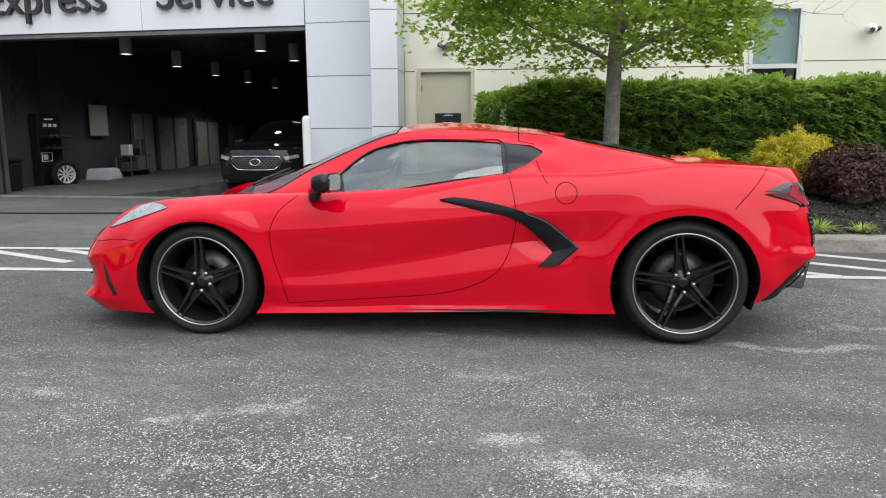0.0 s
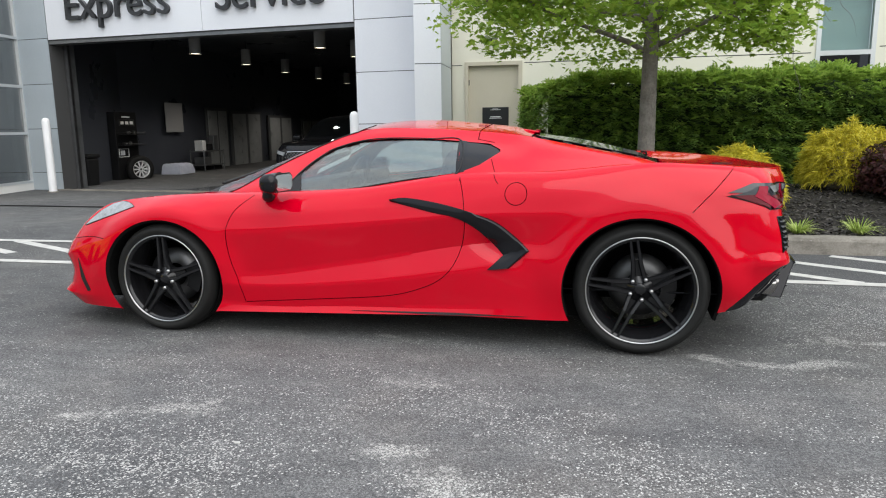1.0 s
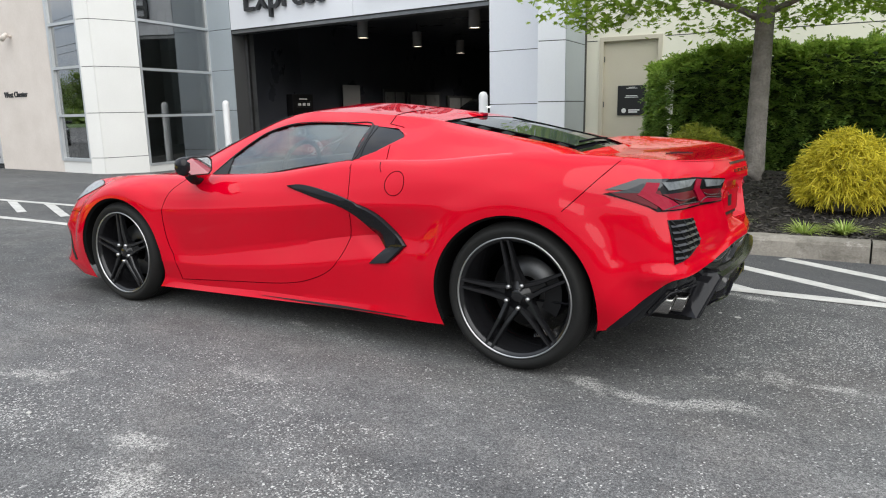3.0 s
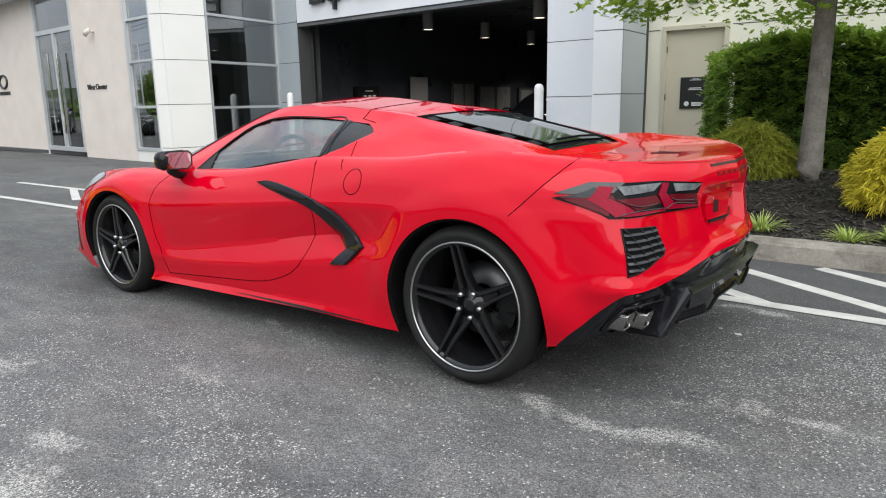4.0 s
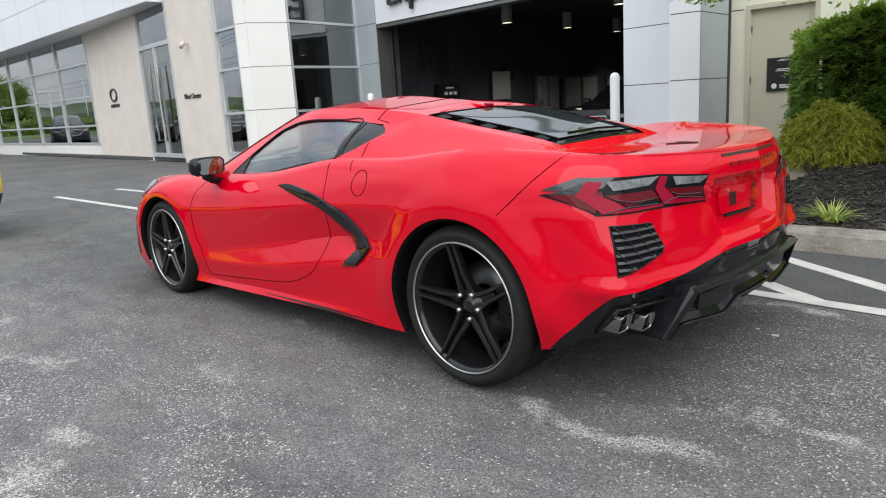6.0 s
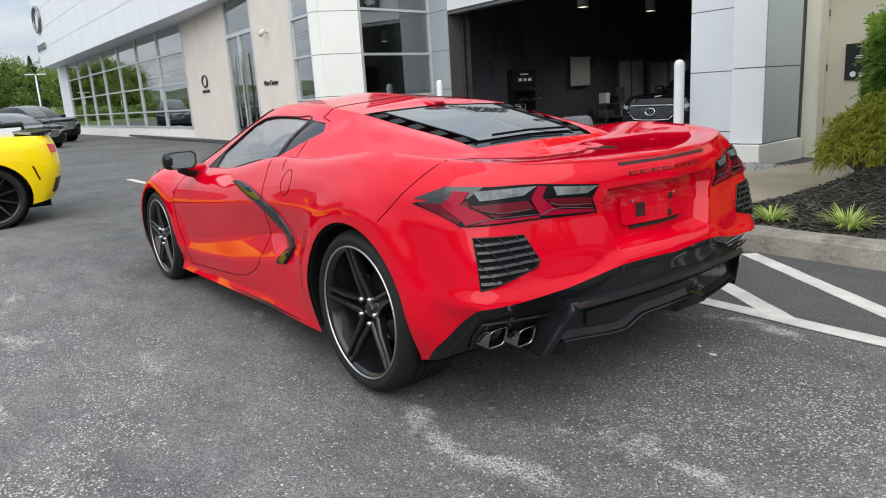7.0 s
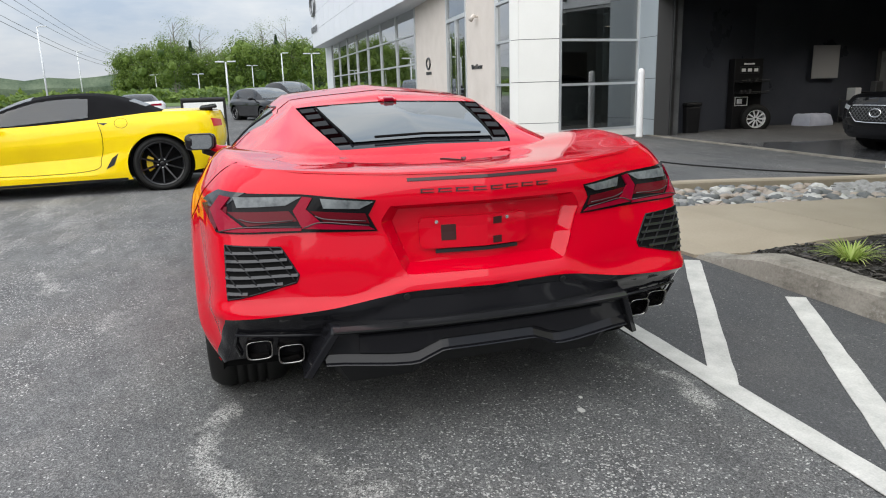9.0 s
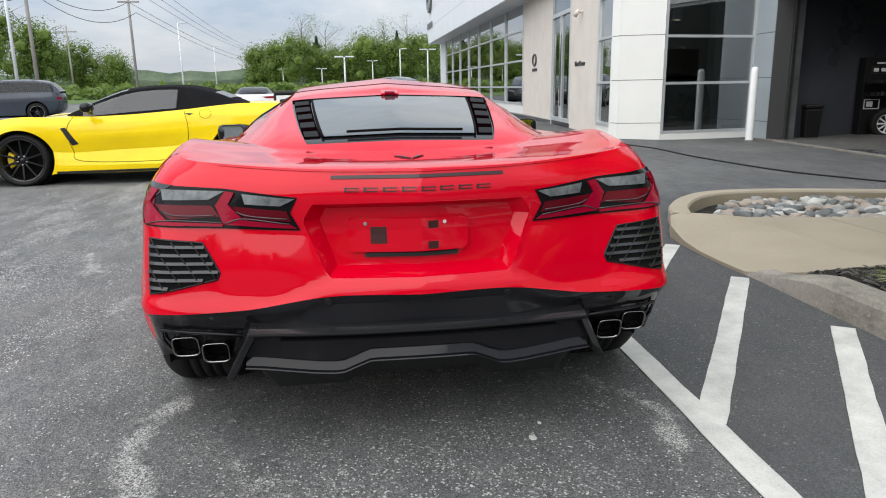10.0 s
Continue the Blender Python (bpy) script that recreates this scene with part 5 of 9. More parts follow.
for fl in (-1, 1):
    bm = bmesh.new()
    for p in ([(.905, .826), (.804, .880), (.592, .874), (.597, .754), (.862, .757)], [(.592, .874), (.368, .852), (.393, .805), (.595, .80)], [(.595, .80), (.393, .805), (.365, .750), (.597, .754)]):
        SKIN.patch(bm, "B", [(-a, b) for a, b in p], .004, .02, .02, fl > 0)
    tail = part("tail_lamp", bm, plain("lamp_black", (.006, .006, .007), .15, spec=.10) if "lamp_black" not in MATS else MATS["lamp_black"], coupe, "angular red and black tail lamp")
    for nm, mt, lift, polys in (
        ("red_band", LAMPRED, .010, [[(.838, .868), (.808, .864), (.839, .826), (.872, .822)], [(.872, .822), (.839, .826), (.773, .771), (.85, .762)], [(.85, .762), (.773, .771), (.600, .768), (.602, .759)]]),
        ("red_band", LAMPRED, .010, [[(.588, .866), (.559, .862), (.581, .827), (.622, .822)], [(.622, .822), (.581, .827), (.535, .781), (.597, .765)], [(.597, .765), (.535, .781), (.393, .769), (.375, .757)]]),
        ("reflector", LAMPDEEP, .007, [[(.823, .821), (.635, .822), (.611, .79), (.766, .778)]]),
        ("reflector", LAMPDEEP, .007, [[(.569, .821), (.402, .811), (.39, .778), (.53, .786)]]),
        ("clear_insert", LAMPCLEAR, .008, [[(.80, .866), (.592, .866), (.644, .839), (.792, .834)]]),
        ("clear_insert", LAMPCLEAR, .008, [[(.536, .860), (.375, .848), (.419, .827), (.528, .829)]]),
        ("side_lens", LAMPSMOKE, .007, [[(.898, .828), (.845, .866), (.842, .83)]]),
        ("side_marker", LAMPDEEP, .008, [[(.897, .820), (.85, .822), (.84, .80), (.862, .765)]]),
    ):
        bm = bmesh.new()
        for p in polys:
            SKIN.patch(bm, "B", [(-a, b) for a, b in p], lift, .006, .02, fl > 0)
        part(nm, bm, mt, tail)
    for pts in ([(.845, .762), (.770, .774), (.600, .771)], [(.594, .767), (.532, .785), (.392, .772)], [(.79, .800), (.740, .789), (.625, .792)], [(.555, .805), (.515, .794), (.40, .788)]):
        bm = bmesh.new()
        tube(bm, [v for v in SKIN.line("B", [(-a, b) for a, b in pts], 4, .011, fl > 0)], .0022, 5)
        part("light_strip", bm, LAMPEDGE, tail, smooth=True)
    for nm, mt, p in (("side_lens", SIDELENS, [(1.757, .842), (1.875, .884), (1.975, .880), (1.955, .845), (1.88, .840)]), ("side_marker", LAMPDEEP, [(1.757, .836), (1.900, .836), (1.955, .838), (1.975, .800), (1.92, .778)])):
        bm = bmesh.new()
        SKIN.patch(bm, "L", p, .006, .008, .02, fl > 0)
        part(nm, bm, mt, tail)
    # outlet grille with a woven honeycomb
    GR = [(.842, .720), (.672, .710), (.622, .618), (.632, .596), (.848, .546)]
    bm = bmesh.new()
    SKIN.patch(bm, "B", [(-a, b) for a, b in GR], .003, .01, .03, fl > 0)
    grille = part("outlet_grille", bm, LINER, coupe, "black honeycomb outlet grille")
    rows = 6
    for k in range(rows):
        z = .697 - k * .0255
        seg = [h for h in np.linspace(.60, .86, 53) if inside_poly(GR, h, z) and inside_poly(GR, h, z - .008)]
        if len(seg) < 5:
            continue
        hs = np.linspace(seg[0], seg[-1], 12)
        top_ = SKIN.line("B", [(-h, z + .004) for h in hs], 1, .005, fl > 0)
        low_ = SKIN.line("B", [(-h, z - .005) for h in hs], 1, .011, fl > 0)
        und_ = SKIN.line("B", [(-h, z - .012) for h in hs], 1, .001, fl > 0)
        v_ = [p for row in zip(top_, low_, und_) for p in row]
        f_ = []
        for i in range(11):
            o_ = 3 * i
            f_ += [(o_, o_ + 1, o_ + 4, o_ + 3), (o_ + 1, o_ + 2, o_ + 5, o_ + 4)]
        if fl < 0:
            f_ = [tuple(reversed(q)) for q in f_]
        from_lists("grille_slat", v_, f_, GRILLESLAT, grille)
    for k in range(6):
        h0 = .90 - k * .062
        seg = [t for t in np.linspace(0, 1, 30) if inside_poly(GR, h0 - .12 * t, .725 - .19 * t)]
        if len(seg) < 3:
            continue
        bm = bmesh.new()
        pts = [(h0 - .12 * t, .725 - .19 * t) for t in np.linspace(seg[0], seg[-1], 6)]
        tube(bm, SKIN.line("B", [(-a, b) for a, b in pts], 2, .0065, fl > 0), .0026, 5)
        part("grille_bar", bm, SATIN, grille, smooth=True)
    bm = bmesh.new()
    tube(bm, SKIN.line("B", [(-a, b) for a, b in sub_line(GR + GR[:1], 6)], 1, .002, fl > 0)[:-1], .0035, 5, True)
    part("grille_rim", bm, GLOSSBLACK, grille, smooth=True)

# lip of the tail spoiler along the end of the deck
LIPLINE = [(1.84, .758, .962), (1.87, .748, .960), (1.89, .735, .957), (2.00, .60, .947), (2.118, .32, .935), (2.165, 0, .93)]
lv, lf = [], []
n_l = 36
ordered = [(s_, -1) for s_ in np.linspace(0, 5, n_l)] + [(s_, 1) for s_ in np.linspace(5, 0, n_l)[1:]]
for s_, sg in ordered:
    p_, q_ = crom(LIPLINE, s_), crom(LIPLINE, min(5, s_ + .06)) - crom(LIPLINE, max(0, s_ - .06))
    out_ = Vector((-q_[1], q_[0], 0)).normalized()
    g_ = smooth01(0, 1.6, s_)
    for o_, z_ in ((-.10, -.010), (-.05, -.006), (-.008, -.001), (.004 * g_, .000), (.006 * g_, -.006), (-.003, -.010), (-.02, -.03)):
        lv.append((p_[0] + out_.x * o_, (p_[1] + out_.y * o_) * sg, p_[2] + z_))
w_l = 7
for i in range(len(ordered) - 1):
    for j in range(w_l - 1):
        lf.append((i * w_l + j, i * w_l + j + 1, (i + 1) * w_l + j + 1, (i + 1) * w_l + j))
weld("tail_spoiler", lv, lf, RED, coupe, "red tail spoiler lip")

# number plate bay, badge bars, brake strip, emblem
bm = bmesh.new()
BAY.patch(bm, "B", [(-.205, .778), (.135, .778), (.147, .774), (.152, .762), (.152, .690), (.147, .678), (.135, .672), (-.205, .672), (-.217, .678), (-.222, .690), (-.222, .762), (-.217, .774)], .016, .020, .04)
plate = part("plate_mount", bm, RED, coupe, "red number plate mount with bolt holes")
# each hole is a flat patch whose dark red carries the shade inside it
for y, z, w, h_ in ((-.125, .725, .05, .055), (.04, .757, .032, .024), (.04, .690, .032, .024)):
    bm = bmesh.new()
    BAY.patch(bm, "B", [(y - w / 2, z - h_ / 2), (y + w / 2, z - h_ / 2), (y + w / 2, z + h_ / 2), (y - w / 2, z + h_ / 2)], .0175, .006, .03)
    part("plate_hole", bm, plain("shadowed_red", (.03, .001, .001), .5) if "shadowed_red" not in MATS else MATS["shadowed_red"], plate)
for y in (-.165, .075):
    bm = bmesh.new()
    p_, n_ = BAY.hit("B", y, .765)
    add_cyl(bm, p_ + n_ * .012, p_ + n_ * .021, .006, seg=10)
    part("bolt", bm, CHROME, plate)
bm = bmesh.new()
BAY.patch(bm, "B", [(-.17, .655), (.12, .655), (.12, .667), (-.17, .667)], .010, .016, .04)
part("plate_shelf", bm, SATIN, plate)
for k in range(8):
    y0 = -.227 + k * .0575
    bm = bmesh.new()
    for zz in (.8765, .8668):
        SKIN.patch(bm, "B", [(y0, zz), (y0 + .042, zz), (y0 + .044, zz + .0028), (y0 + .003, zz + .0028)], .003, .004, .05)
    SKIN.patch(bm, "B", [(y0, .8668), (y0 + .0055, .8668), (y0 + .0085, .8800), (y0 + .003, .8800)], .003, .004, .05)
    part("badge_bar", bm, BADGE, coupe)
bm = bmesh.new()
SKIN.patch(bm, "B", [(-.265, .905), (.262, .905), (.262, .915), (-.265, .915)], .003, .01, .04)
part("brake_strip", bm, BADGE, coupe, "thin dark red brake light strip")
bm = bmesh.new()
for sg in (-1, 1):
    SKIN.patch(bm, "T", [(1.935, 0), (1.905, sg * .012), (1.805, sg * .056), (1.815, sg * .028)], .004, .006, .05)
part("emblem", bm, SATIN, coupe, "dark winged emblem")
for y in (-.29, .27):
    bm = bmesh.new()
    p_, n_ = SKIN.hit("B", y, .535)
    add_cyl(bm, p_, p_ + n_ * .006, .011, seg=14)
    part("parking_sensor", bm, SATIN, coupe)

# diffuser, fins and exhaust
def diff_x(y):
    return 2.215 - .14 * y * y


def diff_low(y):
    """Height of the diffuser's lower edge, raised in the middle."""
    a_ = abs(y)
    return .330 - .038 * smooth01(.155, .27, a_) + .022 * smooth01(.27, .56, a_)


def across(name, ys, section, material, label="", smooth=False):
    """A part swept across the tail: section(y) gives its outline as (x, z) pairs."""
    bm_ = bmesh.new()
    rings_ = [[bm_.verts.new((x, y, z)) for x, z in section(y)] for y in ys]
    n_ = len(rings_[0])
    for r0, r1 in zip(rings_, rings_[1:]):
        for k in range(n_):
            bm_.faces.new((r0[k], r0[(k + 1) % n_], r1[(k + 1) % n_], r1[k]))
    bm_.faces.new(rings_[0])
    bm_.faces.new(list(reversed(rings_[-1])))
    bmesh.ops.recalc_face_normals(bm_, faces=bm_.faces[:])
    return part(name, bm_, material, coupe, label, smooth)


DYS = [-.56, -.50, -.42, -.34, -.28, -.25, -.21, -.17, -.145, -.08, 0, .08, .145, .17, .21, .25, .28, .34, .42, .50, .56]
across("diffuser", DYS, lambda y: [(diff_x(y) - .035, .440), (diff_x(y) - .052, .405), (diff_x(y) - .060, diff_low(y) + .03), (diff_x(y) - .045, diff_low(y)), (1.93, .26), (1.93, .44)], GLOSSBLACK, "black rear diffuser")
across("diffuser_panel", [y * .80 for y in DYS], lambda y: [(diff_x(y) - .044, .408), (diff_x(y) - .040, .402), (diff_x(y) - .046, diff_low(y) + .040), (diff_x(y) - .052, diff_low(y) + .036), (diff_x(y) - .07, .36)], GLOSSBLACK)
across("diffuser_ledge", [-.535] + DYS[1:-1] + [.535], lambda y: [(diff_x(y) - .06, .458), (diff_x(y) - .016, .452), (diff_x(y) + .004, .442), (diff_x(y) + .005, .436), (diff_x(y) - .006, .428), (diff_x(y) - .06, .420)], LEDGE)
across("diffuser_edge", DYS, lambda y: [(diff_x(y) - .052, diff_low(y) + .006), (diff_x(y) - .034, diff_low(y) + .003), (diff_x(y) - .031, diff_low(y)), (diff_x(y) - .050, diff_low(y) - .006)], GLOSSBLACK)
across("diffuser_keel", [-.52, -.47, -.25, -.20, .20, .25, .47, .52], lambda y: [(2.12, diff_low(y) - .004), (2.04, .205 + .05 * smooth01(.47, .52, abs(y)) + .03 * (1 - smooth01(.20, .25, abs(y)))), (1.70, .20), (1.70, .28), (2.10, .31)], SATIN)
for sg in (-1, 1):
    bm = bmesh.new()
    o = [(1.98, .525, .452), (2.165, .508, .456), (2.178, .515, .430), (2.105, .605, .262), (1.98, .600, .275)]
    a = [bm.verts.new((x, sg * y, z)) for x, y, z in o]
    b = [bm.verts.new((x - .01, sg * (y + .028), z)) for x, y, z in o]
    bm.faces.new(a)
    bm.faces.new(list(reversed(b)))
    for i in range(5):
        j = (i + 1) % 5
        bm.faces.new((a[i], a[j], b[j], b[i]))
    bmesh.ops.recalc_face_normals(bm, faces=bm.faces[:])
    bmesh.ops.bevel(bm, geom=bm.edges[:], offset=.004, segments=1, affect="EDGES")
    part("diffuser_fin", bm, GLOSSBLACK, coupe)
    # exhaust: a dark surround and two square tips
    bm = bmesh.new()
    SKIN.patch(bm, "B", [(sg * .545, .400), (sg * .835, .418), (sg * .825, .318), (sg * .605, .298)], -.012, .012, .03)
    surround = part("exhaust_surround", bm, LINER, coupe)
    bm = bmesh.new()
    tube(bm, [SKIN.hit("B", sg * y, z)[0] + Vector((.014, 0, 0)) for y, z in ((.545, .402), (.64, .408), (.74, .416), (.835, .420), (.842, .37), (.828, .315), (.72, .306), (.61, .296))], .006, 6)
    part("surround_trim", bm, GLOSSBLACK, surround, smooth=True)
    for yc, zc, x_ in ((.765, .354, 2.003), (.663, .341, 2.040)):
        bm = bmesh.new()
        ring = []
        for dx, sc in ((-.14, .92), (0.012, 1.0), (.016, .96), (.008, .86), (-.08, .80)):
            pts = []
            for k in range(28):
                t = 2 * math.pi * k / 28
                cx, cz = math.copysign(abs(math.cos(t)) ** .45, math.cos(t)), math.copysign(abs(math.sin(t)) ** .45, math.sin(t))
                pts.append(bm.verts.new((x_ + dx + .012 * cz * (dx > -.05), sg * yc + sc * .044 * cx, zc + sc * .038 * cz)))
            ring.append(pts)
        for r0, r1 in zip(ring, ring[1:]):
            for k in range(28):
                bm.faces.new((r0[k], r0[(k + 1) % 28], r1[(k + 1) % 28], r1[k]))
        bmesh.ops.recalc_face_normals(bm, faces=bm.faces[:])
        tip = part("exhaust_tip", bm, DARKCHROME, coupe, "square polished steel exhaust tip", smooth=True)
        bm = bmesh.new()
        add_box(bm, (x_ - .07, sg * yc, zc), (.01, .07, .062))
        part("bore", bm, LINER, tip)

# sills, floor pan, wheel wells
both_patches("sill_strip", "L", [[(-.96, .13), (-.2, .152), (.40, .168), (.95, .168), (.95, .180), (.40, .182), (-.2, .168), (-.96, .146)]], SATIN, coupe, .006, .02, .1)
bm = bmesh.new()
add_box(bm, (-.45, 0, .21), (3.0, 1.5, .12))
add_box(bm, (1.42, 0, .25), (.84, 1.0, .10), pose(0, 0, 0))
part("floor_pan", bm, LINER, coupe)
for cx, cz, a, b in ((-1.357, .325, .383, .345), (1.356, .335, .402, .388)):
    for sg in (-1, 1):
        bm = bmesh.new()
        rr = []
        for k in range(33):
            t = math.pi * (k / 32 * 1.24 - .12)
            x, z = cx + a * math.cos(t), cz + b * math.sin(t)
            yy = max(abs(SKIN.hit("L", cx + (a + .012) * math.cos(t), cz + (b + .012) * math.sin(t))[0].y) - .004, .84)
            rr.append([bm.verts.new((x, sg * yy, z)), bm.verts.new((cx + (a - .014) * math.cos(t), sg * (yy - .012), cz + (b - .014) * math.sin(t))), bm.verts.new((x, sg * .55, z)), bm.verts.new((cx, sg * .54, cz))])
        for r0, r1 in zip(rr, rr[1:]):
            for j in range(3):
                bm.faces.new((r0[j], r0[j + 1], r1[j + 1], r1[j]))
        bmesh.ops.remove_doubles(bm, verts=bm.verts[:], dist=1e-4)
        bmesh.ops.recalc_face_normals(bm, faces=bm.faces[:])
        part("wheel_well", bm, LINER, coupe)

# cabin
bm = bmesh.new()
add_box(bm, (-.05, 0, .62), (1.9, 1.34, .36), bevel=.05)
add_box(bm, (-.72, 0, .80), (.62, 1.26, .10), pose(0, 0, 0, 0, -8, 0), .04)
part("dashboard", bm, CABIN, coupe)
bm = bmesh.new()
add_box(bm, (.62, 0, .90), (.10, 1.10, .34), pose(0, 0, 0, 0, -20, 0), .03)
part("bulkhead", bm, CABIN, coupe)
for sg in (-1, 1):
    bm = bmesh.new()
    add_box(bm, (.28, sg * .36, .80), (.16, .44, .50), pose(0, 0, 0, 0, 18, 0), .06)
    add_box(bm, (.42, sg * .36, 1.02), (.11, .27, .19), pose(0, 0, 0, 0, 16, 0), .045)
    seat = part("seat", bm, CABIN, coupe, "black bucket seat")
    bm = bmesh.new()
    add_box(bm, (.350, sg * .36, 1.040), (.06, .21, .13), pose(0, 0, 0, 0, 16, 0), .028)
    part("headrest_panel", bm, SEATRED, seat)
bm = bmesh.new()
tube(bm, [Vector((-.33 + .045 * math.sin(t), -.36 + .155 * math.cos(t), .872 + .125 * math.sin(t))) for t in np.linspace(0, 2 * math.pi, 33)[:-1]], .014, 8, True)
add_box(bm, (-.345, -.36, .87), (.03, .27, .045), None, .01)
part("steering_wheel", bm, CABIN, coupe, smooth=True)
bm = bmesh.new()
add_box(bm, (0, 0, 0), (.26, .21, .003), pose(-.80, .44, .915, 8, -24, 12))
part("window_sticker", bm, plain("paper", (.4, .4, .39), .7), coupe, "white paper price sheet behind the windscreen")

# mirrors: a wedge-shaped housing, six-sided glass, a round blind-spot inset
MIRRORRIM = plain("mirror_rim_black", (.008, .008, .008), .3)
for sg in (-1, 1):
    my = sg * (.975 if sg < 0 else 1.005)
    bm = bmesh.new()
    vs = add_box(bm, (0, 0, 0), (.105, .20, .108), None, .034)
    for v in bm.verts:
        if v.co.x < 0:
            v.co.y *= 1 + v.co.x * 3.0
            v.co.z *= 1 + v.co.x * 5.0
    bmesh.ops.transform(bm, matrix=pose(-.612, my, .890, 0, 0, sg * -3), verts=bm.verts[:])
    mirror_ob = part("door_mirror", bm, GLOSSBLACK, coupe, "black door mirror on a short foot", smooth=True)
    for nm_, k_, x_, m_ in (("mirror_rim", 1.0, -.555, MIRRORRIM), ("mirror_glass", .86, -.549, MIRRORGLASS)):
        bm = bmesh.new()
        hexa = [(-.084, -.028), (-.060, -.051), (.058, -.051), (.094, -.012), (.075, .042), (.048, .053), (-.067, .053), (-.088, .033)]
        lo = [bm.verts.new((-.004, sg * a * k_, b * k_)) for a, b in hexa]
        hi = [bm.verts.new((.004, sg * a * k_, b * k_)) for a, b in hexa]
        bm.faces.new(lo)
        bm.faces.new(hi)
        for q in range(8):
            bm.faces.new((lo[q], lo[(q + 1) % 8], hi[(q + 1) % 8], hi[q]))
        bmesh.ops.recalc_face_normals(bm, faces=bm.faces[:])
        bmesh.ops.transform(bm, matrix=pose(x_, my, .890, 0, -1, sg * 13), verts=bm.verts[:])
        part(nm_, bm, m_, mirror_ob)
    bm = bmesh.new()
    add_cyl(bm, (-.546, my - sg * .048, .912), (-.541, my - sg * .048, .912), .019, seg=16)
    part("blind_spot_mirror", bm, CHROME, mirror_ob, "small round convex inset")
    bm = bmesh.new()
    tube(bm, [Vector((-.70, sg * .80, .808)), Vector((-.695, sg * .87, .822)), Vector((-.67, sg * .93, .850)), Vector((-.64, sg * .97, .870))], [.042, .034, .034, .03], 12)
    part("mirror_foot", bm, RED, mirror_ob, smooth=True)
    bm = bmesh.new()
    tube(bm, [Vector((-.70, sg * .83, .796)), Vector((-.685, sg * .90, .806)), Vector((-.65, sg * .96, .832))], [.036, .030, .026], 12)
    part("mirror_underside", bm, SATIN, mirror_ob, smooth=True)


# ---------------------------------------------------------------- wheels
def bar(bm, p0, p1, w0, w1, t0, t1):
    """A tapered spoke rib from p0 to p1 in the wheel's plane (x, z), y the face; widths across, t the depths inward."""
    a, b = Vector(p0), Vector(p1)
    d = (b - a).normalized()
    s = Vector((-d.z, 0, d.x)).normalized()
    v = []
    for p, w, t in ((a, w0, t0), (b, w1, t1)):
        for dy, k in ((0, .32), (.008, .5), (t, .5)):
            v.append(bm.verts.new(p + s * (w * k) + Vector((0, dy, 0))))
            v.append(bm.verts.new(p - s * (w * k) + Vector((0, dy, 0))))
    q = [(0, 1, 7, 6), (0, 6, 8, 2), (2, 8, 10, 4), (7, 1, 3, 9), (9, 3, 5, 11), (4, 10, 11, 5), (6, 7, 9, 8), (8, 9, 11, 10), (1, 0, 2, 3), (3, 2, 4, 5)]
    for f in q:
        bm.faces.new([v[i] for i in f])


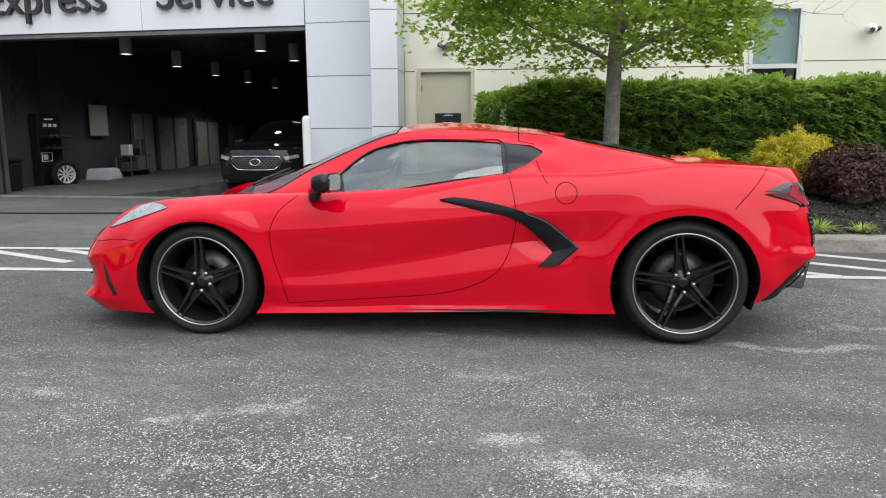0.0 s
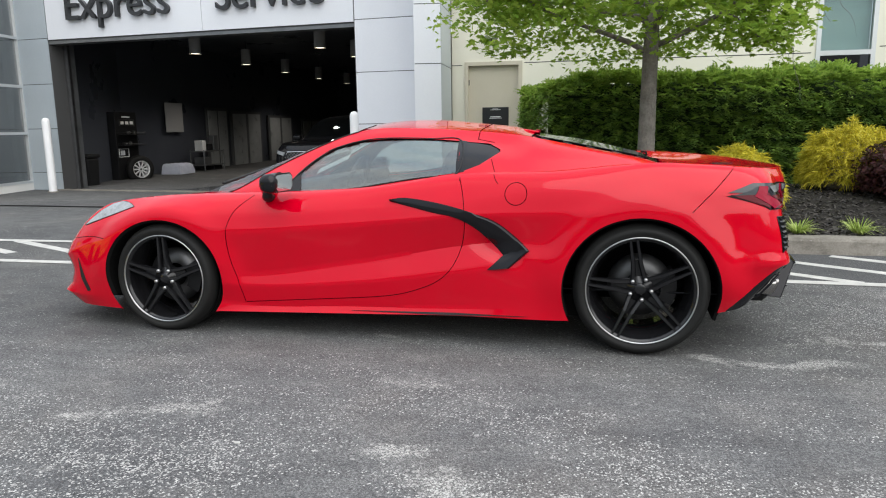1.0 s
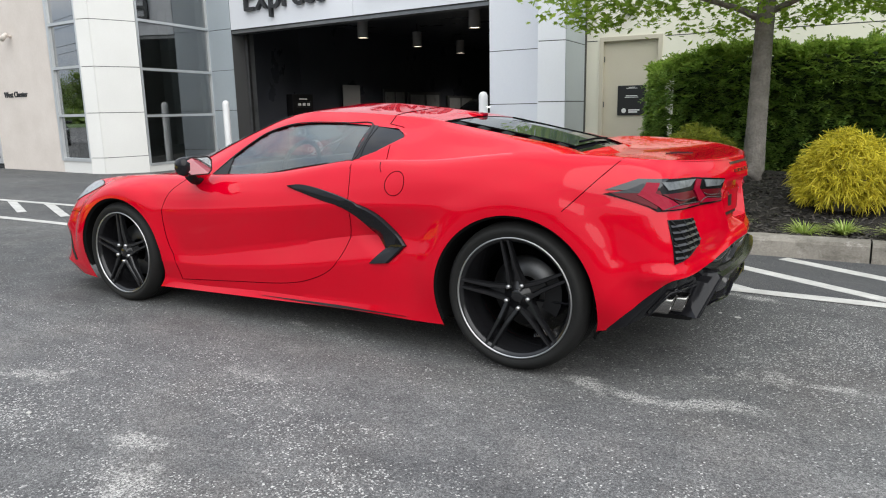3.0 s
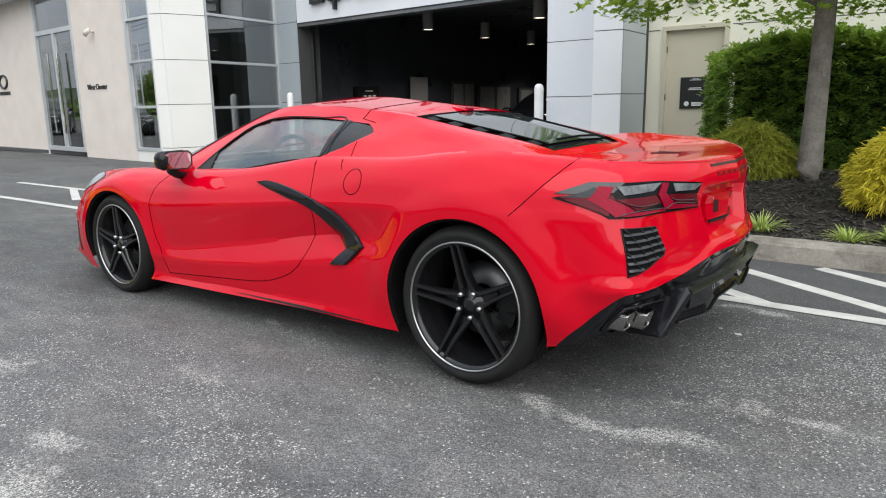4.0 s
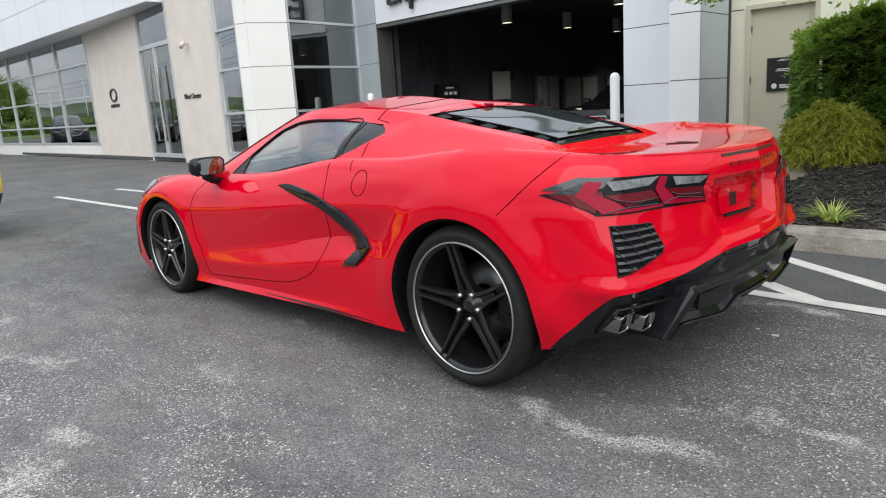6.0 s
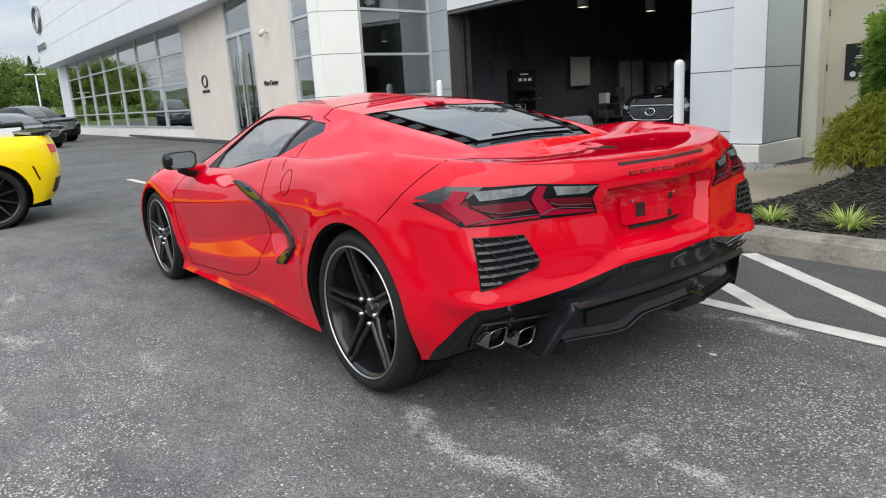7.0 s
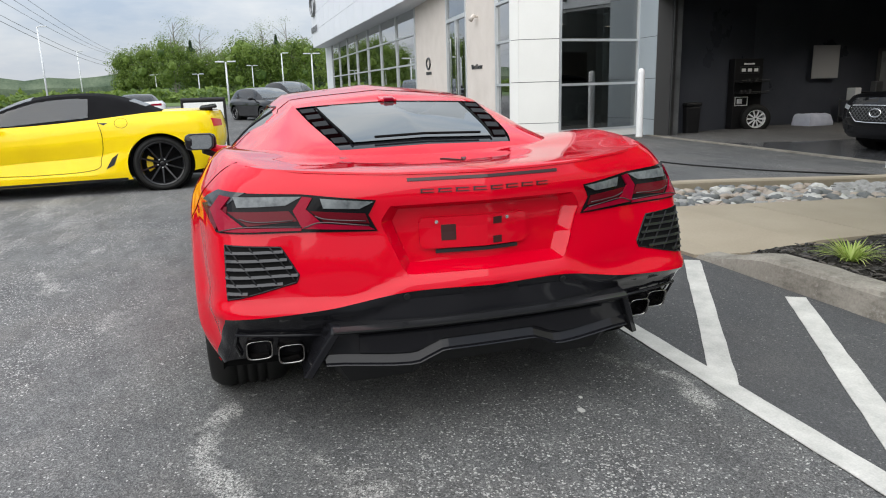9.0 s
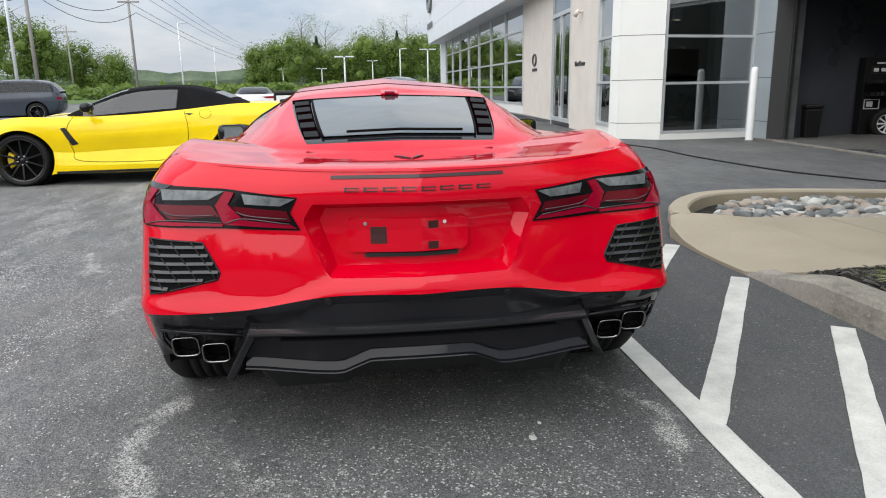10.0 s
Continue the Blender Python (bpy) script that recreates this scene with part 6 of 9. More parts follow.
def wheel_at(parent, m, R, width, rim, hub_in, twist=0.0, spokes=5, caliper=SATIN, lip=MACHINED, disc=.165, twin=True, flip=False):
    """A wheel under its car: tyre, rim, spokes, hub, nuts, disc and caliper. Its axle is y and its face looks to -y."""
    yo = -width / 2
    bm = bmesh.new()
    w = width / 2
    prof = [(rim - .006, -w + .012), (rim + .006, -w + .004), (rim + .02, -w - .001), ((rim + R) / 2, -w - .006), (R - .022, -w + .006), (R - .006, -w + .028), (R, -w + .055)]
    for k in range(1, 5):
        yy = -w + .055 + (2 * w - .11) * k / 5
        prof += [(R, yy - .005), (R - .007, yy - .004), (R - .007, yy + .004), (R, yy + .005)]
    prof += [(R, w - .055), (R - .006, w - .028), (R - .022, w - .006), (rim + .01, w), (rim - .006, w - .01)]
    add_lathe(bm, prof, 64)
    bmesh.ops.recalc_face_normals(bm, faces=bm.faces[:])
    bmesh.ops.transform(bm, matrix=m, verts=bm.verts[:])
    wh = part("wheel", bm, RUBBER, parent, "black alloy wheel with a low-profile tyre", smooth=True)

    def sub(name, b, mat, smooth=False):
        bmesh.ops.recalc_face_normals(b, faces=b.faces[:])
        bmesh.ops.transform(b, matrix=m, verts=b.verts[:])
        part(name, b, mat, wh, smooth=smooth)

    b = bmesh.new()
    add_lathe(b, [(rim - .004, yo + .010), (rim - .016, yo + .014), (rim - .022, yo + .03), (rim - .03, yo + .07), (rim - .05, yo + .12), (rim - .055, w - .03), (rim - .01, w - .015)], 64)
    sub("rim_barrel", b, RIMBLACK, True)
    b = bmesh.new()
    add_lathe(b, [(rim + .003, yo + .006), (rim + .002, yo + .001), (rim - .003, yo + .001), (rim - .005, yo + .006)], 72)
    sub("rim_lip", b, lip, True)
    hy = yo + hub_in
    for k in range(spokes):
        b = bmesh.new()
        a0 = math.radians(90 + twist) + 2 * math.pi * k / spokes
        ri = rim - .008
        if twin:
            for sd in (-1, 1):
                def at(r_, w_, y_):
                    return (math.cos(a0) * r_ - math.sin(a0) * w_ * sd, y_, math.sin(a0) * r_ + math.cos(a0) * w_ * sd)
                p0, p1 = at(.050, .030, hy + .002), at(ri * .50, .0195, hy - (hy - yo) * .40)
                p2 = at(ri * .995, .0165, yo + .006)
                bar(b, p0, p1, .024, .022, .042, .034)
                bar(b, p1, p2, .022, .0145, .034, .024)
            bar(b, (math.cos(a0) * .05, hy + .020, math.sin(a0) * .05), (math.cos(a0) * ri * .55, hy + .02, math.sin(a0) * ri * .55), .045, .020, .02, .015)
        else:
            pa = (math.cos(a0) * .04, hy + .004, math.sin(a0) * .04)
            pb = (math.cos(a0) * ri, yo + .01, math.sin(a0) * ri)
            bar(b, pa, pb, .032, .022, .03, .02)
        sub("spoke", b, RIMBLACK)
    b = bmesh.new()
    add_lathe(b, [(.0005, hy + .002), (.024, hy + .002), (.030, hy + .006), (.032, hy + .013), (.066, hy + .014), (.072, hy + .03), (.074, hy + .06)], 40)
    sub("hub", b, RIMBLACK, True)
    for k in range(5):
        a = math.radians(90 + twist + 36) + 2 * math.pi * k / 5
        b = bmesh.new()
        add_cyl(b, (math.cos(a) * .056, hy - .010, math.sin(a) * .056), (math.cos(a) * .056, hy + .02, math.sin(a) * .056), .0095, .0115, 8)
        sub("wheel_nut", b, MACHINED, True)
    b = bmesh.new()
    add_lathe(b, [(.07, .012), (disc, .012), (disc, .036), (.07, .036)], 48)
    sub("brake_disc", b, STEEL, True)
    b = bmesh.new()
    t = np.linspace(math.radians(-32), math.radians(32), 9) + (math.pi if flip and m.to_euler().z < 1 else 0)
    for yy0, yy1, r0, r1 in ((-.06 if flip else -.03, .075, disc - .055, disc + .022),):
        rings = [[b.verts.new((math.cos(a) * r, y, math.sin(a) * r)) for r, y in ((r0, yy0), (r1, yy0 + .01), (r1, yy1), (r0, yy1))] for a in t]
        for q0, q1 in zip(rings, rings[1:]):
            for j in range(4):
                b.faces.new((q0[j], q0[(j + 1) % 4], q1[(j + 1) % 4], q1[j]))
        b.faces.new(rings[0])
        b.faces.new(list(reversed(rings[-1])))
    sub("brake_caliper", b, caliper)
    return wh


for sg in (-1, 1):
    turn = pose(0, 0, 0, 0, 0, 0 if sg < 0 else 180)
    wheel_at(coupe, pose(-1.361, sg * .825, .317) @ turn, .327, .245, .259, .012, 1)
    wheel_at(coupe, pose(1.361, sg * .795, .3435) @ turn, .3435, .30, .276, .050, 9)


# ---------------------------------------------------------------- kerb, path, beds, markings
def flat_strip(name, a, b, w, parent=None, ends=(0, 0), lift=.004):
    """A painted line on the asphalt from a to b, 4 mm thick; ends skew its ends along x."""
    a, b = Vector(a), Vector(b)
    d = (b - a).normalized()
    n_ = Vector((-d.y, d.x)) * (w / 2)
    L_ = (b - a).length
    k = max(2, int(L_ / 0.12))
    rng = random.Random(int(a.x * 97 + b.y * 31))
    v, f = [], []
    for i in range(k + 1):
        p = a + d * (L_ * i / k)
        j0, j1 = 1 + rng.uniform(-.06, .06), 1 + rng.uniform(-.06, .06)
        for q in (p + n_ * j0, p - n_ * j1):
            v.append((q.x, q.y, ground_z(q.x, q.y) + lift))
    m_ = len(v)
    v += [(x, y, z - .003) for x, y, z in v]
    for i in range(k):
        f.append((2 * i, 2 * i + 1, 2 * i + 3, 2 * i + 2))
        f.append((2 * i, 2 * i + 2, m_ + 2 * i + 2, m_ + 2 * i))
        f.append((2 * i + 1, m_ + 2 * i + 1, m_ + 2 * i + 3, 2 * i + 3))
    return from_lists(name, v, f, LINEPAINT, parent)


marking = thing("road_marking", "worn white hatched no-parking markings on asphalt", "road marking", kind="structure")
flat_strip("line", (-2.6, 1.12), (14, .70), .105, marking, lift=.007)
flat_strip("line", (-9.5, .78), (-2.7, .84), .105, marking, lift=.007)
flat_strip("line", (-9.5, 1.78), (-2.6, 1.93), .10, marking, lift=.007)
for k in range(-9, 10):
    x0 = .42 + .915 * k
    flat_strip("line", (x0, 2.13 if x0 > -2.2 else 1.85), (x0 + 1.72 - (.095 + .07 * (x0 < -2.2)) * 1.55 + .15 * (x0 > -2.2), 1.115 + .07 * (x0 < -2.2) - .097 * (x0 > -2.2)), .105, marking)

kerb = thing("kerb", "weathered concrete kerb round the planted bed", "kerb", kind="structure")


def kerb_block(x0, x1):
    rng = random.Random(int(x0 * 100))
    v, f = [], []
    n_ = max(2, int((x1 - x0) / .12))
    for i in range(n_ + 1):
        x = x0 + (x1 - x0) * i / n_
        end = smooth01(.40, 1.05, x)
        h_ = .026 + .119 * end
        for y, z in ((2.195, -.05), (2.20, .0), (2.225, h_ * .8), (2.245, h_ - .008), (2.27, h_), (2.385, h_ + .004), (2.40, h_ - .01), (2.40, -.05)):
            v.append((x, y + rng.uniform(-.004, .004), z + (rng.uniform(-.003, .003) if z > 0 else 0)))
    for i in range(n_):
        for j in range(7):
            a = i * 8 + j
            f.append((a, a + 1, a + 9, a + 8))
    f.append(tuple(range(8)))
    f.append(tuple(reversed(range(n_ * 8, n_ * 8 + 8))))
    from_lists("kerb_block", v, f, CONCRETE, kerb)


for x0, x1 in ((.37, 2.815), (2.828, 5.85), (5.865, 8.9), (8.915, 11.95), (11.965, 15.0)):
    kerb_block(x0, x1)

# concrete path to the side door, in slabs
path = thing("pavement", "sand-coloured concrete path leading to the service door", "path", kind="structure")
NOSE = [(.36, 2.19), (.10, 2.18), (-.07, 2.18), (-.45, 2.19), (-.75, 2.23), (-1.02, 2.35), (-1.14, 2.52), (-1.05, 2.68), (-.90, 2.95)]
rim_ = NOSE + [(-.80, 3.5), (-.76, 9.0), (.64, 9.0), (.62, 3.0), (.56, 2.6), (.42, 2.33)]


def path_rise(x, y):
    """The path starts level with the asphalt and climbs to the kerb's height."""
    return .022 + .096 * max(smooth01(2.25, 3.2, y), smooth01(.2, 1.05, -x))


cuts = [1.9, 3.55, 5.1, 6.6, 8.0, 9.05]
for y0, y1 in zip(cuts, cuts[1:]):
    bm = bmesh.new()
    f_ = bm.faces.new([bm.verts.new((x, y, 0)) for x, y in rim_])
    for co, no in (((0, y0 + .004, 0), (0, -1, 0)), ((0, y1 - .004, 0), (0, 1, 0))):
        bmesh.ops.bisect_plane(bm, geom=bm.verts[:] + bm.edges[:] + bm.faces[:], plane_co=co, plane_no=no, clear_outer=True)
    for co, no in (((0, 2.4, 0), (0, 1, 0)), ((0, 2.65, 0), (0, 1, 0)), ((0, 2.95, 0), (0, 1, 0)), ((-.2, 0, 0), (1, 0, 0)), ((-.6, 0, 0), (1, 0, 0)), ((.2, 0, 0), (1, 0, 0))):
        bmesh.ops.bisect_plane(bm, geom=bm.verts[:] + bm.edges[:] + bm.faces[:], plane_co=co, plane_no=no)
    r_ = bmesh.ops.extrude_face_region(bm, geom=bm.faces[:])
    up_ = {v for v in r_["geom"] if isinstance(v, bmesh.types.BMVert)}
    for v in bm.verts:
        v.co.z = ground_z(v.co.x, v.co.y) + (path_rise(v.co.x, v.co.y) if v in up_ else -.06)
    bmesh.ops.recalc_face_normals(bm, faces=bm.faces[:])
    part("paving_slab", bm, PAVING, path)

# rim of the stone bed
BEDRIM = [(-1.12, 2.50), (-1.50, 2.66), (-1.92, 2.98), (-2.22, 3.40), (-2.36, 4.1), (-2.38, 5.2), (-2.34, 6.4), (-2.30, 7.6)]
bm = bmesh.new()
rings = []
for k in range(0, 7 * 6 + 1):
    p = crom(BEDRIM, k / 6)
    q = crom(BEDRIM, min(7, k / 6 + .05)) - crom(BEDRIM, max(0, k / 6 - .05))
    n_ = Vector((-q[1], q[0])).normalized()
    g_ = ground_z(*p)
    rings.append([bm.verts.new((p[0] + n_.x * o, p[1] + n_.y * o, g_ + z)) for o, z in ((-.09, -.05), (-.085, .10), (-.07, .118), (.07, .118), (.085, .10), (.09, -.05))])
for a, b in zip(rings, rings[1:]):
    for j in range(5):
        bm.faces.new((a[j], a[j + 1], b[j + 1], b[j]))
bm.faces.new(rings[0])
bm.faces.new(list(reversed(rings[-1])))
bmesh.ops.recalc_face_normals(bm, faces=bm.faces[:])
tagged(part("kerb_stone_bed", bm, PAVING), "sand-coloured concrete rim of the cobble bed", "kerb", kind="structure")

# river stones
bed = thing("stone_bed", "bed of rounded grey river stones beside the path", "stones", (-1.5, 5, -.05))
STONEMAT = []
for nm, c1, c2 in (("river_stone_grey", (.17, .168, .162), (.30, .295, .28)), ("river_stone_pale", (.32, .315, .295), (.50, .49, .46)), ("river_stone_dark", (.07, .075, .078), (.16, .165, .16)), ("river_stone_tan", (.22, .18, .145), (.36, .31, .26))):
    STONEMAT.append(varied(nm, c1, c2, .7, 8, 60, .2, world_space=True))
smesh = []
rng = random.Random(5)
for k in range(8):
    bm = bmesh.new()
    bmesh.ops.create_icosphere(bm, subdivisions=2, radius=1)
    for v in bm.verts:
        v.co *= 1 + .62 * noise.noise(v.co * 1.3 + Vector((k * 7.3, 0, 0)))
        v.co.z *= .62
        v.co.x *= 1.25
    me = bpy.data.meshes.new("stone")
    bm.to_mesh(me)
    bm.free()
    me.materials.append(STONEMAT[k % 4])
    me.polygons.foreach_set("use_smooth", [True] * len(me.polygons))
    smesh.append(me)
spots = []
for i in range(9000):
    y, x = 2.62 + 5.0 * rng.random() ** 1.15, rng.uniform(-2.3, -.78)
    left = min((abs(BEDRIM[j][1] - y), BEDRIM[j][0]) for j in range(len(BEDRIM)))[1] + .16
    if y < 3.5:
        left = -1.05 - (y - 2.55) * 1.15 + .1
    if x < left or x > (-.93 if y > 3.2 else -1.0) or any((x - a) ** 2 + (y - b) ** 2 < .0070 for a, b in spots[-700:]):
        continue
    spots.append((x, y))
spots.sort(key=lambda p: p[1])
rest_v, rest_f = [], []
for i, (x, y) in enumerate(spots):
    s_ = rng.uniform(.040, .078)
    m_ = pose(x, y, ground_z(x, y) + .005 + rng.uniform(0, .04), rng.uniform(-22, 22), rng.uniform(-22, 22), rng.uniform(0, 360)) @ Matrix.Scale(s_, 4)
    me = smesh[rng.randrange(8)]
    if i < 296:
        ob = new("stone", me)
        ob.matrix_world = m_
        ob.parent = bed
        ob.matrix_parent_inverse = bed.matrix_world.inverted()
    else:
        o_ = len(rest_v)
        rest_v += [m_ @ v.co for v in me.vertices]
        rest_f += [tuple(o_ + k for k in p.vertices) for p in me.polygons]
if rest_v:
    ob = from_lists("stone_fill", rest_v, rest_f, STONEMAT[0], bed)
    ob.matrix_parent_inverse = bed.matrix_world.inverted()
    tagged(ob, kind="stuff")
bm = bmesh.new()
f_ = bm.faces.new([bm.verts.new((x, y, ground_z(x, y) + .006)) for x, y in ((-1.0, 2.6), (-.8, 3.0), (-.74, 7.6), (-2.3, 7.6), (-2.3, 3.5), (-1.6, 2.8))])
bmesh.ops.recalc_face_normals(bm, faces=[f_])
part("bed_gravel", bm, MULCH, bed).matrix_parent_inverse = bed.matrix_world.inverted()


def mulch_z(x, y):
    rise = .22 * smooth01(2.5, 4.4, y) * (1 - .55 * smooth01(5.2, 7.5, y))
    side = smooth01(.6, 1.4, x)
    return .09 + .04 * side + rise * side + .028 * noise.noise(Vector((x * 2.1, y * 2.1, 0))) + .014 * noise.noise(Vector((x * 9, y * 9, 3)))


mx_, my_ = list(np.arange(.655, 5.6, .05)) + list(np.arange(5.6, 15.1, .4)), list(np.arange(2.395, 5.2, .05)) + list(np.arange(5.2, 9.01, .3))
mv_ = [(x, y, mulch_z(x, y)) for y in my_ for x in mx_]
mf_ = [(j * len(mx_) + i, j * len(mx_) + i + 1, (j + 1) * len(mx_) + i + 1, (j + 1) * len(mx_) + i) for j in range(len(my_) - 1) for i in range(len(mx_) - 1)]
tagged(from_lists("mulch_bed", mv_, mf_, MULCH, smooth=True), "raised planting bed covered in dark mulch", "planting bed", kind="structure")
# loose chips of bark on it
rng = random.Random(11)
cv_, cf_ = [], []
for i in range(5200):
    x, y = rng.uniform(.68, 5.2), 2.40 + 3.2 * rng.random() ** 1.4
    z = mulch_z(x, y)
    a, l_, w_ = rng.uniform(0, math.pi), rng.uniform(.012, .035), rng.uniform(.005, .011)
    t_ = Matrix.Translation((x, y, z + .004)) @ Euler((rng.uniform(-.5, .5), rng.uniform(-.5, .5), a)).to_matrix().to_4x4()
    o = len(cv_)
    for sx in (-1, 1):
        for sy in (-1, 1):
            cv_.append(tuple(t_ @ Vector((sx * l_, sy * w_, .004))))
    cv_.append(tuple(t_ @ Vector((0, 0, .012))))
    cf_ += [(o, o + 1, o + 4), (o + 1, o + 3, o + 4), (o + 3, o + 2, o + 4), (o + 2, o, o + 4)]
tagged(from_lists("mulch_chips", cv_, cf_, make_lettered_leaf("bark_chip", (.008, .007, .006), (.06, .052, .045), 0.0)), "dark shredded bark chips", "mulch", kind="stuff")


# ---------------------------------------------------------------- bollards, signs, letters
BOLLARD = varied("white_bollard_sleeve", (.72, .73, .74), (.80, .80, .80), .45, 3, 60, .03)
for x, y in ((-3.47, 8.43), (-10.89, 8.94)):
    g_ = ground_z(x, y)
    ob = thing("bollard", "white sleeved steel bollard beside the service opening", "bollard", (x, y, g_), "bollards at the opening")
    bm = bmesh.new()
    add_lathe(bm, [(.085, 0), (.085, 1.56), (.08, 1.60), (.06, 1.635), (.03, 1.652), (.0005, 1.656)], 24, pose(0, 0, 0, 90, 0, 0))
    bmesh.ops.recalc_face_normals(bm, faces=bm.faces[:])
    part("sleeve", bm, BOLLARD, ob, smooth=True)
    bm = bmesh.new()
    add_cyl(bm, (0, 0, 0), (0, 0, .02), .11, seg=20)
    part("base_ring", bm, CONCRETE, ob)

LETTER = plain("dark_sign_letters", (.035, .037, .04), .35, 0.2)


def facade_matrix(p, d, z, out):
    """A pose whose x runs along the facade as read from the car park, and whose -y looks out."""
    n_ = away(d)
    r_ = -d
    return Matrix(((r_.x, n_.x, 0, p.x - n_.x * out), (r_.y, n_.y, 0, p.y - n_.y * out), (0, 0, 1, z), (0, 0, 0, 1)))


sign_words = thing("wall_sign", "dark raised letters over the service opening", "sign")
text_mesh("letters", "Express", 2.66, LETTER, sign_words, facade_matrix(SU(6.82), SDIR, 3.60, .03), .09)
text_mesh("letters", "Service", 2.42, LETTER, sign_words, facade_matrix(SU(3.02), SDIR, 3.60, .03), .09)
town = thing("wall_lettering", "small dark letters on the limestone front", "sign")
text_mesh("letters", "West Chester", 1.155, LETTER, town, facade_matrix(CU(3.42), SHOW, 1.66, .002), .02)
# round maker's mark with a bar below, as plain shapes
mark = thing("wall_emblem", "dark oval emblem with a bar beneath on limestone", "sign")
mm = facade_matrix(CU(9.55), SHOW, 2.06, .002)
bm = bmesh.new()
tube(bm, [mm @ Vector((.33 * math.cos(t), -.02, .20 * math.sin(t))) for t in np.linspace(0, 2 * math.pi, 33)[:-1]], .035, 8, True)
part("ring", bm, LETTER, mark, smooth=True)
for k in range(8):
    bm = bmesh.new()
    add_box(bm, mm @ Vector((-.42 + .12 * k, -.01, -.36)), (.035 if k % 2 else .075, .02, .11))
    part("bar", bm, LETTER, mark)
mark2 = thing("fascia_emblem", "large silver oval emblem on the white fascia", "sign")
fm = facade_matrix(LU(25.6), LONG, 7.35, FOUT + .03)
bm = bmesh.new()
tube(bm, [fm @ Vector((1.2 * math.cos(t), -.05, .78 * math.sin(t))) for t in np.linspace(0, 2 * math.pi, 41)[:-1]], .10, 8, True)
part("ring", bm, MATS["dull_steel"], mark2, smooth=True)
for k in range(8):
    bm = bmesh.new()
    add_box(bm, fm @ Vector((-1.5 + .42 * k, -.03, -1.75)), (.12 if k % 2 else .27, .05, .42))
    part("bar", bm, MATS["dull_steel"], mark2)

# notice on the door
notice = thing("door_notice", "black notice board with white writing on the door", "sign")
SIGNBLACK = plain("black_notice", (.012, .013, .015), .3)
SIGNWHITE = plain("white_print", (.72, .72, .72), .5)
na = DU(.585)
bm = bmesh.new()
add_box(bm, (na.x + .255, na.y + .045, 1.265), (.51, .02, .525), None, .004)
part("board", bm, SIGNBLACK, notice)
for w_, z, h_, dx in ((.11, 1.495, .010, 0), (.20, 1.478, .008, 0), (.20, 1.345, .014, -.0), (.24, 1.320, .010, 0), (.20, 1.095, .024, .05), (.16, 1.060, .024, .03)):
    bm = bmesh.new()
    add_box(bm, (na.x + .255 + dx, na.y + .034, z), (w_, .003, h_))
    part("writing", bm, SIGNWHITE, notice)
bm = bmesh.new()
add_cyl(bm, (na.x + .12, na.y + .036, 1.085), (na.x + .12, na.y + .031, 1.085), .042, seg=20)
part("round_mark", bm, SIGNWHITE, notice)

# cameras and lamps on the wall
for a, z in ((8.45, 2.94),):
    p_ = DU(a)
    ob = thing("security_camera", "white dome security camera on the stucco wall", "camera")
    bm = bmesh.new()
    add_lathe(bm, [(.001, -.10), (.05, -.095), (.085, -.06), (.095, -.01), (.095, .05), (.06, .08), (.001, .085)], 24, pose(p_.x, p_.y - .16, z))
    part("dome", bm, BOLLARD, ob, smooth=True)
    bm = bmesh.new()
    add_cyl(bm, (p_.x - .02, p_.y - .255, z - .03), (p_.x - .02, p_.y - .27, z - .03), .045, seg=16)
    part("lens", bm, SIGNBLACK, ob)
    bm = bmesh.new()
    add_cyl(bm, (p_.x + .18, p_.y, z + .02), (p_.x + .18, p_.y - .10, z + .02), .05, .035, 14)
    add_cyl(bm, (p_.x + .18, p_.y - .10, z + .02), (p_.x + .03, p_.y - .14, z + .02), .02, .02, 10)
    part("bracket", bm, STEEL, ob, smooth=True)
for a, z in ((.78, 2.79),):
    p_ = DU(a)
    ob = thing("floodlight", "small twin-head floodlight above the service door", "lamp")
    bm = bmesh.new()
    add_box(bm, (p_.x, p_.y - .015, z - .02), (.09, .03, .09), None, .006)
    part("plate", bm, STEEL, ob)
    for sg in (-1, 1):
        bm = bmesh.new()
        add_cyl(bm, (p_.x + sg * .03, p_.y - .04, z), (p_.x + sg * .085, p_.y - .14, z + .015), .028, .05, 14)
        part("head", bm, plain("grey_lamp_head", (.22, .22, .22), .5) if "grey_lamp_head" not in MATS else MATS["grey_lamp_head"], ob, smooth=True)
p_ = CU(2.75)
ob = thing("wall_spotlight", "small pale spotlight on the limestone front", "lamp")
bm = bmesh.new()
q_ = p_ - away(SHOW) * .12
add_cyl(bm, (p_.x, p_.y, 3.10), (q_.x, q_.y, 3.10), .03, .03, 10)
add_cyl(bm, (q_.x + .05, q_.y, 3.14), (q_.x - .1, q_.y - .06, 3.02), .05, .07, 14)
part("head", bm, STONECLAD, ob, smooth=True)

# free-standing service sign
SGN = thing("standing_sign", "white standing sign with a dark frame on asphalt", "sign", pose(-8.7, -1.15, 0, 0, 0, 0))
bm = bmesh.new()
add_box(bm, (0, 0, .56), (.05, .66, .98), None, .01)
part("panel", bm, BOLLARD, SGN)
bm = bmesh.new()
add_box(bm, (0, 0, 1.09), (.07, .74, .08), None, .03)
for sg in (-1, 1):
    add_box(bm, (0, sg * .35, .54), (.06, .045, 1.06), None, .01)
add_box(bm, (0, 0, .04), (.5, .78, .08), None, .02)
part("frame", bm, SATIN, SGN)
text_mesh("letters", "Service", .56, LETTER, SGN, Matrix(((0, -1, 0, .032), (1, 0, 0, -.28), (0, 0, 1, .60), (0, 0, 0, 1))), .004)

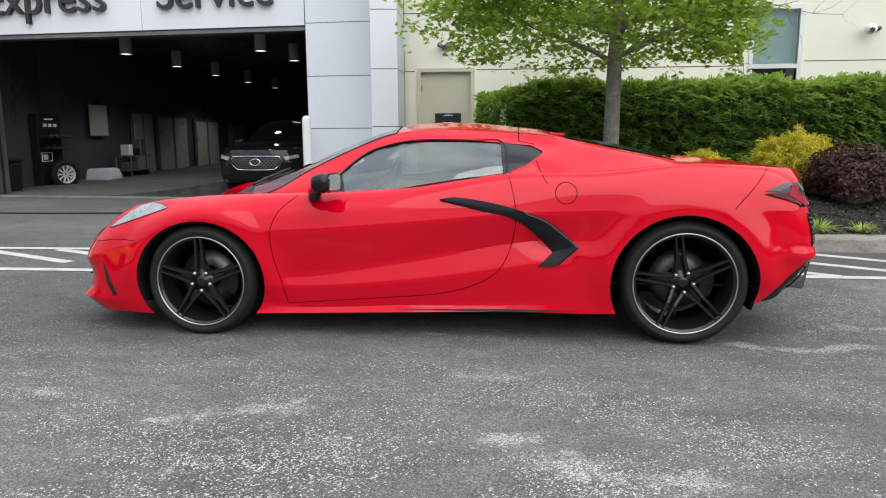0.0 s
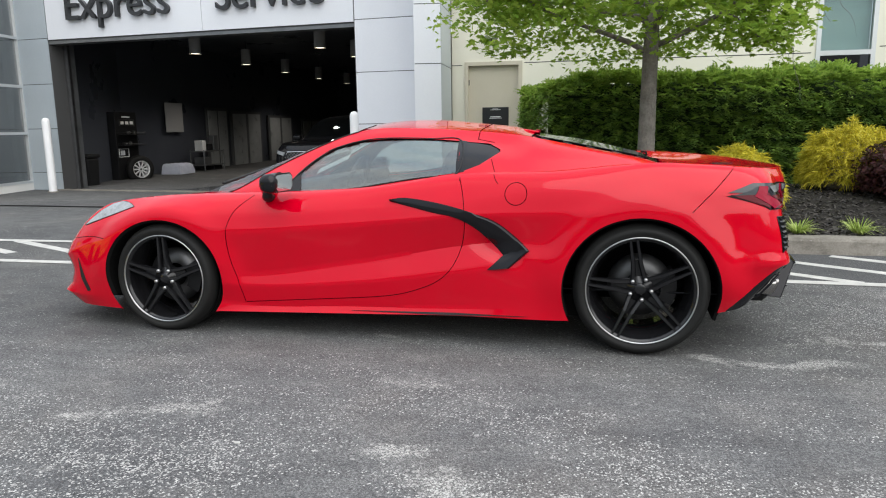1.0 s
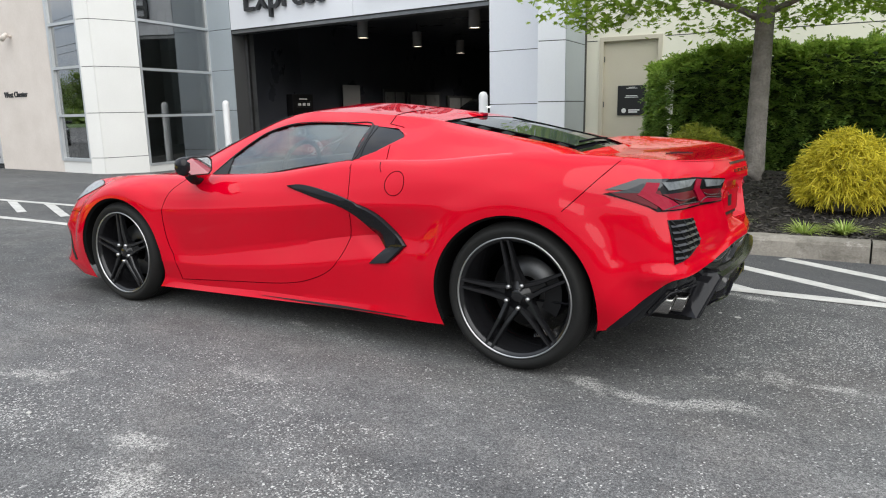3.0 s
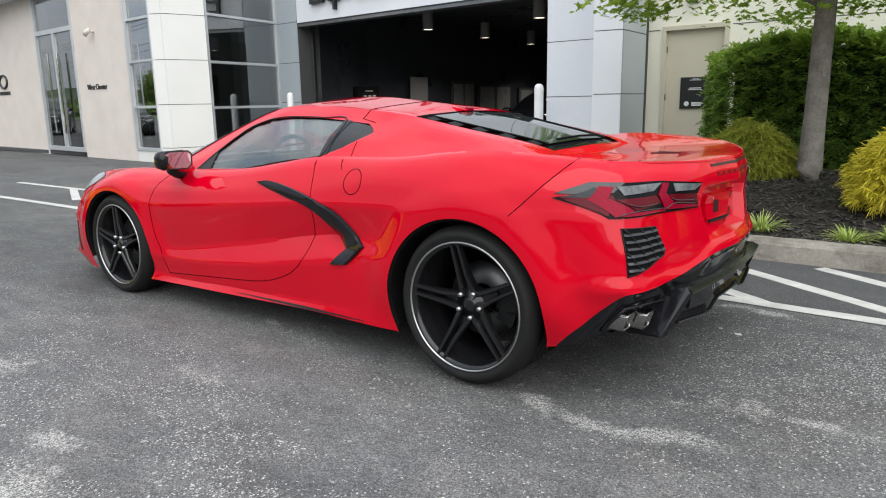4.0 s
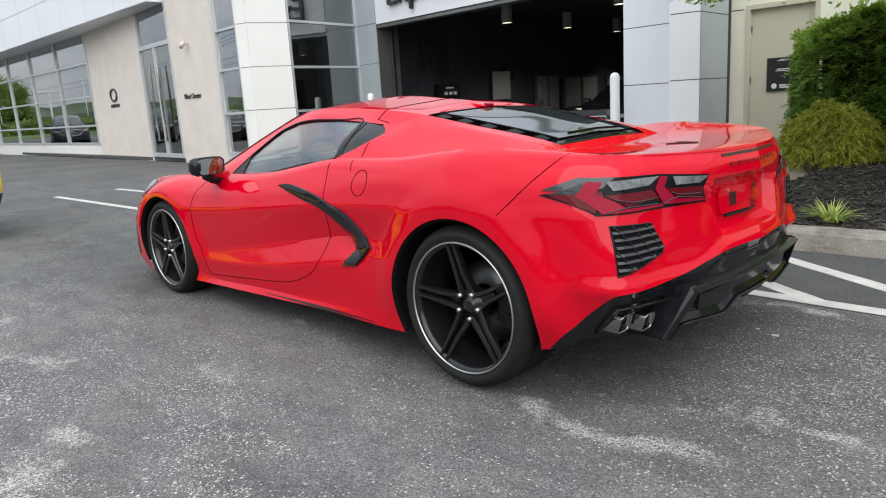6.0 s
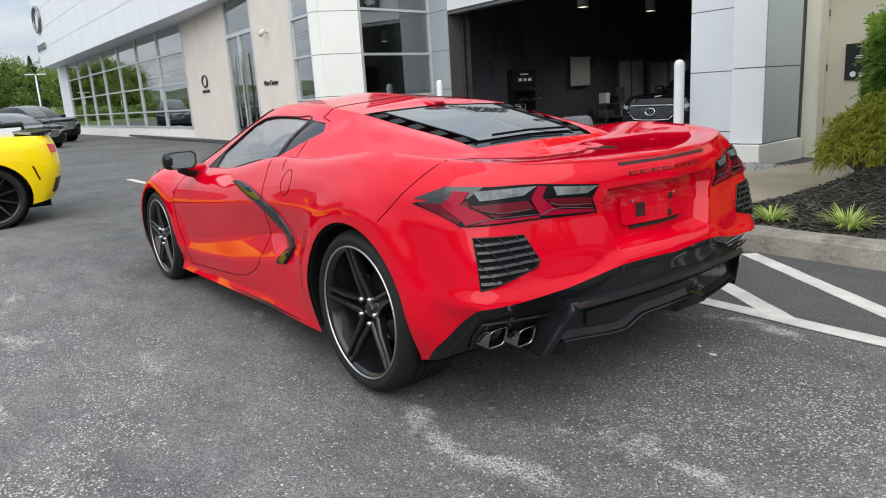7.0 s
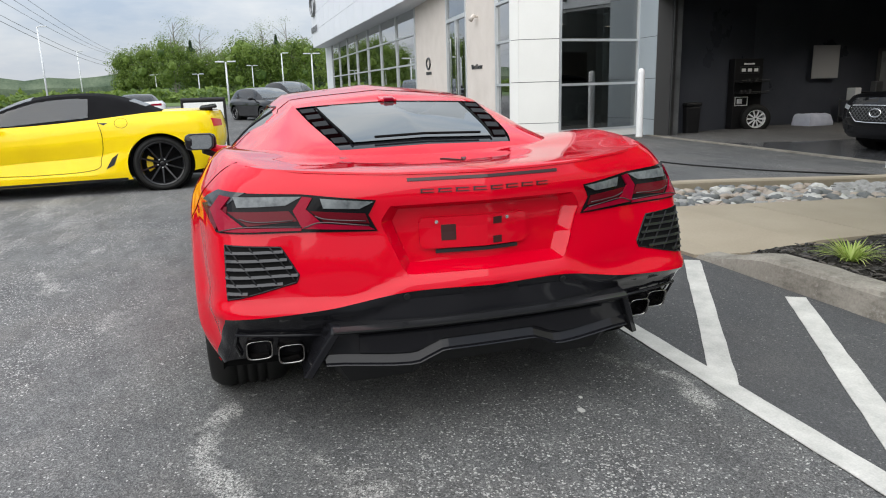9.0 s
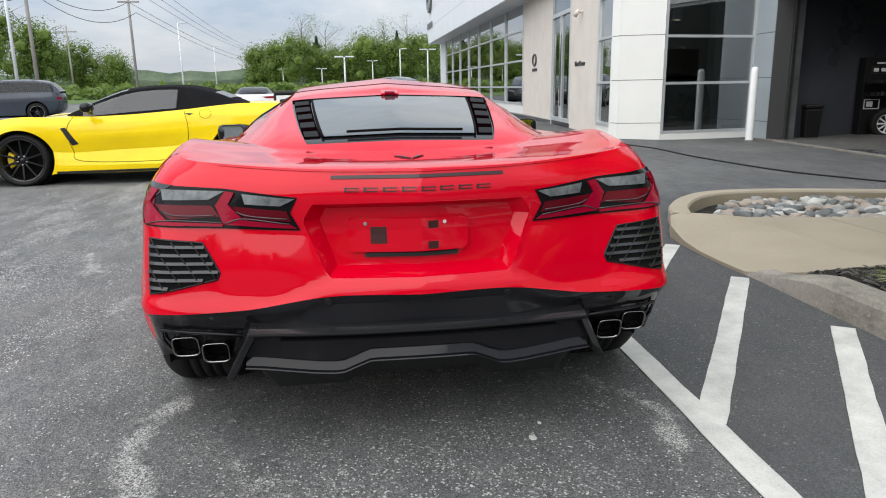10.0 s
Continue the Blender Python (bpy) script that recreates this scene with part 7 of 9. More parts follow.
# cable lying across the drive
cab = thing("cable", "black air hose lying across the driveway", "hose")
bm = bmesh.new()
HOSE = [(-10.4, 5.3), (-9.0, 5.75), (-7.4, 5.72), (-6.0, 5.85), (-5.0, 6.05), (-4.4, 6.4), (-3.9, 6.75), (-3.3, 7.4), (-2.8, 7.9)]
tube(bm, [Vector((*crom(HOSE, k / 6), ground_z(*crom(HOSE, k / 6)) + .012)) for k in range(49)], .013, 6)
part("hose", bm, RUBBER, cab, smooth=True)
# threshold strip of the bay
bm = bmesh.new()
slab(bm, SU(-.05), SU(7.7), BAYZ - .1, BAYZ + .012, .10, .16)
tagged(part("trim_threshold", bm, CONCRETE), "concrete threshold of the service bay", "threshold", kind="structure")
# white flecks on the asphalt
fl_ = thing("paint_fleck", "small white paint fleck on asphalt", "mark", kind="structure")
for x, y, s_ in ((-.19, -2.25, .016), (2.15, .37, .022), (2.05, .42, .012)):
    bm = bmesh.new()
    bmesh.ops.create_icosphere(bm, subdivisions=1, radius=1)
    bmesh.ops.transform(bm, matrix=pose(x, y, .003) @ Matrix.Diagonal((s_, s_ * .7, .004, 1)), verts=bm.verts[:])
    part("fleck", bm, LINEPAINT, fl_)


# ---------------------------------------------------------------- plants
def leaf_cloud(points, normals, size, rng, shape="diamond", droop=.3, jit=.6):
    """Vertices and faces of many small leaves; each hangs from a point, turned roughly along its normal."""
    v, f = [], []
    for p, n_ in zip(points, normals):
        s_ = size * rng.uniform(.65, 1.3)
        n2 = Vector((n_[0] + rng.gauss(0, jit), n_[1] + rng.gauss(0, jit), n_[2] + rng.gauss(0, jit)))
        if n2.length < 1e-4:
            n2 = Vector((0, 0, 1))
        n2.normalize()
        d = Vector((rng.gauss(0, 1), rng.gauss(0, 1), rng.gauss(-droop, .6)))
        d = d - n2 * d.dot(n2)
        if d.length < 1e-4:
            continue
        d.normalize()
        e = n2.cross(d)
        P = Vector(p)
        o = len(v)
        if shape == "diamond":
            v += [P - d * s_ * .5, P + e * s_ * .26 + n2 * s_ * .06, P + d * s_ * .55, P - e * s_ * .26 + n2 * s_ * .06]
            f += [(o, o + 1, o + 2), (o, o + 2, o + 3)]
        elif shape == "maple":
            v += [P - d * s_ * .5, P + e * s_ * .42 - d * s_ * .18, P + e * s_ * .20 + d * s_ * .05, P + e * s_ * .40 + d * s_ * .34, P + e * s_ * .10 + d * s_ * .28, P + d * s_ * .60 - n2 * s_ * .1,
                  P - e * s_ * .10 + d * s_ * .28, P - e * s_ * .40 + d * s_ * .34, P - e * s_ * .20 + d * s_ * .05, P - e * s_ * .42 - d * s_ * .18]
            f += [(o, o + 1, o + 2), (o, o + 2, o + 4), (o + 2, o + 3, o + 4), (o, o + 4, o + 5), (o, o + 5, o + 6), (o, o + 6, o + 8), (o + 6, o + 7, o + 8), (o, o + 8, o + 9)]
        else:
            w_ = s_ * .07
            v += [P, P + d * s_ * .5 + e * w_, P + d * s_ - Vector((0, 0, s_ * .25)), P + d * s_ * .5 - e * w_]
            f += [(o, o + 1, o + 2), (o, o + 2, o + 3)]
    return v, f


# hedge along the wall
hedge = thing("hedge", "feathery deep green yew hedge with pale fresh tips", "hedge", (6, 7.4, .1))
hedge_inv = hedge.matrix_world.inverted()
rng = random.Random(21)
HX0, HX1, HY0, HTOP = -.12, 13.5, 6.72, 1.90


def spray(v, f, p, out, length, leaves, width, rng_):
    """A drooping twig with two ranks of narrow leaves; `out` is the way it grows."""
    d = Vector(out).normalized()
    side = d.cross(Vector((0, 0, 1)))
    if side.length < .1:
        side = Vector((1, 0, 0))
    side = (side.normalized() + Vector((rng_.gauss(0, .25), rng_.gauss(0, .25), rng_.gauss(0, .35)))).normalized()
    p = Vector(p)
    for k in range(leaves):
        t = (k + .5) / leaves
        c = p + d * length * t - Vector((0, 0, length * .38 * t * t))
        for sg in (-1, 1):
            w = (side * sg + d * .9 + Vector((rng_.gauss(0, .18), rng_.gauss(0, .18), rng_.gauss(-.1, .2)))).normalized()
            ln = width * (1.15 - .5 * t) * rng_.uniform(.8, 1.2)
            e = w.cross(d).cross(w).normalized() * ln * .24
            o_ = len(v)
            v += [c, c + w * ln * .5 + e, c + w * ln, c + w * ln * .5 - e]
            f += [(o_, o_ + 1, o_ + 2, o_ + 3)]


def hedge_top(x):
    return HTOP + .07 * noise.noise(Vector((x * 1.1, 0, 4.2))) + .05 * noise.noise(Vector((x * 4, 2, 4))) - .16 * (1 - smooth01(HX0, HX0 + 1.1, x))


green, fresh = ([], []), ([], [])
for i in range(19000):
    x = HX0 + (HX1 - HX0) * rng.random() ** 1.2
    w = rng.random() * 1.30
    h_ = hedge_top(x)
    end = smooth01(HX0, HX0 + .8, x)
    swell = .13 * noise.noise(Vector((x * 1.2, w * 3.0, 1.7))) + .07 * noise.noise(Vector((x * 3.4, w * 7, 9)))
    yf = HY0 + .75 * (1 - end) ** 2
    if w < 1:
        z = .10 + w * (h_ - .10)
        y = yf - swell + .14 * smooth01(.75, 1, w) ** 2 + .075 * math.sin(z * 30 + 6 * noise.noise(Vector((x * 1.8, 0, 0))) + 3 * noise.noise(Vector((x * 6, z * 3, 0)))) + abs(rng.gauss(0, .05))
        out = (rng.gauss(0, .45), -1, rng.gauss(.05, .25) + .9 * smooth01(.8, 1, w))
        tips_ = rng.random() < .26 + .66 * smooth01(.72, .98, w)
        spray(*(fresh if tips_ else green), (x, y, z), out, rng.uniform(.11, .21), 5, .070, rng)
    else:
        y = yf + .04 + (w - 1) / .30 * 1.36
        z = h_ - .05 + swell * .35 - abs(rng.gauss(0, .06))
        spray(*(fresh if rng.random() < .85 else green), (x, y, z), (rng.gauss(0, .5), rng.gauss(-.35, .4), 1.1), rng.uniform(.14, .34), 8, .058, rng)
for i in range(1500):      # the end beside the door
    a, w = rng.random(), rng.random()
    y, z = HY0 + .25 + a * 1.5, .12 + w * (HTOP * .90 - .12)
    x = HX0 + .05 + .14 * noise.noise(Vector((y * 2, z * 2, 5))) + .35 * (1 - smooth01(0, .5, a))
    spray(*(fresh if w > .85 else green), (x, y, z), (-1, -.5 + rng.gauss(0, .4), rng.gauss(.1, .3)), rng.uniform(.11, .20), 5, .070, rng)
for nm_, (v, f), mt_ in (("foliage", green, HEDGELEAF), ("new_growth", fresh, HEDGETIP)):
    o = from_lists(nm_, v, f, mt_, hedge)
    o.matrix_parent_inverse = hedge_inv
# a dark green block inside stands in for the hedge's deep shade
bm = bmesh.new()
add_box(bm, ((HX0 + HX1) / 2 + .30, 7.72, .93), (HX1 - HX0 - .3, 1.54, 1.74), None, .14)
o = part("shaded_core", bm, varied("hedge_shadow", (.010, .022, .006), (.022, .045, .012), .95, 5, 40, .4), hedge)
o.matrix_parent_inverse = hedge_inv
for i in range(46):
    x = HX0 + .3 + i * .29 + rng.uniform(-.1, .1)
    bm = bmesh.new()
    add_cyl(bm, (x, 6.98 + rng.uniform(0, .3), .1), (x + rng.uniform(-.1, .1), 6.9, .6), .018, .012, 6)
    o = part("stem", bm, BARK, hedge)
    o.matrix_parent_inverse = hedge_inv


# maple tree
def branch(bm, p, d, length, r, depth, rng, tips, bend=.16):
    """A limb that bends, thins and forks; tips collects the ends and inner points."""
    p, d = Vector(p), Vector(d).normalized()
    pts_, rr = [p.copy()], [r]
    n_ = 6
    for i in range(n_):
        d = (d + Vector((rng.gauss(0, bend), rng.gauss(0, bend), rng.gauss(.03, bend * .6)))).normalized()
        p = p + d * (length / n_)
        pts_.append(p.copy())
        rr.append(r * (1 - .62 * (i + 1) / n_))
        if depth <= 1:
            tips.append((p.copy(), d.copy()))
    tube(bm, pts_, rr, 7 if r > .02 else 5)
    if depth > 0:
        for k in range(4 if depth > 1 else 5):
            i = rng.randint(2, n_)
            a = Vector((rng.gauss(0, 1), rng.gauss(0, 1), rng.gauss(.05, .45)))
            a = (a - d * a.dot(d)).normalized()
            branch(bm, pts_[i], d * .55 + a * .9, length * rng.uniform(.5, .72), rr[i] * .62, depth - 1, rng, tips, bend)


rng = random.Random(33)
TX, TY = 1.72, 4.72
tz = mulch_z(TX, TY)
tree = thing("maple_tree", "young maple tree with grey bark and fresh green leaves", "tree", (TX, TY, tz))
tree_inv = tree.matrix_world.inverted()
tips = []
bm = bmesh.new()
trunk = [(TX, TY, tz - .05), (TX, TY, tz + .10), (TX + .003, TY, tz + .35), (TX + .008, TY, .95), (TX + .012, TY, 1.5), (TX + .02, TY, 2.05), (TX + .04, TY + .01, 2.6), (TX + .05, TY + .03, 3.3), (TX + .02, TY, 4.2)]
tube(bm, [Vector(p) for p in trunk], [.150, .122, .112, .104, .099, .094, .078, .055, .03], 16)
o = part("trunk", bm, BARK, tree, smooth=True)
o.matrix_parent_inverse = tree_inv
bm = bmesh.new()
TREE_LIMBS = [(2.02, -1, -.1, .62, 1.9, .05), (2.1, .9, -.2, .5, 1.8, .05), (2.3, .2, -1, .42, 1.7, .045), (2.35, -.5, .9, .5, 1.7, .045), (2.55, 1, .5, .45, 1.7, .04), (2.6, -.9, -.6, .30, 1.9, .04),
         (2.8, .8, -.8, .35, 1.8, .04), (3.0, -.2, 1, .4, 1.6, .035), (3.1, -1, .3, .35, 1.6, .035), (3.4, .6, .2, .7, 1.4, .03), (3.6, -.4, -.5, .8, 1.3, .03), (4.0, .1, .1, 1, 1.2, .025), (2.45, -1, -.35, .12, 2.1, .035), (2.5, 1, -.3, .10, 1.7, .035)]
for z, dx, dy, dz, ln, r in TREE_LIMBS:
    branch(bm, (TX + .03, TY, z), (dx, dy, dz), ln, r * .75, 2, rng, tips)
o = part("branch_frame", bm, BARK, tree, smooth=True)
o.matrix_parent_inverse = tree_inv
pts, nrm = [], []
for p, d in tips:
    for k in range(9):
        q = p + Vector((rng.gauss(0, .12), rng.gauss(0, .12), rng.gauss(-.03, .10)))
        r_ = math.hypot(q.x - TX, q.y - TY)
        if q.z < 1.86 + .12 * noise.noise(q * 1.5) + (.35 if r_ < .5 else 0) or r_ > 3.0 or (q.x - TX > 1.75 and q.z < 3.0):
            continue
        pts.append(q)
        nrm.append((rng.gauss(0, .3), rng.gauss(0, .3), 1))
for i in range(230):       # full lower crown: flat sprays of leaves round the limbs
    a, rr = rng.uniform(0, 2 * math.pi), .30 + 1.65 * math.sqrt(rng.random())
    c = Vector((TX - .25 + math.cos(a) * rr, TY + math.sin(a) * rr, rng.uniform(2.10, 2.95) + .10 * math.sin(a * 3)))
    for k in range(26):
        q = c + Vector((rng.gauss(0, .19), rng.gauss(0, .19), rng.gauss(0, .045)))
        if q.z > 1.86:
            pts.append(q)
            nrm.append((rng.gauss(0, .3), rng.gauss(0, .3), 1))
v, f = leaf_cloud(pts, nrm, .088, rng, "maple", .9, .38)
o = from_lists("crown", v, f, LEAF, tree)
o.matrix_parent_inverse = tree_inv


def shrub(name, label, x, y, r, h, material, seed, n_=24000, size=.105, shape="strand"):
    """A rounded shrub of drooping sprays on short stems."""
    rng_ = random.Random(seed)
    g_ = mulch_z(x, y)
    ob = thing(name, label, "shrub", (x, y, g_))
    inv = ob.matrix_world.inverted()
    pts_, nrm_ = [], []
    for i in range(n_):
        a, c = rng_.uniform(0, 2 * math.pi), rng_.uniform(-.25, 1)
        s_ = math.sqrt(max(0, 1 - c * c))
        k = 1 + .26 * noise.noise(Vector((math.cos(a) * 1.8, math.sin(a) * 1.8, c * 2 + seed))) + .18 * noise.noise(Vector((math.cos(a) * 5, math.sin(a) * 5, c * 5 + seed)))
        k *= (.85 if shape == "strand" else 1.0) * rng_.uniform(.62, 1.0) ** .6
        pts_.append((x + math.cos(a) * s_ * r * k, y + math.sin(a) * s_ * r * k, g_ + h * .28 + c * h * .72 * k))
        nrm_.append((math.cos(a) * s_, math.sin(a) * s_, c + .2))
    if shape == "strand":
        # bunches of short curling threads, each bunch drooping from its own twig
        v_, f_ = [], []
        for p, n2 in list(zip(pts_, nrm_))[:n_ // 12]:
            P, N = Vector(p), Vector(n2).normalized()
            way = (N * .8 + Vector((rng_.gauss(0, .5), rng_.gauss(0, .5), rng_.gauss(.25, .4)))).normalized()
            reach_ = size * rng_.uniform(.8, 1.5)
            for q_ in range(14):
                t0 = rng_.uniform(0, .7)
                B = P + way * reach_ * t0 - Vector((0, 0, reach_ * .5 * t0 * t0))
                d = (way + Vector((rng_.gauss(0, .6), rng_.gauss(0, .6), rng_.gauss(-.1, .5)))).normalized()
                e = d.cross(Vector((rng_.gauss(0, 1), rng_.gauss(0, 1), rng_.gauss(0, 1)))).normalized()
                l_ = size * rng_.uniform(.45, 1.0)
                curl = e.cross(d) * l_ * rng_.gauss(0, .25) - Vector((0, 0, l_ * rng_.uniform(.2, .8)))
                o_ = len(v_)
                for t, ww in ((0, .0022), (.4, .0036), (.75, .0028), (1, .0006)):
                    c = B + d * l_ * t + curl * t * t
                    v_ += [c + e * ww, c - e * ww]
                f_ += [(o_ + 2 * k, o_ + 2 * k + 1, o_ + 2 * k + 3, o_ + 2 * k + 2) for k in range(3)]
    else:
        v_, f_ = leaf_cloud(pts_, nrm_, size, rng_, "diamond", .2, .6)
    q = from_lists("foliage", v_, f_, material, ob)
    q.matrix_parent_inverse = inv
    bm_ = bmesh.new()
    bmesh.ops.create_icosphere(bm_, subdivisions=2, radius=1)
    for v in bm_.verts:
        v.co *= 1 + .12 * noise.noise(v.co * 2)
    bmesh.ops.transform(bm_, matrix=Matrix.Translation((x, y, g_ + h * .32)) @ Matrix.Diagonal((r * .60, r * .60, h * .44, 1)), verts=bm_.verts[:])
    q = part("twig_core", bm_, BARK, ob)
    q.matrix_parent_inverse = inv
    bm_ = bmesh.new()
    for k in range(7):
        a = 2 * math.pi * k / 7
        add_cyl(bm_, (x + .05 * math.cos(a), y + .05 * math.sin(a), g_ - .03), (x + .4 * r * math.cos(a), y + .4 * r * math.sin(a), g_ + h * .5), .016, .008, 6)
    q = part("stems", bm_, BARK, ob)
    q.matrix_parent_inverse = inv
    return ob


shrub("cypress_shrub", "olive green thread-leaf cypress beside the path", 1.10, 4.75, .50, .70, OLIVELEAF, 3, size=.085)
shrub("cypress_shrub", "golden thread-leaf cypress on dark mulch", 2.62, 3.55, .45, .70, GOLDLEAF, 4)
shrub("cypress_shrub", "golden thread-leaf cypress behind a dark red shrub", 4.12, 4.85, .60, .82, GOLDLEAF, 8)
shrub("barberry_shrub", "dark wine-red barberry shrub on mulch", 4.50, 4.05, .52, .66, WINELEAF, 6, 7000, .055, "leaf")
shrub("barberry_shrub", "dark wine-red barberry shrub on mulch", 5.75, 4.25, .58, .74, WINELEAF, 7, 5000, .055, "leaf")
shrub("cypress_shrub", "golden thread-leaf cypress on dark mulch", 6.9, 4.6, .6, .85, GOLDLEAF, 9, 9000)


def tuft(x, y, seed, s_=1.0):
    """A clump of striped grass blades that arch over."""
    rng_ = random.Random(seed)
    g_ = mulch_z(x, y)
    v_, f_ = [], []
    for i in range(130):
        a, lean, ln = rng_.uniform(0, 2 * math.pi), rng_.uniform(.45, 1.25), rng_.uniform(.12, .21) * s_
        d, e = Vector((math.cos(a), math.sin(a), 0)), Vector((-math.sin(a), math.cos(a), 0))
        b_ = Vector((x, y, g_)) + d * rng_.uniform(0, .04) * s_
        w_ = .0055
        o_ = len(v_)
        for k in range(5):
            t = k / 4
            c = b_ + d * ln * lean * t + Vector((0, 0, ln * (t * (1.15 - .25 * lean) - .55 * lean * t * t)))
            ww = w_ * (1 - t) ** .6 + .0004
            v_ += [c + e * ww, c - e * ww]
        for k in range(4):
            f_.append((o_ + 2 * k, o_ + 2 * k + 1, o_ + 2 * k + 3, o_ + 2 * k + 2))
    ob = from_lists("lily_turf", v_, f_, GRASSLEAF)
    return tagged(ob, "small tuft of striped yellow-green lily turf on mulch", "plant", "lily turf along the kerb")


for i, x in enumerate((1.22, 1.74, 2.36, 2.64, 3.02, 3.52, 3.98, 4.6, 5.2, 5.9, 6.5)):
    tuft(x, 2.62 + .05 * math.sin(i * 2.3), 50 + i, 1.0 + .15 * math.sin(i * 1.7))


# ---------------------------------------------------------------- inside the service bay
PENDANT = varied("pale_pendant_shade", (.42, .42, .40), (.50, .50, .48), .6, 4, 40, .03)
glow = bpy.data.materials.new("lit_lamp_disc")
glow.use_nodes = True
gb = glow.node_tree.nodes["Principled BSDF"]
gb.inputs["Emission Color"].default_value, gb.inputs["Emission Strength"].default_value = (1.0, .86, .66, 1), 3.0
lamps = [(-9.49, 12.9), (-9.8, 16.3), (-10.05, 19.7), (-5.84, 12.7), (-5.75, 15.15), (-10.2, 23.2), (-10.3, 26.8)]
for i, (x, y) in enumerate(lamps):
    ob = thing("pendant_lamp", "grey cylindrical pendant lamp hanging in the bay", "lamp", (x, y, 3.18), "pendant lamps in the bay")
    bm = bmesh.new()
    add_lathe(bm, [(.15, 0), (.15, .46), (.13, .47), (.02, .475), (.001, .475)], 24, pose(0, 0, 0, 90, 0, 0))
    bmesh.ops.recalc_face_normals(bm, faces=bm.faces[:])
    part("shade", bm, PENDANT, ob, smooth=True)
    bm = bmesh.new()
    add_cyl(bm, (0, 0, .012), (0, 0, .02), .12, seg=20)
    part("lamp_disc", bm, glow, ob, "lit warm lamp disc")
    bm = bmesh.new()
    add_cyl(bm, (0, 0, .47), (0, 0, .75), .012, seg=8)
    part("rod", bm, SATIN, ob)
    if i in (0, 1, 3, 5):
        l_ = new("bay_lamp_light", bpy.data.lights.new("bay_lamp_light", "SPOT"))
        l_.data.energy, l_.data.spot_size, l_.data.spot_blend, l_.data.color, l_.data.shadow_soft_size = 130, radians(140), .6, (1, .93, .84), .12
        l_.matrix_world = Matrix.Translation((x, y, 3.15))

# tall black display with a demonstration wheel
rack = thing("tool_display", "tall black display cabinet with a chrome wheel on its plinth", "display", (-11.75, 12.80, bay_z(12.8)))
ALLOY = plain("brushed_alloy", (.80, .80, .81), .42, .35)
BAYBLACK = plain("matt_black_display", (.010, .010, .011), .4)
bm = bmesh.new()
add_box(bm, (-.10, 0, 1.08), (.24, .92, 2.12), None, .012)
part("cabinet", bm, BAYBLACK, rack)
bm = bmesh.new()
add_box(bm, (.34, .40, .09), (.78, 1.72, .17), None, .015)
plinth_ = part("plinth", bm, BAYBLACK, rack)
bm = bmesh.new()
add_box(bm, (.735, .40, .12), (.008, 1.5, .02))
part("plinth_strip", bm, STEEL, plinth_)
wheel_m = pose(.26, .10, .55, 0, 0, 62)
bm = bmesh.new()
add_lathe(bm, [(.235, -.11), (.25, -.125), (.34, -.12), (.375, -.085), (.385, -.05), (.385, .07), (.36, .11), (.20, .11)], 40, wheel_m)
tyre_ = part("tyre", bm, RUBBER, rack, smooth=True)
bm = bmesh.new()
add_lathe(bm, [(.245, -.112), (.238, -.118), (.228, -.112), (.215, -.04), (.205, .06)], 40, wheel_m)
part("rim", bm, ALLOY, tyre_, "polished demonstration wheel", smooth=True)
for k in range(10):
    bm = bmesh.new()
    a_ = 2 * math.pi * k / 10
    bar(bm, (.03 * math.cos(a_), -.085, .03 * math.sin(a_)), (.225 * math.cos(a_), -.095, .225 * math.sin(a_)), .03, .045, .03, .03)
    bmesh.ops.recalc_face_normals(bm, faces=bm.faces[:])
    bmesh.ops.transform(bm, matrix=wheel_m, verts=bm.verts[:])
    part("spoke", bm, ALLOY, tyre_)
# two framed test panels, product shelves with rails and small tools
for y_, z_, w_, h_ in ((-.20, 1.02, .40, .22), (.02, 1.84, .62, .17)):
    for dy_, dz_, a_, b_ in ((0, h_ / 2, w_, .018), (0, -h_ / 2, w_, .018), (-w_ / 2, 0, .018, h_), (w_ / 2, 0, .018, h_)):
        bm = bmesh.new()
        add_box(bm, (.03, y_ + dy_, z_ + dz_), (.02, a_ + .018 * (a_ > b_), b_), None, .003)
        part("panel_frame", bm, SIGNWHITE if z_ < 1.5 else STEEL, rack)
bm = bmesh.new()
add_box(bm, (.035, -.26, 1.02), (.03, .15, .13), None, .004)
part("white_panel", bm, BOLLARD, rack)
for k in range(3):
    bm = bmesh.new()
    add_box(bm, (.03, -.18 + k * .20, 1.84), (.012, .13, .085), None, .004)
    part("logo_bar", bm, SIGNWHITE, rack)
bm = bmesh.new()
add_box(bm, (.024, 0, 2.00), (.006, .34, .04))
part("logo_bar", bm, SIGNWHITE, rack)
for z in (1.22, 1.52):
    bm = bmesh.new()
    add_box(bm, (.14, .04, z), (.26, .92, .018), None, .003)
    shelf_ = part("shelf", bm, BAYBLACK, rack)
    bm = bmesh.new()
    tube(bm, [Vector((.02, -.42, z + .05)), Vector((.27, -.42, z + .05)), Vector((.27, .50, z + .05)), Vector((.02, .50, z + .05))], .007, 6)
    part("shelf_rail", bm, STEEL, shelf_)
    for k in range(3):
        bm = bmesh.new()
        add_box(bm, (.14, -.30 + k * .13 + .2 * (z > 1.4), z + .05), (.08, .07, .07 + .02 * k), None, .01)
        part("sample", bm, SATIN if k % 2 else STEEL, shelf_)
bin_ = thing("waste_bin", "tall black plastic waste bin beside the bay entrance", "bin", (-11.44, 10.76, bay_z(10.76)))
bm = bmesh.new()
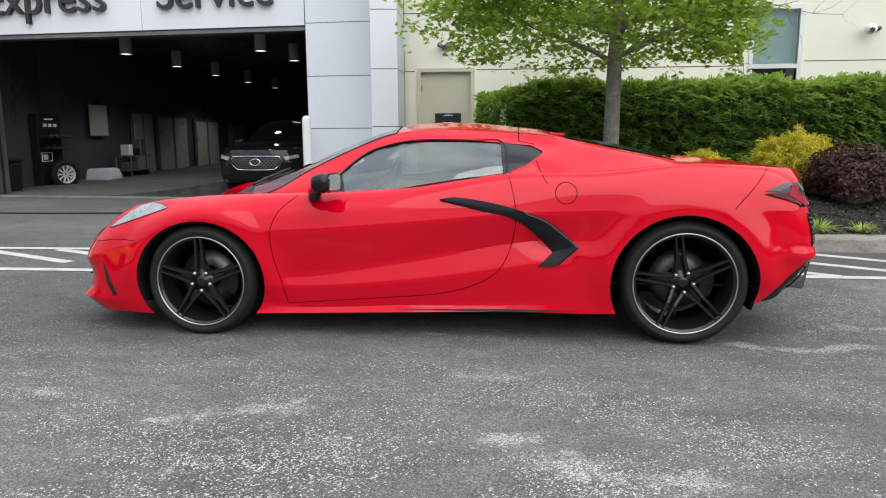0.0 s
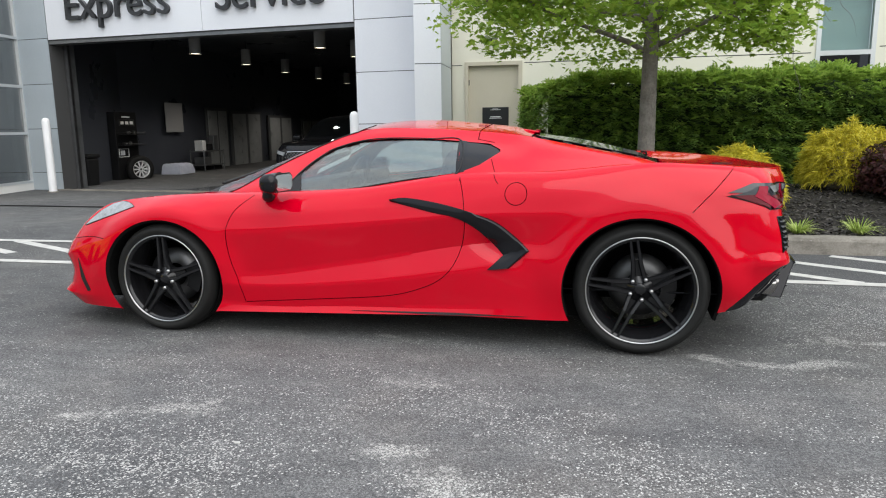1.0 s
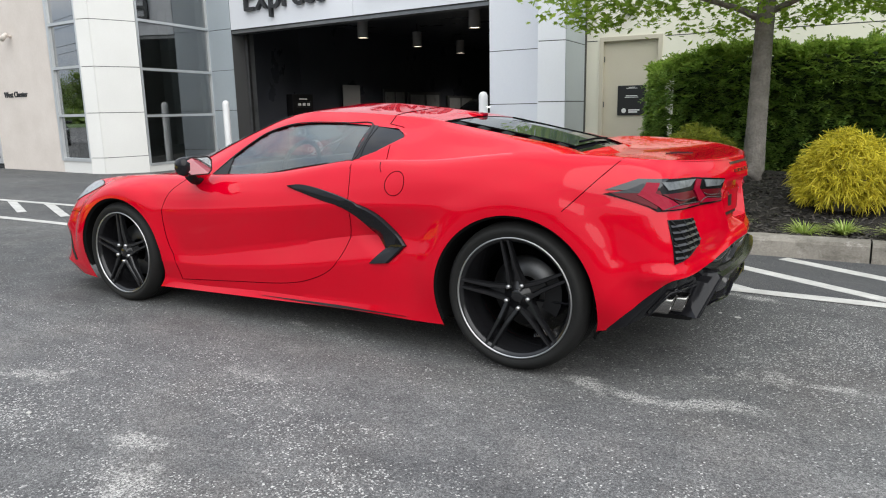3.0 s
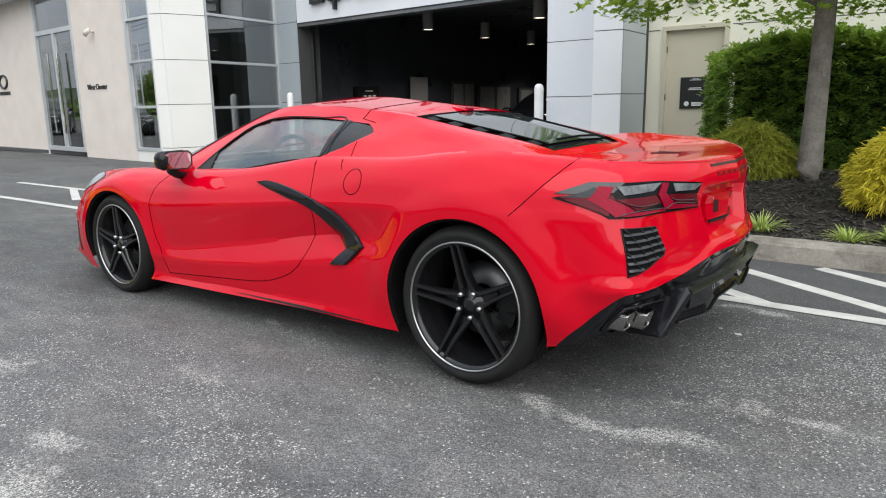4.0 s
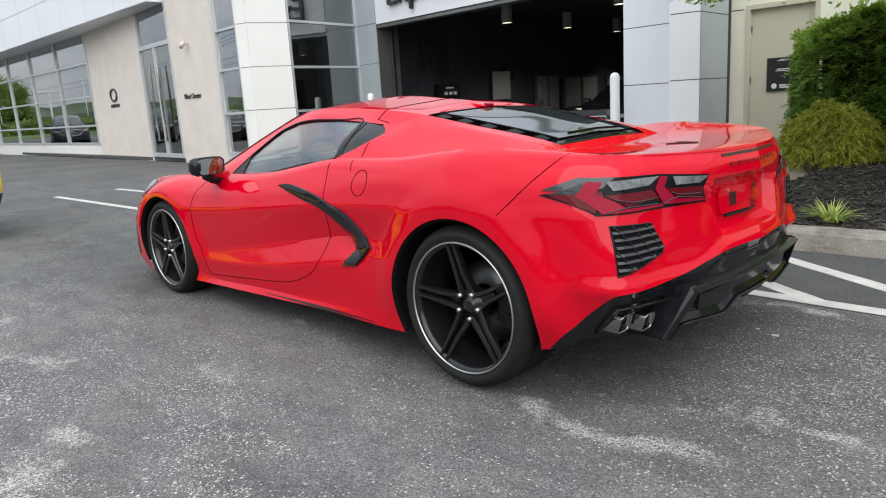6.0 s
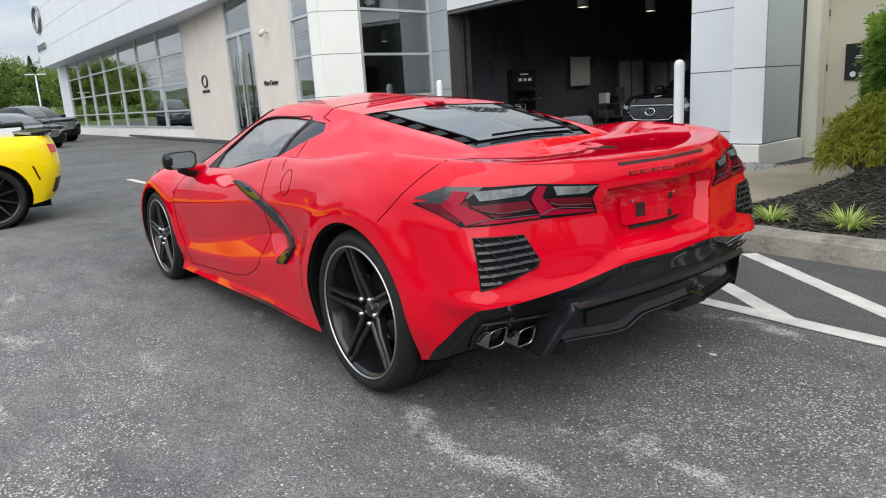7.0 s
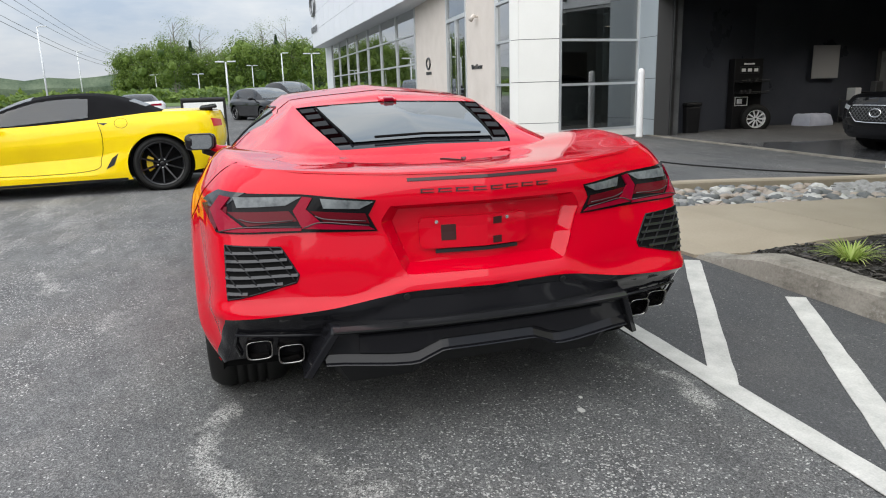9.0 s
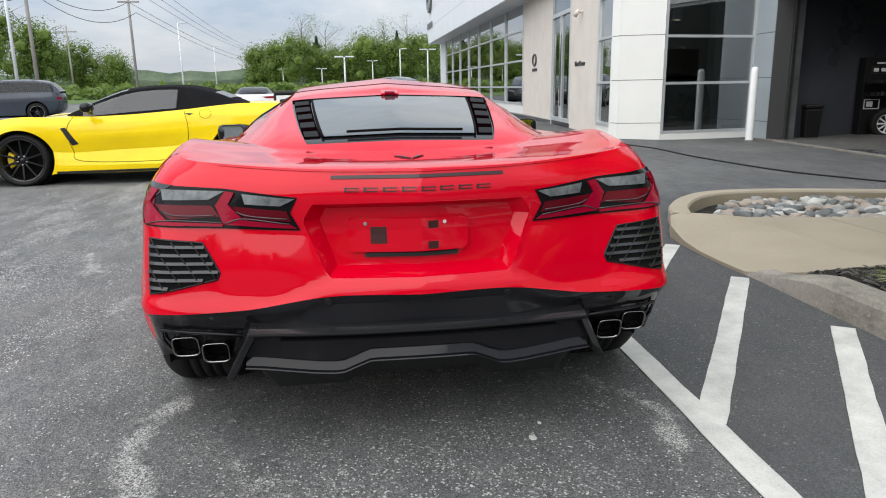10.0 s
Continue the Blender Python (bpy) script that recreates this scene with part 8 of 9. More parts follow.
add_box(bm, (0, 0, .40), (.42, .44, .80), None, .05)
for v in bm.verts:
    k_ = .86 + .14 * v.co.z / .8
    v.co.x, v.co.y = v.co.x * k_, v.co.y * k_
part("bucket", bm, SATIN, bin_)
bm = bmesh.new()
add_box(bm, (0, 0, .85), (.46, .48, .10), None, .035)
part("lid", bm, SATIN, bin_)

paper = thing("wall_notice", "large pale poster on the dark bay wall", "poster", (-12.21, 15.85, 1.13))
bm = bmesh.new()
add_box(bm, (0, 0, .44), (.012, .95, .92))
part("sheet", bm, plain("grey_poster", (.34, .34, .34), .7), paper)
# work trolley, equipment and a covered box along the wall
trolley = thing("tool_trolley", "steel tool trolley with equipment against the bay wall", "trolley", (-11.75, 16.9, bay_z(16.9)))
for z in (.18, .55, 1.0):
    bm = bmesh.new()
    add_box(bm, (0, 0, z), (.55, 1.3, .035), None, .006)
    part("shelf", bm, MATS["dull_steel"], trolley)
for sx in (-1, 1):
    for sy in (-1, 1):
        bm = bmesh.new()
        add_cyl(bm, (sx * .25, sy * .62, 0), (sx * .25, sy * .62, 1.05), .02, seg=8)
        part("leg", bm, MATS["dull_steel"], trolley)
for y, z, s_, c_ in ((-.4, 1.02, (.3, .22, .34), BOLLARD), (.0, 1.02, (.26, .3, .22), SATIN), (.42, 1.02, (.2, .26, .5), MATS["dull_steel"]), (-.3, .57, (.4, .4, .24), MATS["dull_steel"]), (.3, .2, (.42, .5, .3), SATIN)):
    bm = bmesh.new()
    add_box(bm, (0, y, z + s_[2] / 2), s_, None, .02)
    part("equipment", bm, c_, trolley)
cover = thing("covered_box", "bundle of pale blue cloth on a low stand", "bundle", (-11.65, 15.0, bay_z(15.0)))
bm = bmesh.new()
bmesh.ops.create_grid(bm, x_segments=26, y_segments=34, size=.5)
for v in bm.verts:
    x_, y_ = v.co.x * 1.5, v.co.y * 1.9
    fall = max(abs(x_) - .27, abs(y_) - .36, 0)
    v.co = Vector((max(-.27, min(.27, x_)) + math.copysign(min(.05, fall * .2), x_), max(-.36, min(.36, y_)) + math.copysign(min(.05, fall * .2), y_), .62 - min(.42, fall)))
    v.co += Vector((.035 * noise.noise(v.co * 7), .035 * noise.noise(v.co * 7 + Vector((9, 0, 0))), .03 * noise.noise(v.co * 5)))
part("cloth", bm, varied("pale_blue_cloth", (.48, .51, .62), (.62, .65, .74), .9, 6, 50, .2), cover, smooth=True)
for sx in (-1, 1):
    for sy in (-1, 1):
        bm = bmesh.new()
        add_cyl(bm, (sx * .18, sy * .28, 0), (sx * .16, sy * .25, .60), .018, seg=8)
        part("leg", bm, SATIN, cover)
# glazed doors along the bay wall
INNERPANE = varied("pale_inner_pane", (.30, .31, .31), (.42, .43, .43), .3, 3, 30, .02)
DOORGREY = plain("dark_inner_frame", (.10, .10, .105), .4)
for y, w_ in ((18.7, 1.5), (21.0, 2.6), (24.2, 2.5), (27.8, 2.3)):
    dr_ = thing("inner_door", "pale glazed inner door in the dark bay wall", "door", pose(-12.27 - .027 * (y - 13.4), y, bay_z(y), 0, 0, 91.5))
    bm = bmesh.new()
    add_box(bm, (0, -.04, 1.27), (w_, .07, 2.54), None, .01)
    part("leaf", bm, DOORGREY, dr_)
    for sx in (-.24, .24):
        bm = bmesh.new()
        add_box(bm, (sx * w_, -.085, 1.27), (w_ * .40, .02, 2.34))
        part("pane", bm, INNERPANE, dr_)


# ---------------------------------------------------------------- other cars
def simple_car(name, label, paint, m, lines, deck, canopy, arches, wheels, glass_rows, roof_mat=None, group="", fold=None, flip=False):
    """A parked car out of feature lines: body, canopy with glass bands, wheels."""
    ob = thing(name, label, "car", m, group)
    hv_, hf_, tv_, tf_ = loft(lines, deck, ns=150, nv=(4, 5, 5, 5, 5, 3), nt=10, flat=fold, soft_top=fold and (lambda s: smooth01(1.6, 2.6, s) * (1 - smooth01(10.3, 11.2, s))))
    V = np.vstack([hv_, tv_])
    F = hf_ + [tuple(i + len(hv_) for i in q) for q in tf_]
    sh = Shell(*mirror(V, F))
    for a in arches:
        V, F = cut_side(V, F, a)
    V, F = mirror(*clean(V, F))
    weld("body", V, F, paint, ob)
    C = [np.array(l) for l in canopy]
    n_ = len(C[0]) - 1

    def pt(s, v):
        pts_ = np.array([crom(l, s) for l in C])
        return crom(pts_, v)

    def band(nm, s0, s1, v0, v1, mat, drop=0.0, lab=""):
        P = [[pt(s, v) * (1, -1, 1) for v in np.linspace(v0, v1, 9)] for s in np.linspace(s0, s1, 25)]
        v_, f_ = grid_mesh(P)
        v_[:, 2] -= drop
        if v1 > len(C) - 1.01:
            weld(nm, *mirror(v_, f_), mat, ob, lab)
        else:
            for k in (1, -1):
                weld(nm, v_ * (1, k, 1), f_, mat, ob, lab)
    band("roof", 0, n_, 0, len(C) - 1, roof_mat or paint, .004, "black fabric soft top" if flip else "")
    for nm, s0, s1, v0, v1 in glass_rows:
        band(nm, s0, s1, v0, v1, GLASS if nm == "windscreen" else SIDEGLASSY if flip else DARKGLASS, -.006)
    bm_ = bmesh.new()
    add_box(bm_, (0, 0, .25), (3.9, 1.45, .14))
    part("floor_pan", bm_, LINER, ob)
    for (cx, cz, a, b) in wheels[1]:
        for sg in (-1, 1):
            bm_ = bmesh.new()
            add_cyl(bm_, (cx, sg * .5, cz), (cx, sg * .80, cz), max(a, b) - .01, seg=32)
            part("wheel_well", bm_, LINER, ob)
    for x, R, w_, rim, inn in wheels[0]:
        for sg in (-1, 1):
            wheel_at(ob, pose(x, sg * (.93 - w_ / 2), R) @ pose(0, 0, 0, 0, 0, 0 if sg < 0 else 180), R, w_, rim, inn, 0, 10 if wheels[2] else 5, wheels[2] or SATIN, RIMBLACK if wheels[2] else MACHINED, .17, not wheels[2], flip)
    return ob, sh


Y_LINES = [
    [(-2.2, 0, .60), (-2.15, .45, .61), (-2.02, .70, .66), (-1.75, .80, .79), (-1.36, .82, .865), (-.85, .80, .85), (-.1, .80, .87), (.55, .80, .915), (.95, .80, .955), (1.35, .83, .99), (1.75, .80, .99), (1.95, .72, .98), (2.06, .55, .975), (2.12, .3, .97), (2.14, 0, .97)],
    [(-2.24, 0, .52), (-2.2, .47, .52), (-2.07, .76, .55), (-1.82, .88, .66), (-1.36, .925, .79), (-.88, .88, .76), (-.1, .875, .79), (.55, .875, .84), (.95, .89, .88), (1.35, .935, .88), (1.75, .90, .88), (1.97, .80, .90), (2.09, .58, .90), (2.15, .32, .90), (2.17, 0, .90)],
    [(-2.28, 0, .42), (-2.24, .48, .42), (-2.1, .79, .45), (-1.85, .90, .52), (-1.36, .955, .71), (-.9, .900, .60), (-.1, .902, .62), (.55, .900, .65), (.95, .92, .70), (1.35, .96, .745), (1.75, .935, .74), (2.0, .84, .75), (2.12, .6, .75), (2.18, .33, .75), (2.2, 0, .75)],
    [(-2.29, 0, .34), (-2.25, .48, .34), (-2.11, .80, .36), (-1.86, .91, .42), (-1.36, .955, .58), (-.92, .880, .42), (-.1, .865, .44), (.55, .875, .47), (.95, .92, .56), (1.35, .96, .60), (1.76, .94, .60), (2.02, .85, .60), (2.13, .6, .60), (2.18, .33, .60), (2.2, 0, .60)],
    [(-2.28, 0, .26), (-2.24, .48, .26), (-2.1, .80, .27), (-1.85, .92, .32), (-1.36, .95, .45), (-.92, .905, .34), (-.1, .905, .33), (.55, .91, .35), (.95, .93, .42), (1.35, .955, .45), (1.77, .93, .46), (2.0, .84, .46), (2.1, .6, .46), (2.14, .33, .46), (2.16, 0, .46)],
    [(-2.26, 0, .19), (-2.22, .48, .19), (-2.08, .79, .20), (-1.82, .92, .22), (-1.36, .94, .32), (-.92, .92, .25), (-.1, .93, .25), (.55, .935, .25), (.95, .935, .27), (1.35, .945, .32), (1.77, .91, .34), (1.96, .82, .34), (2.05, .6, .34), (2.09, .33, .34), (2.1, 0, .34)],
    [(-2.2, 0, .14), (-2.16, .46, .14), (-2.03, .77, .14), (-1.75, .91, .15), (-1.36, .93, .15), (-.97, .92, .15), (-.1, .92, .15), (.55, .92, .16), (.96, .92, .17), (1.35, .92, .2), (1.76, .89, .24), (1.92, .80, .26), (2.0, .6, .26), (2.03, .33, .26), (2.04, 0, .26)]]
Y_DECK = [(-2.22, .60), (-1.8, .735), (-1.4, .82), (-1.0, .875), (-.7, .90), (-.2, .88), (.6, .90), (1.1, .93), (1.5, .955), (1.9, .965), (2.15, .97)]
Y_CAN = [[(-.82, .70, .84), (-.45, .79, .84), (-.05, .80, .86), (.35, .80, .89), (.70, .78, .92), (1.0, .74, .94), (1.34, .66, .95)],
         [(-.82, .69, .85), (-.45, .72, .93), (-.05, .68, 1.0), (.35, .68, 1.03), (.70, .68, 1.03), (1.0, .66, 1.01), (1.34, .60, .965)],
         [(-.83, .66, .87), (-.45, .625, 1.02), (-.05, .56, 1.15), (.35, .54, 1.19), (.70, .55, 1.17), (1.0, .55, 1.10), (1.34, .50, .985)],
         [(-.86, .55, .885), (-.48, .52, 1.05), (-.08, .46, 1.185), (.35, .42, 1.23), (.70, .42, 1.215), (1.0, .42, 1.14), (1.36, .40, .995)],
         [(-.98, 0, .89), (-.58, 0, 1.07), (-.14, 0, 1.215), (.35, 0, 1.25), (.70, 0, 1.235), (1.02, 0, 1.155), (1.40, 0, 1.0)]]
SOFTTOP = varied("black_soft_top_fabric", (.005, .005, .0055), (.011, .011, .012), .95, 3, 300, .2, spec=.08, world_space=False)
SIDEGLASSY = make_glass("dark_side_glass", (.26, .28, .29), 0.0, .76)
YELLOWCAL = plain("yellow_caliper", (.75, .52, .01), .4)
YM = pose(-6.13, -3.00, 0, 0, 0, 91)
yellow, YSH = simple_car("convertible_car", "yellow sports convertible with a raised black fabric top", YELLOW, YM, Y_LINES, Y_DECK, Y_CAN,
                         [oval(-1.355, .335, .39, .375), oval(1.355, .345, .40, .385)], ([(-1.355, .333, .27, .27, .03), (1.355, .345, .32, .275, .05)], [(-1.355, .335, .39, .375), (1.355, .345, .40, .385)], YELLOWCAL),
                         [("windscreen", .12, 1.95, 2.55, 4.0), ("door_glass", .55, 3.55, .25, 1.85), ("rear_window", 5.05, 5.6, 2.7, 4.0)], SOFTTOP, fold=lambda s: smooth01(4.3, 5.0, s) * (1 - smooth01(7.4, 8.2, s)), flip=True)


def ypatch(name, view, polys, mat, lift=.004, depth=.012, both=True, h=.05, label=""):
    for fl in ((False, True) if both else (False,)):
        bm_ = bmesh.new()
        for p in polys:
            q = [(-a, b) for a, b in p] if view in "BF" and both else p
            YSH.patch(bm_, view, q, lift, depth, h, fl)
        part(name, bm_, mat, yellow, label)


ypatch("headlamp", "L", [[(-2.02, .63), (-1.85, .74), (-1.68, .80), (-1.62, .78), (-1.80, .67), (-1.95, .61)]], LAMPCLEAR)
ypatch("fender_vent", "L", [[(-.86, .72), (-.80, .73), (-.66, .52), (-.74, .50)]], SATIN, label="black fender vent")
ypatch("side_marker", "L", [[(-1.90, .47), (-1.86, .50), (-1.84, .40), (-1.88, .38)]], plain("amber_marker", (.7, .22, .01), .3))
ypatch("side_marker", "L", [[(1.79, .66), (1.81, .66), (1.86, .50), (1.84, .50)]], LAMPDEEP)
ypatch("rear_scoop", "L", [[(.78, .44), (.86, .50), (.80, .36), (.70, .31)]], SATIN)
ypatch("shoulder_vent", "L", [[(.66, .88), (.78, .875), (.73, .85)]], SATIN)
ypatch("tail_lamp", "B", [[(.50, .86), (.78, .885), (.80, .78), (.54, .78)]], plain("bright_tail_lamp", (.55, .015, .02), .12, spec=.4), label="red trapezoid tail lamp")
ypatch("rear_bumper", "B", [[(.0, .50), (.58, .50), (.84, .66), (.82, .34), (0, .30)]], SATIN, label="black rear bumper insert")
ypatch("front_grille", "F", [[(.0, .46), (.56, .46), (.66, .40), (.55, .32), (0, .31)]], SATIN, label="black front grille")
ypatch("front_splitter", "F", [[(0, .185), (.76, .185), (.76, .155), (0, .155)]], SATIN, .03, .05)
ypatch("side_skirt", "L", [[(-.95, .15), (.94, .165), (.94, .195), (-.95, .18)]], SATIN, .012, .02)
ypatch("hood_vent", "T", [[(-1.35, -.30), (-1.27, -.30), (-1.27, .30), (-1.35, .30)]], SATIN, both=False)
for pts in ([(-.72, .85), (-.78, .70), (-.74, .45), (-.60, .30), (.50, .30), (.66, .45), (.70, .70), (.66, .91)],):
    seam("panel_gap", YSH, "L", pts, yellow, .004)
seam("panel_gap", CANOPY, "L", [(.560, 1.00), (.575, .965), (.588, .935)], coupe)
seam("panel_gap", SKIN, "L", [(.592, .925), (.604, .90), (.62, .879)], coupe)
seam("fuel_flap_gap", YSH, "L", [(.93 + .075 * math.cos(a), .87 + .06 * math.sin(a)) for a in np.linspace(0, 2 * math.pi, 13)], yellow, .003, both=False)
bm = bmesh.new()
vs = add_box(bm, (1.98, 0, 1.02), (.22, 1.42, .035), pose(0, 0, 0, 0, -6, 0), .012)
for sg in (-1, 1):
    add_box(bm, (1.95, sg * .60, .985), (.16, .05, .06), None, .01)
part("spoiler", bm, GLOSSBLACK, yellow, "black rear spoiler")
for sg in (-1, 1):
    bm = bmesh.new()
    add_box(bm, (-.48, sg * .98, .975), (.13, .20, .12), None, .045)
    tube(bm, [Vector((-.50, sg * .80, .90)), Vector((-.50, sg * .90, .945))], .03, 8)
    part("door_mirror", bm, GLOSSBLACK, yellow, smooth=True)
    bm = bmesh.new()
    add_box(bm, (-.3, sg * .36, .88), (.16, .44, .4), pose(0, 0, 0, 0, 18, 0), .06)
    bmesh.ops.translate(bm, vec=(.55, 0, 0), verts=bm.verts[:])
    part("seat", bm, CABIN, yellow)
bm = bmesh.new()
add_box(bm, (-.55, .25, .985), (.004, .34, .13), pose(0, 0, 0, 0, 58, 0))
part("window_sticker", bm, MATS["paper"], yellow)

# SUV bodies
U_LINES = [
    [(-2.30, 0, .98), (-2.26, .45, .98), (-2.16, .70, .98), (-1.90, .80, 1.03), (-1.40, .82, 1.06), (-.85, .83, 1.07), (-.1, .84, 1.08), (.55, .84, 1.10), (.95, .84, 1.11), (1.40, .84, 1.12), (1.85, .82, 1.12), (2.12, .76, 1.12), (2.24, .55, 1.12), (2.30, .3, 1.12), (2.32, 0, 1.12)],
    [(-2.36, 0, .86), (-2.32, .47, .86), (-2.2, .77, .86), (-1.95, .88, .90), (-1.40, .93, .93), (-.88, .91, .94), (-.1, .91, .95), (.55, .91, .96), (.95, .92, .98), (1.40, .94, .98), (1.85, .91, .98), (2.15, .82, .98), (2.28, .58, .98), (2.34, .32, .98), (2.36, 0, .98)],
    [(-2.38, 0, .72), (-2.34, .48, .72), (-2.22, .80, .72), (-1.97, .91, .76), (-1.40, .96, .80), (-.9, .93, .80), (-.1, .93, .80), (.55, .93, .80), (.95, .94, .82), (1.40, .96, .84), (1.85, .94, .82), (2.18, .84, .80), (2.30, .6, .80), (2.36, .33, .80), (2.38, 0, .80)],
    [(-2.38, 0, .60), (-2.34, .48, .60), (-2.22, .80, .60), (-1.97, .92, .62), (-1.40, .96, .68), (-.9, .92, .62), (-.1, .92, .62), (.55, .92, .62), (.95, .93, .66), (1.40, .96, .70), (1.85, .94, .66), (2.18, .84, .64), (2.30, .6, .64), (2.36, .33, .64), (2.38, 0, .64)],
    [(-2.36, 0, .46), (-2.32, .48, .46), (-2.2, .80, .46), (-1.95, .92, .46), (-1.40, .95, .52), (-.9, .92, .46), (-.1, .92, .46), (.55, .92, .46), (.95, .93, .48), (1.40, .95, .52), (1.85, .93, .48), (2.16, .83, .48), (2.28, .6, .48), (2.33, .33, .48), (2.35, 0, .48)],
    [(-2.32, 0, .34), (-2.28, .48, .34), (-2.16, .79, .34), (-1.92, .91, .34), (-1.40, .94, .38), (-.9, .92, .34), (-.1, .92, .34), (.55, .92, .34), (.95, .92, .36), (1.40, .94, .38), (1.85, .91, .38), (2.12, .81, .40), (2.22, .6, .40), (2.27, .33, .40), (2.29, 0, .40)],
    [(-2.24, 0, .26), (-2.2, .46, .26), (-2.08, .77, .26), (-1.86, .90, .26), (-1.40, .92, .26), (-.95, .91, .26), (-.1, .91, .26), (.55, .91, .26), (.96, .91, .27), (1.40, .91, .28), (1.83, .88, .30), (2.05, .78, .32), (2.14, .6, .32), (2.18, .33, .32), (2.2, 0, .32)]]
U_DECK = [(-2.32, .98), (-1.9, 1.05), (-1.5, 1.09), (-1.1, 1.11), (-.7, 1.12), (0, 1.1), (2.34, 1.12)]
U_CAN = [[(-1.05, .74, 1.05), (-.5, .83, 1.06), (.1, .84, 1.08), (.8, .84, 1.09), (1.5, .83, 1.10), (2.0, .80, 1.11), (2.28, .70, 1.11)],
         [(-1.05, .73, 1.07), (-.5, .76, 1.22), (.1, .74, 1.32), (.8, .74, 1.34), (1.5, .73, 1.33), (2.0, .71, 1.28), (2.28, .66, 1.14)],
         [(-1.06, .70, 1.09), (-.5, .67, 1.38), (.1, .63, 1.55), (.8, .62, 1.59), (1.5, .62, 1.56), (1.95, .62, 1.46), (2.28, .60, 1.17)],
         [(-1.10, .55, 1.10), (-.55, .55, 1.42), (.1, .52, 1.62), (.8, .50, 1.66), (1.5, .50, 1.63), (1.95, .50, 1.52), (2.29, .48, 1.19)],
         [(-1.22, 0, 1.11), (-.62, 0, 1.45), (.06, 0, 1.66), (.8, 0, 1.70), (1.5, 0, 1.67), (1.95, 0, 1.55), (2.30, 0, 1.20)]]


def suv(label, paint, m):
    ob, sh = simple_car("suv_car", label, paint, m, U_LINES, U_DECK, U_CAN, [oval(-1.42, .40, .42, .42), oval(1.42, .40, .42, .42)],
                        ([(-1.42, .37, .25, .26, .03), (1.42, .37, .25, .26, .03)], [(-1.42, .40, .42, .42), (1.42, .40, .42, .42)], None),
                        [("windscreen", .15, 1.8, 2.6, 4.0), ("side_glass", .9, 5.2, .3, 1.9), ("rear_window", 4.9, 5.8, 2.6, 4.0)])
    bm_ = bmesh.new()
    sh.patch(bm_, "F", [(-.50, .84), (.50, .84), (.58, .72), (.40, .56), (-.40, .56), (-.58, .72)], .012, .03, .08)
    gr = part("front_grille", bm_, SATIN, ob, "black mesh grille with a chrome rim")
    for k in range(-8, 9):
        for sg in (-1, 1):
            seg_ = [t for t in np.linspace(0, 1, 20) if inside_poly([(-.48, .825), (.48, .825), (.55, .72), (.38, .58), (-.38, .58), (-.55, .72)], k * .075 + sg * (t - .5) * .26, .83 - t * .26)]
            if len(seg_) > 3:
                bm_ = bmesh.new()
                tube(bm_, sh.line("F", [(k * .075 + sg * (t - .5) * .26, .83 - t * .26) for t in (seg_[0], (seg_[0] + seg_[-1]) / 2, seg_[-1])], 2, .016), .006, 5)
                part("mesh_bar", bm_, MATS["dull_steel"], gr)
    bm_ = bmesh.new()
    loop_ = [(-.50, .84), (-.25, .848), (0, .85), (.25, .848), (.50, .84), (.58, .72), (.40, .56), (.2, .552), (0, .55), (-.2, .552), (-.40, .56), (-.58, .72)]
    tube(bm_, [sh.hit("F", a, b)[0] + Vector((-.018, 0, 0)) for a, b in loop_], .013, 6, True)
    part("grille_rim", bm_, CHROME, gr, smooth=True)
    bm_ = bmesh.new()
    tube(bm_, [sh.hit("F", .11 * math.cos(t), .72 + .07 * math.sin(t))[0] + Vector((-.03, 0, 0)) for t in np.linspace(0, 2 * math.pi, 25)[:-1]], .012, 6, True)
    part("emblem_ring", bm_, CHROME, gr, smooth=True)
    for sg in (-1, 1):
        bm_ = bmesh.new()
        sh.patch(bm_, "F", [(sg * .58, .83), (sg * .84, .88), (sg * .86, .81), (sg * .62, .76)], .006, .02, .06)
        part("headlamp", bm_, HEADCLEAR, ob)
        bm_ = bmesh.new()
        sh.patch(bm_, "F", [(sg * .60, .50), (sg * .80, .52), (sg * .80, .40), (sg * .62, .40)], .004, .02, .06)
        part("fog_lamp_recess", bm_, SATIN, ob)
        bm_ = bmesh.new()
        sh.patch(bm_, "B", [(sg * .50, .96), (sg * .80, .98), (sg * .82, .86), (sg * .55, .86)], .004, .02, .06)
        part("tail_lamp", bm_, LAMPRED, ob)
        bm_ = bmesh.new()
        add_box(bm_, (-.62, sg * 1.02, 1.14), (.14, .22, .15), None, .05)
        tube(bm_, [Vector((-.62, sg * .84, 1.08)), Vector((-.62, sg * .94, 1.11))], .03, 8)
        part("door_mirror", bm_, paint, ob, smooth=True)
    return ob


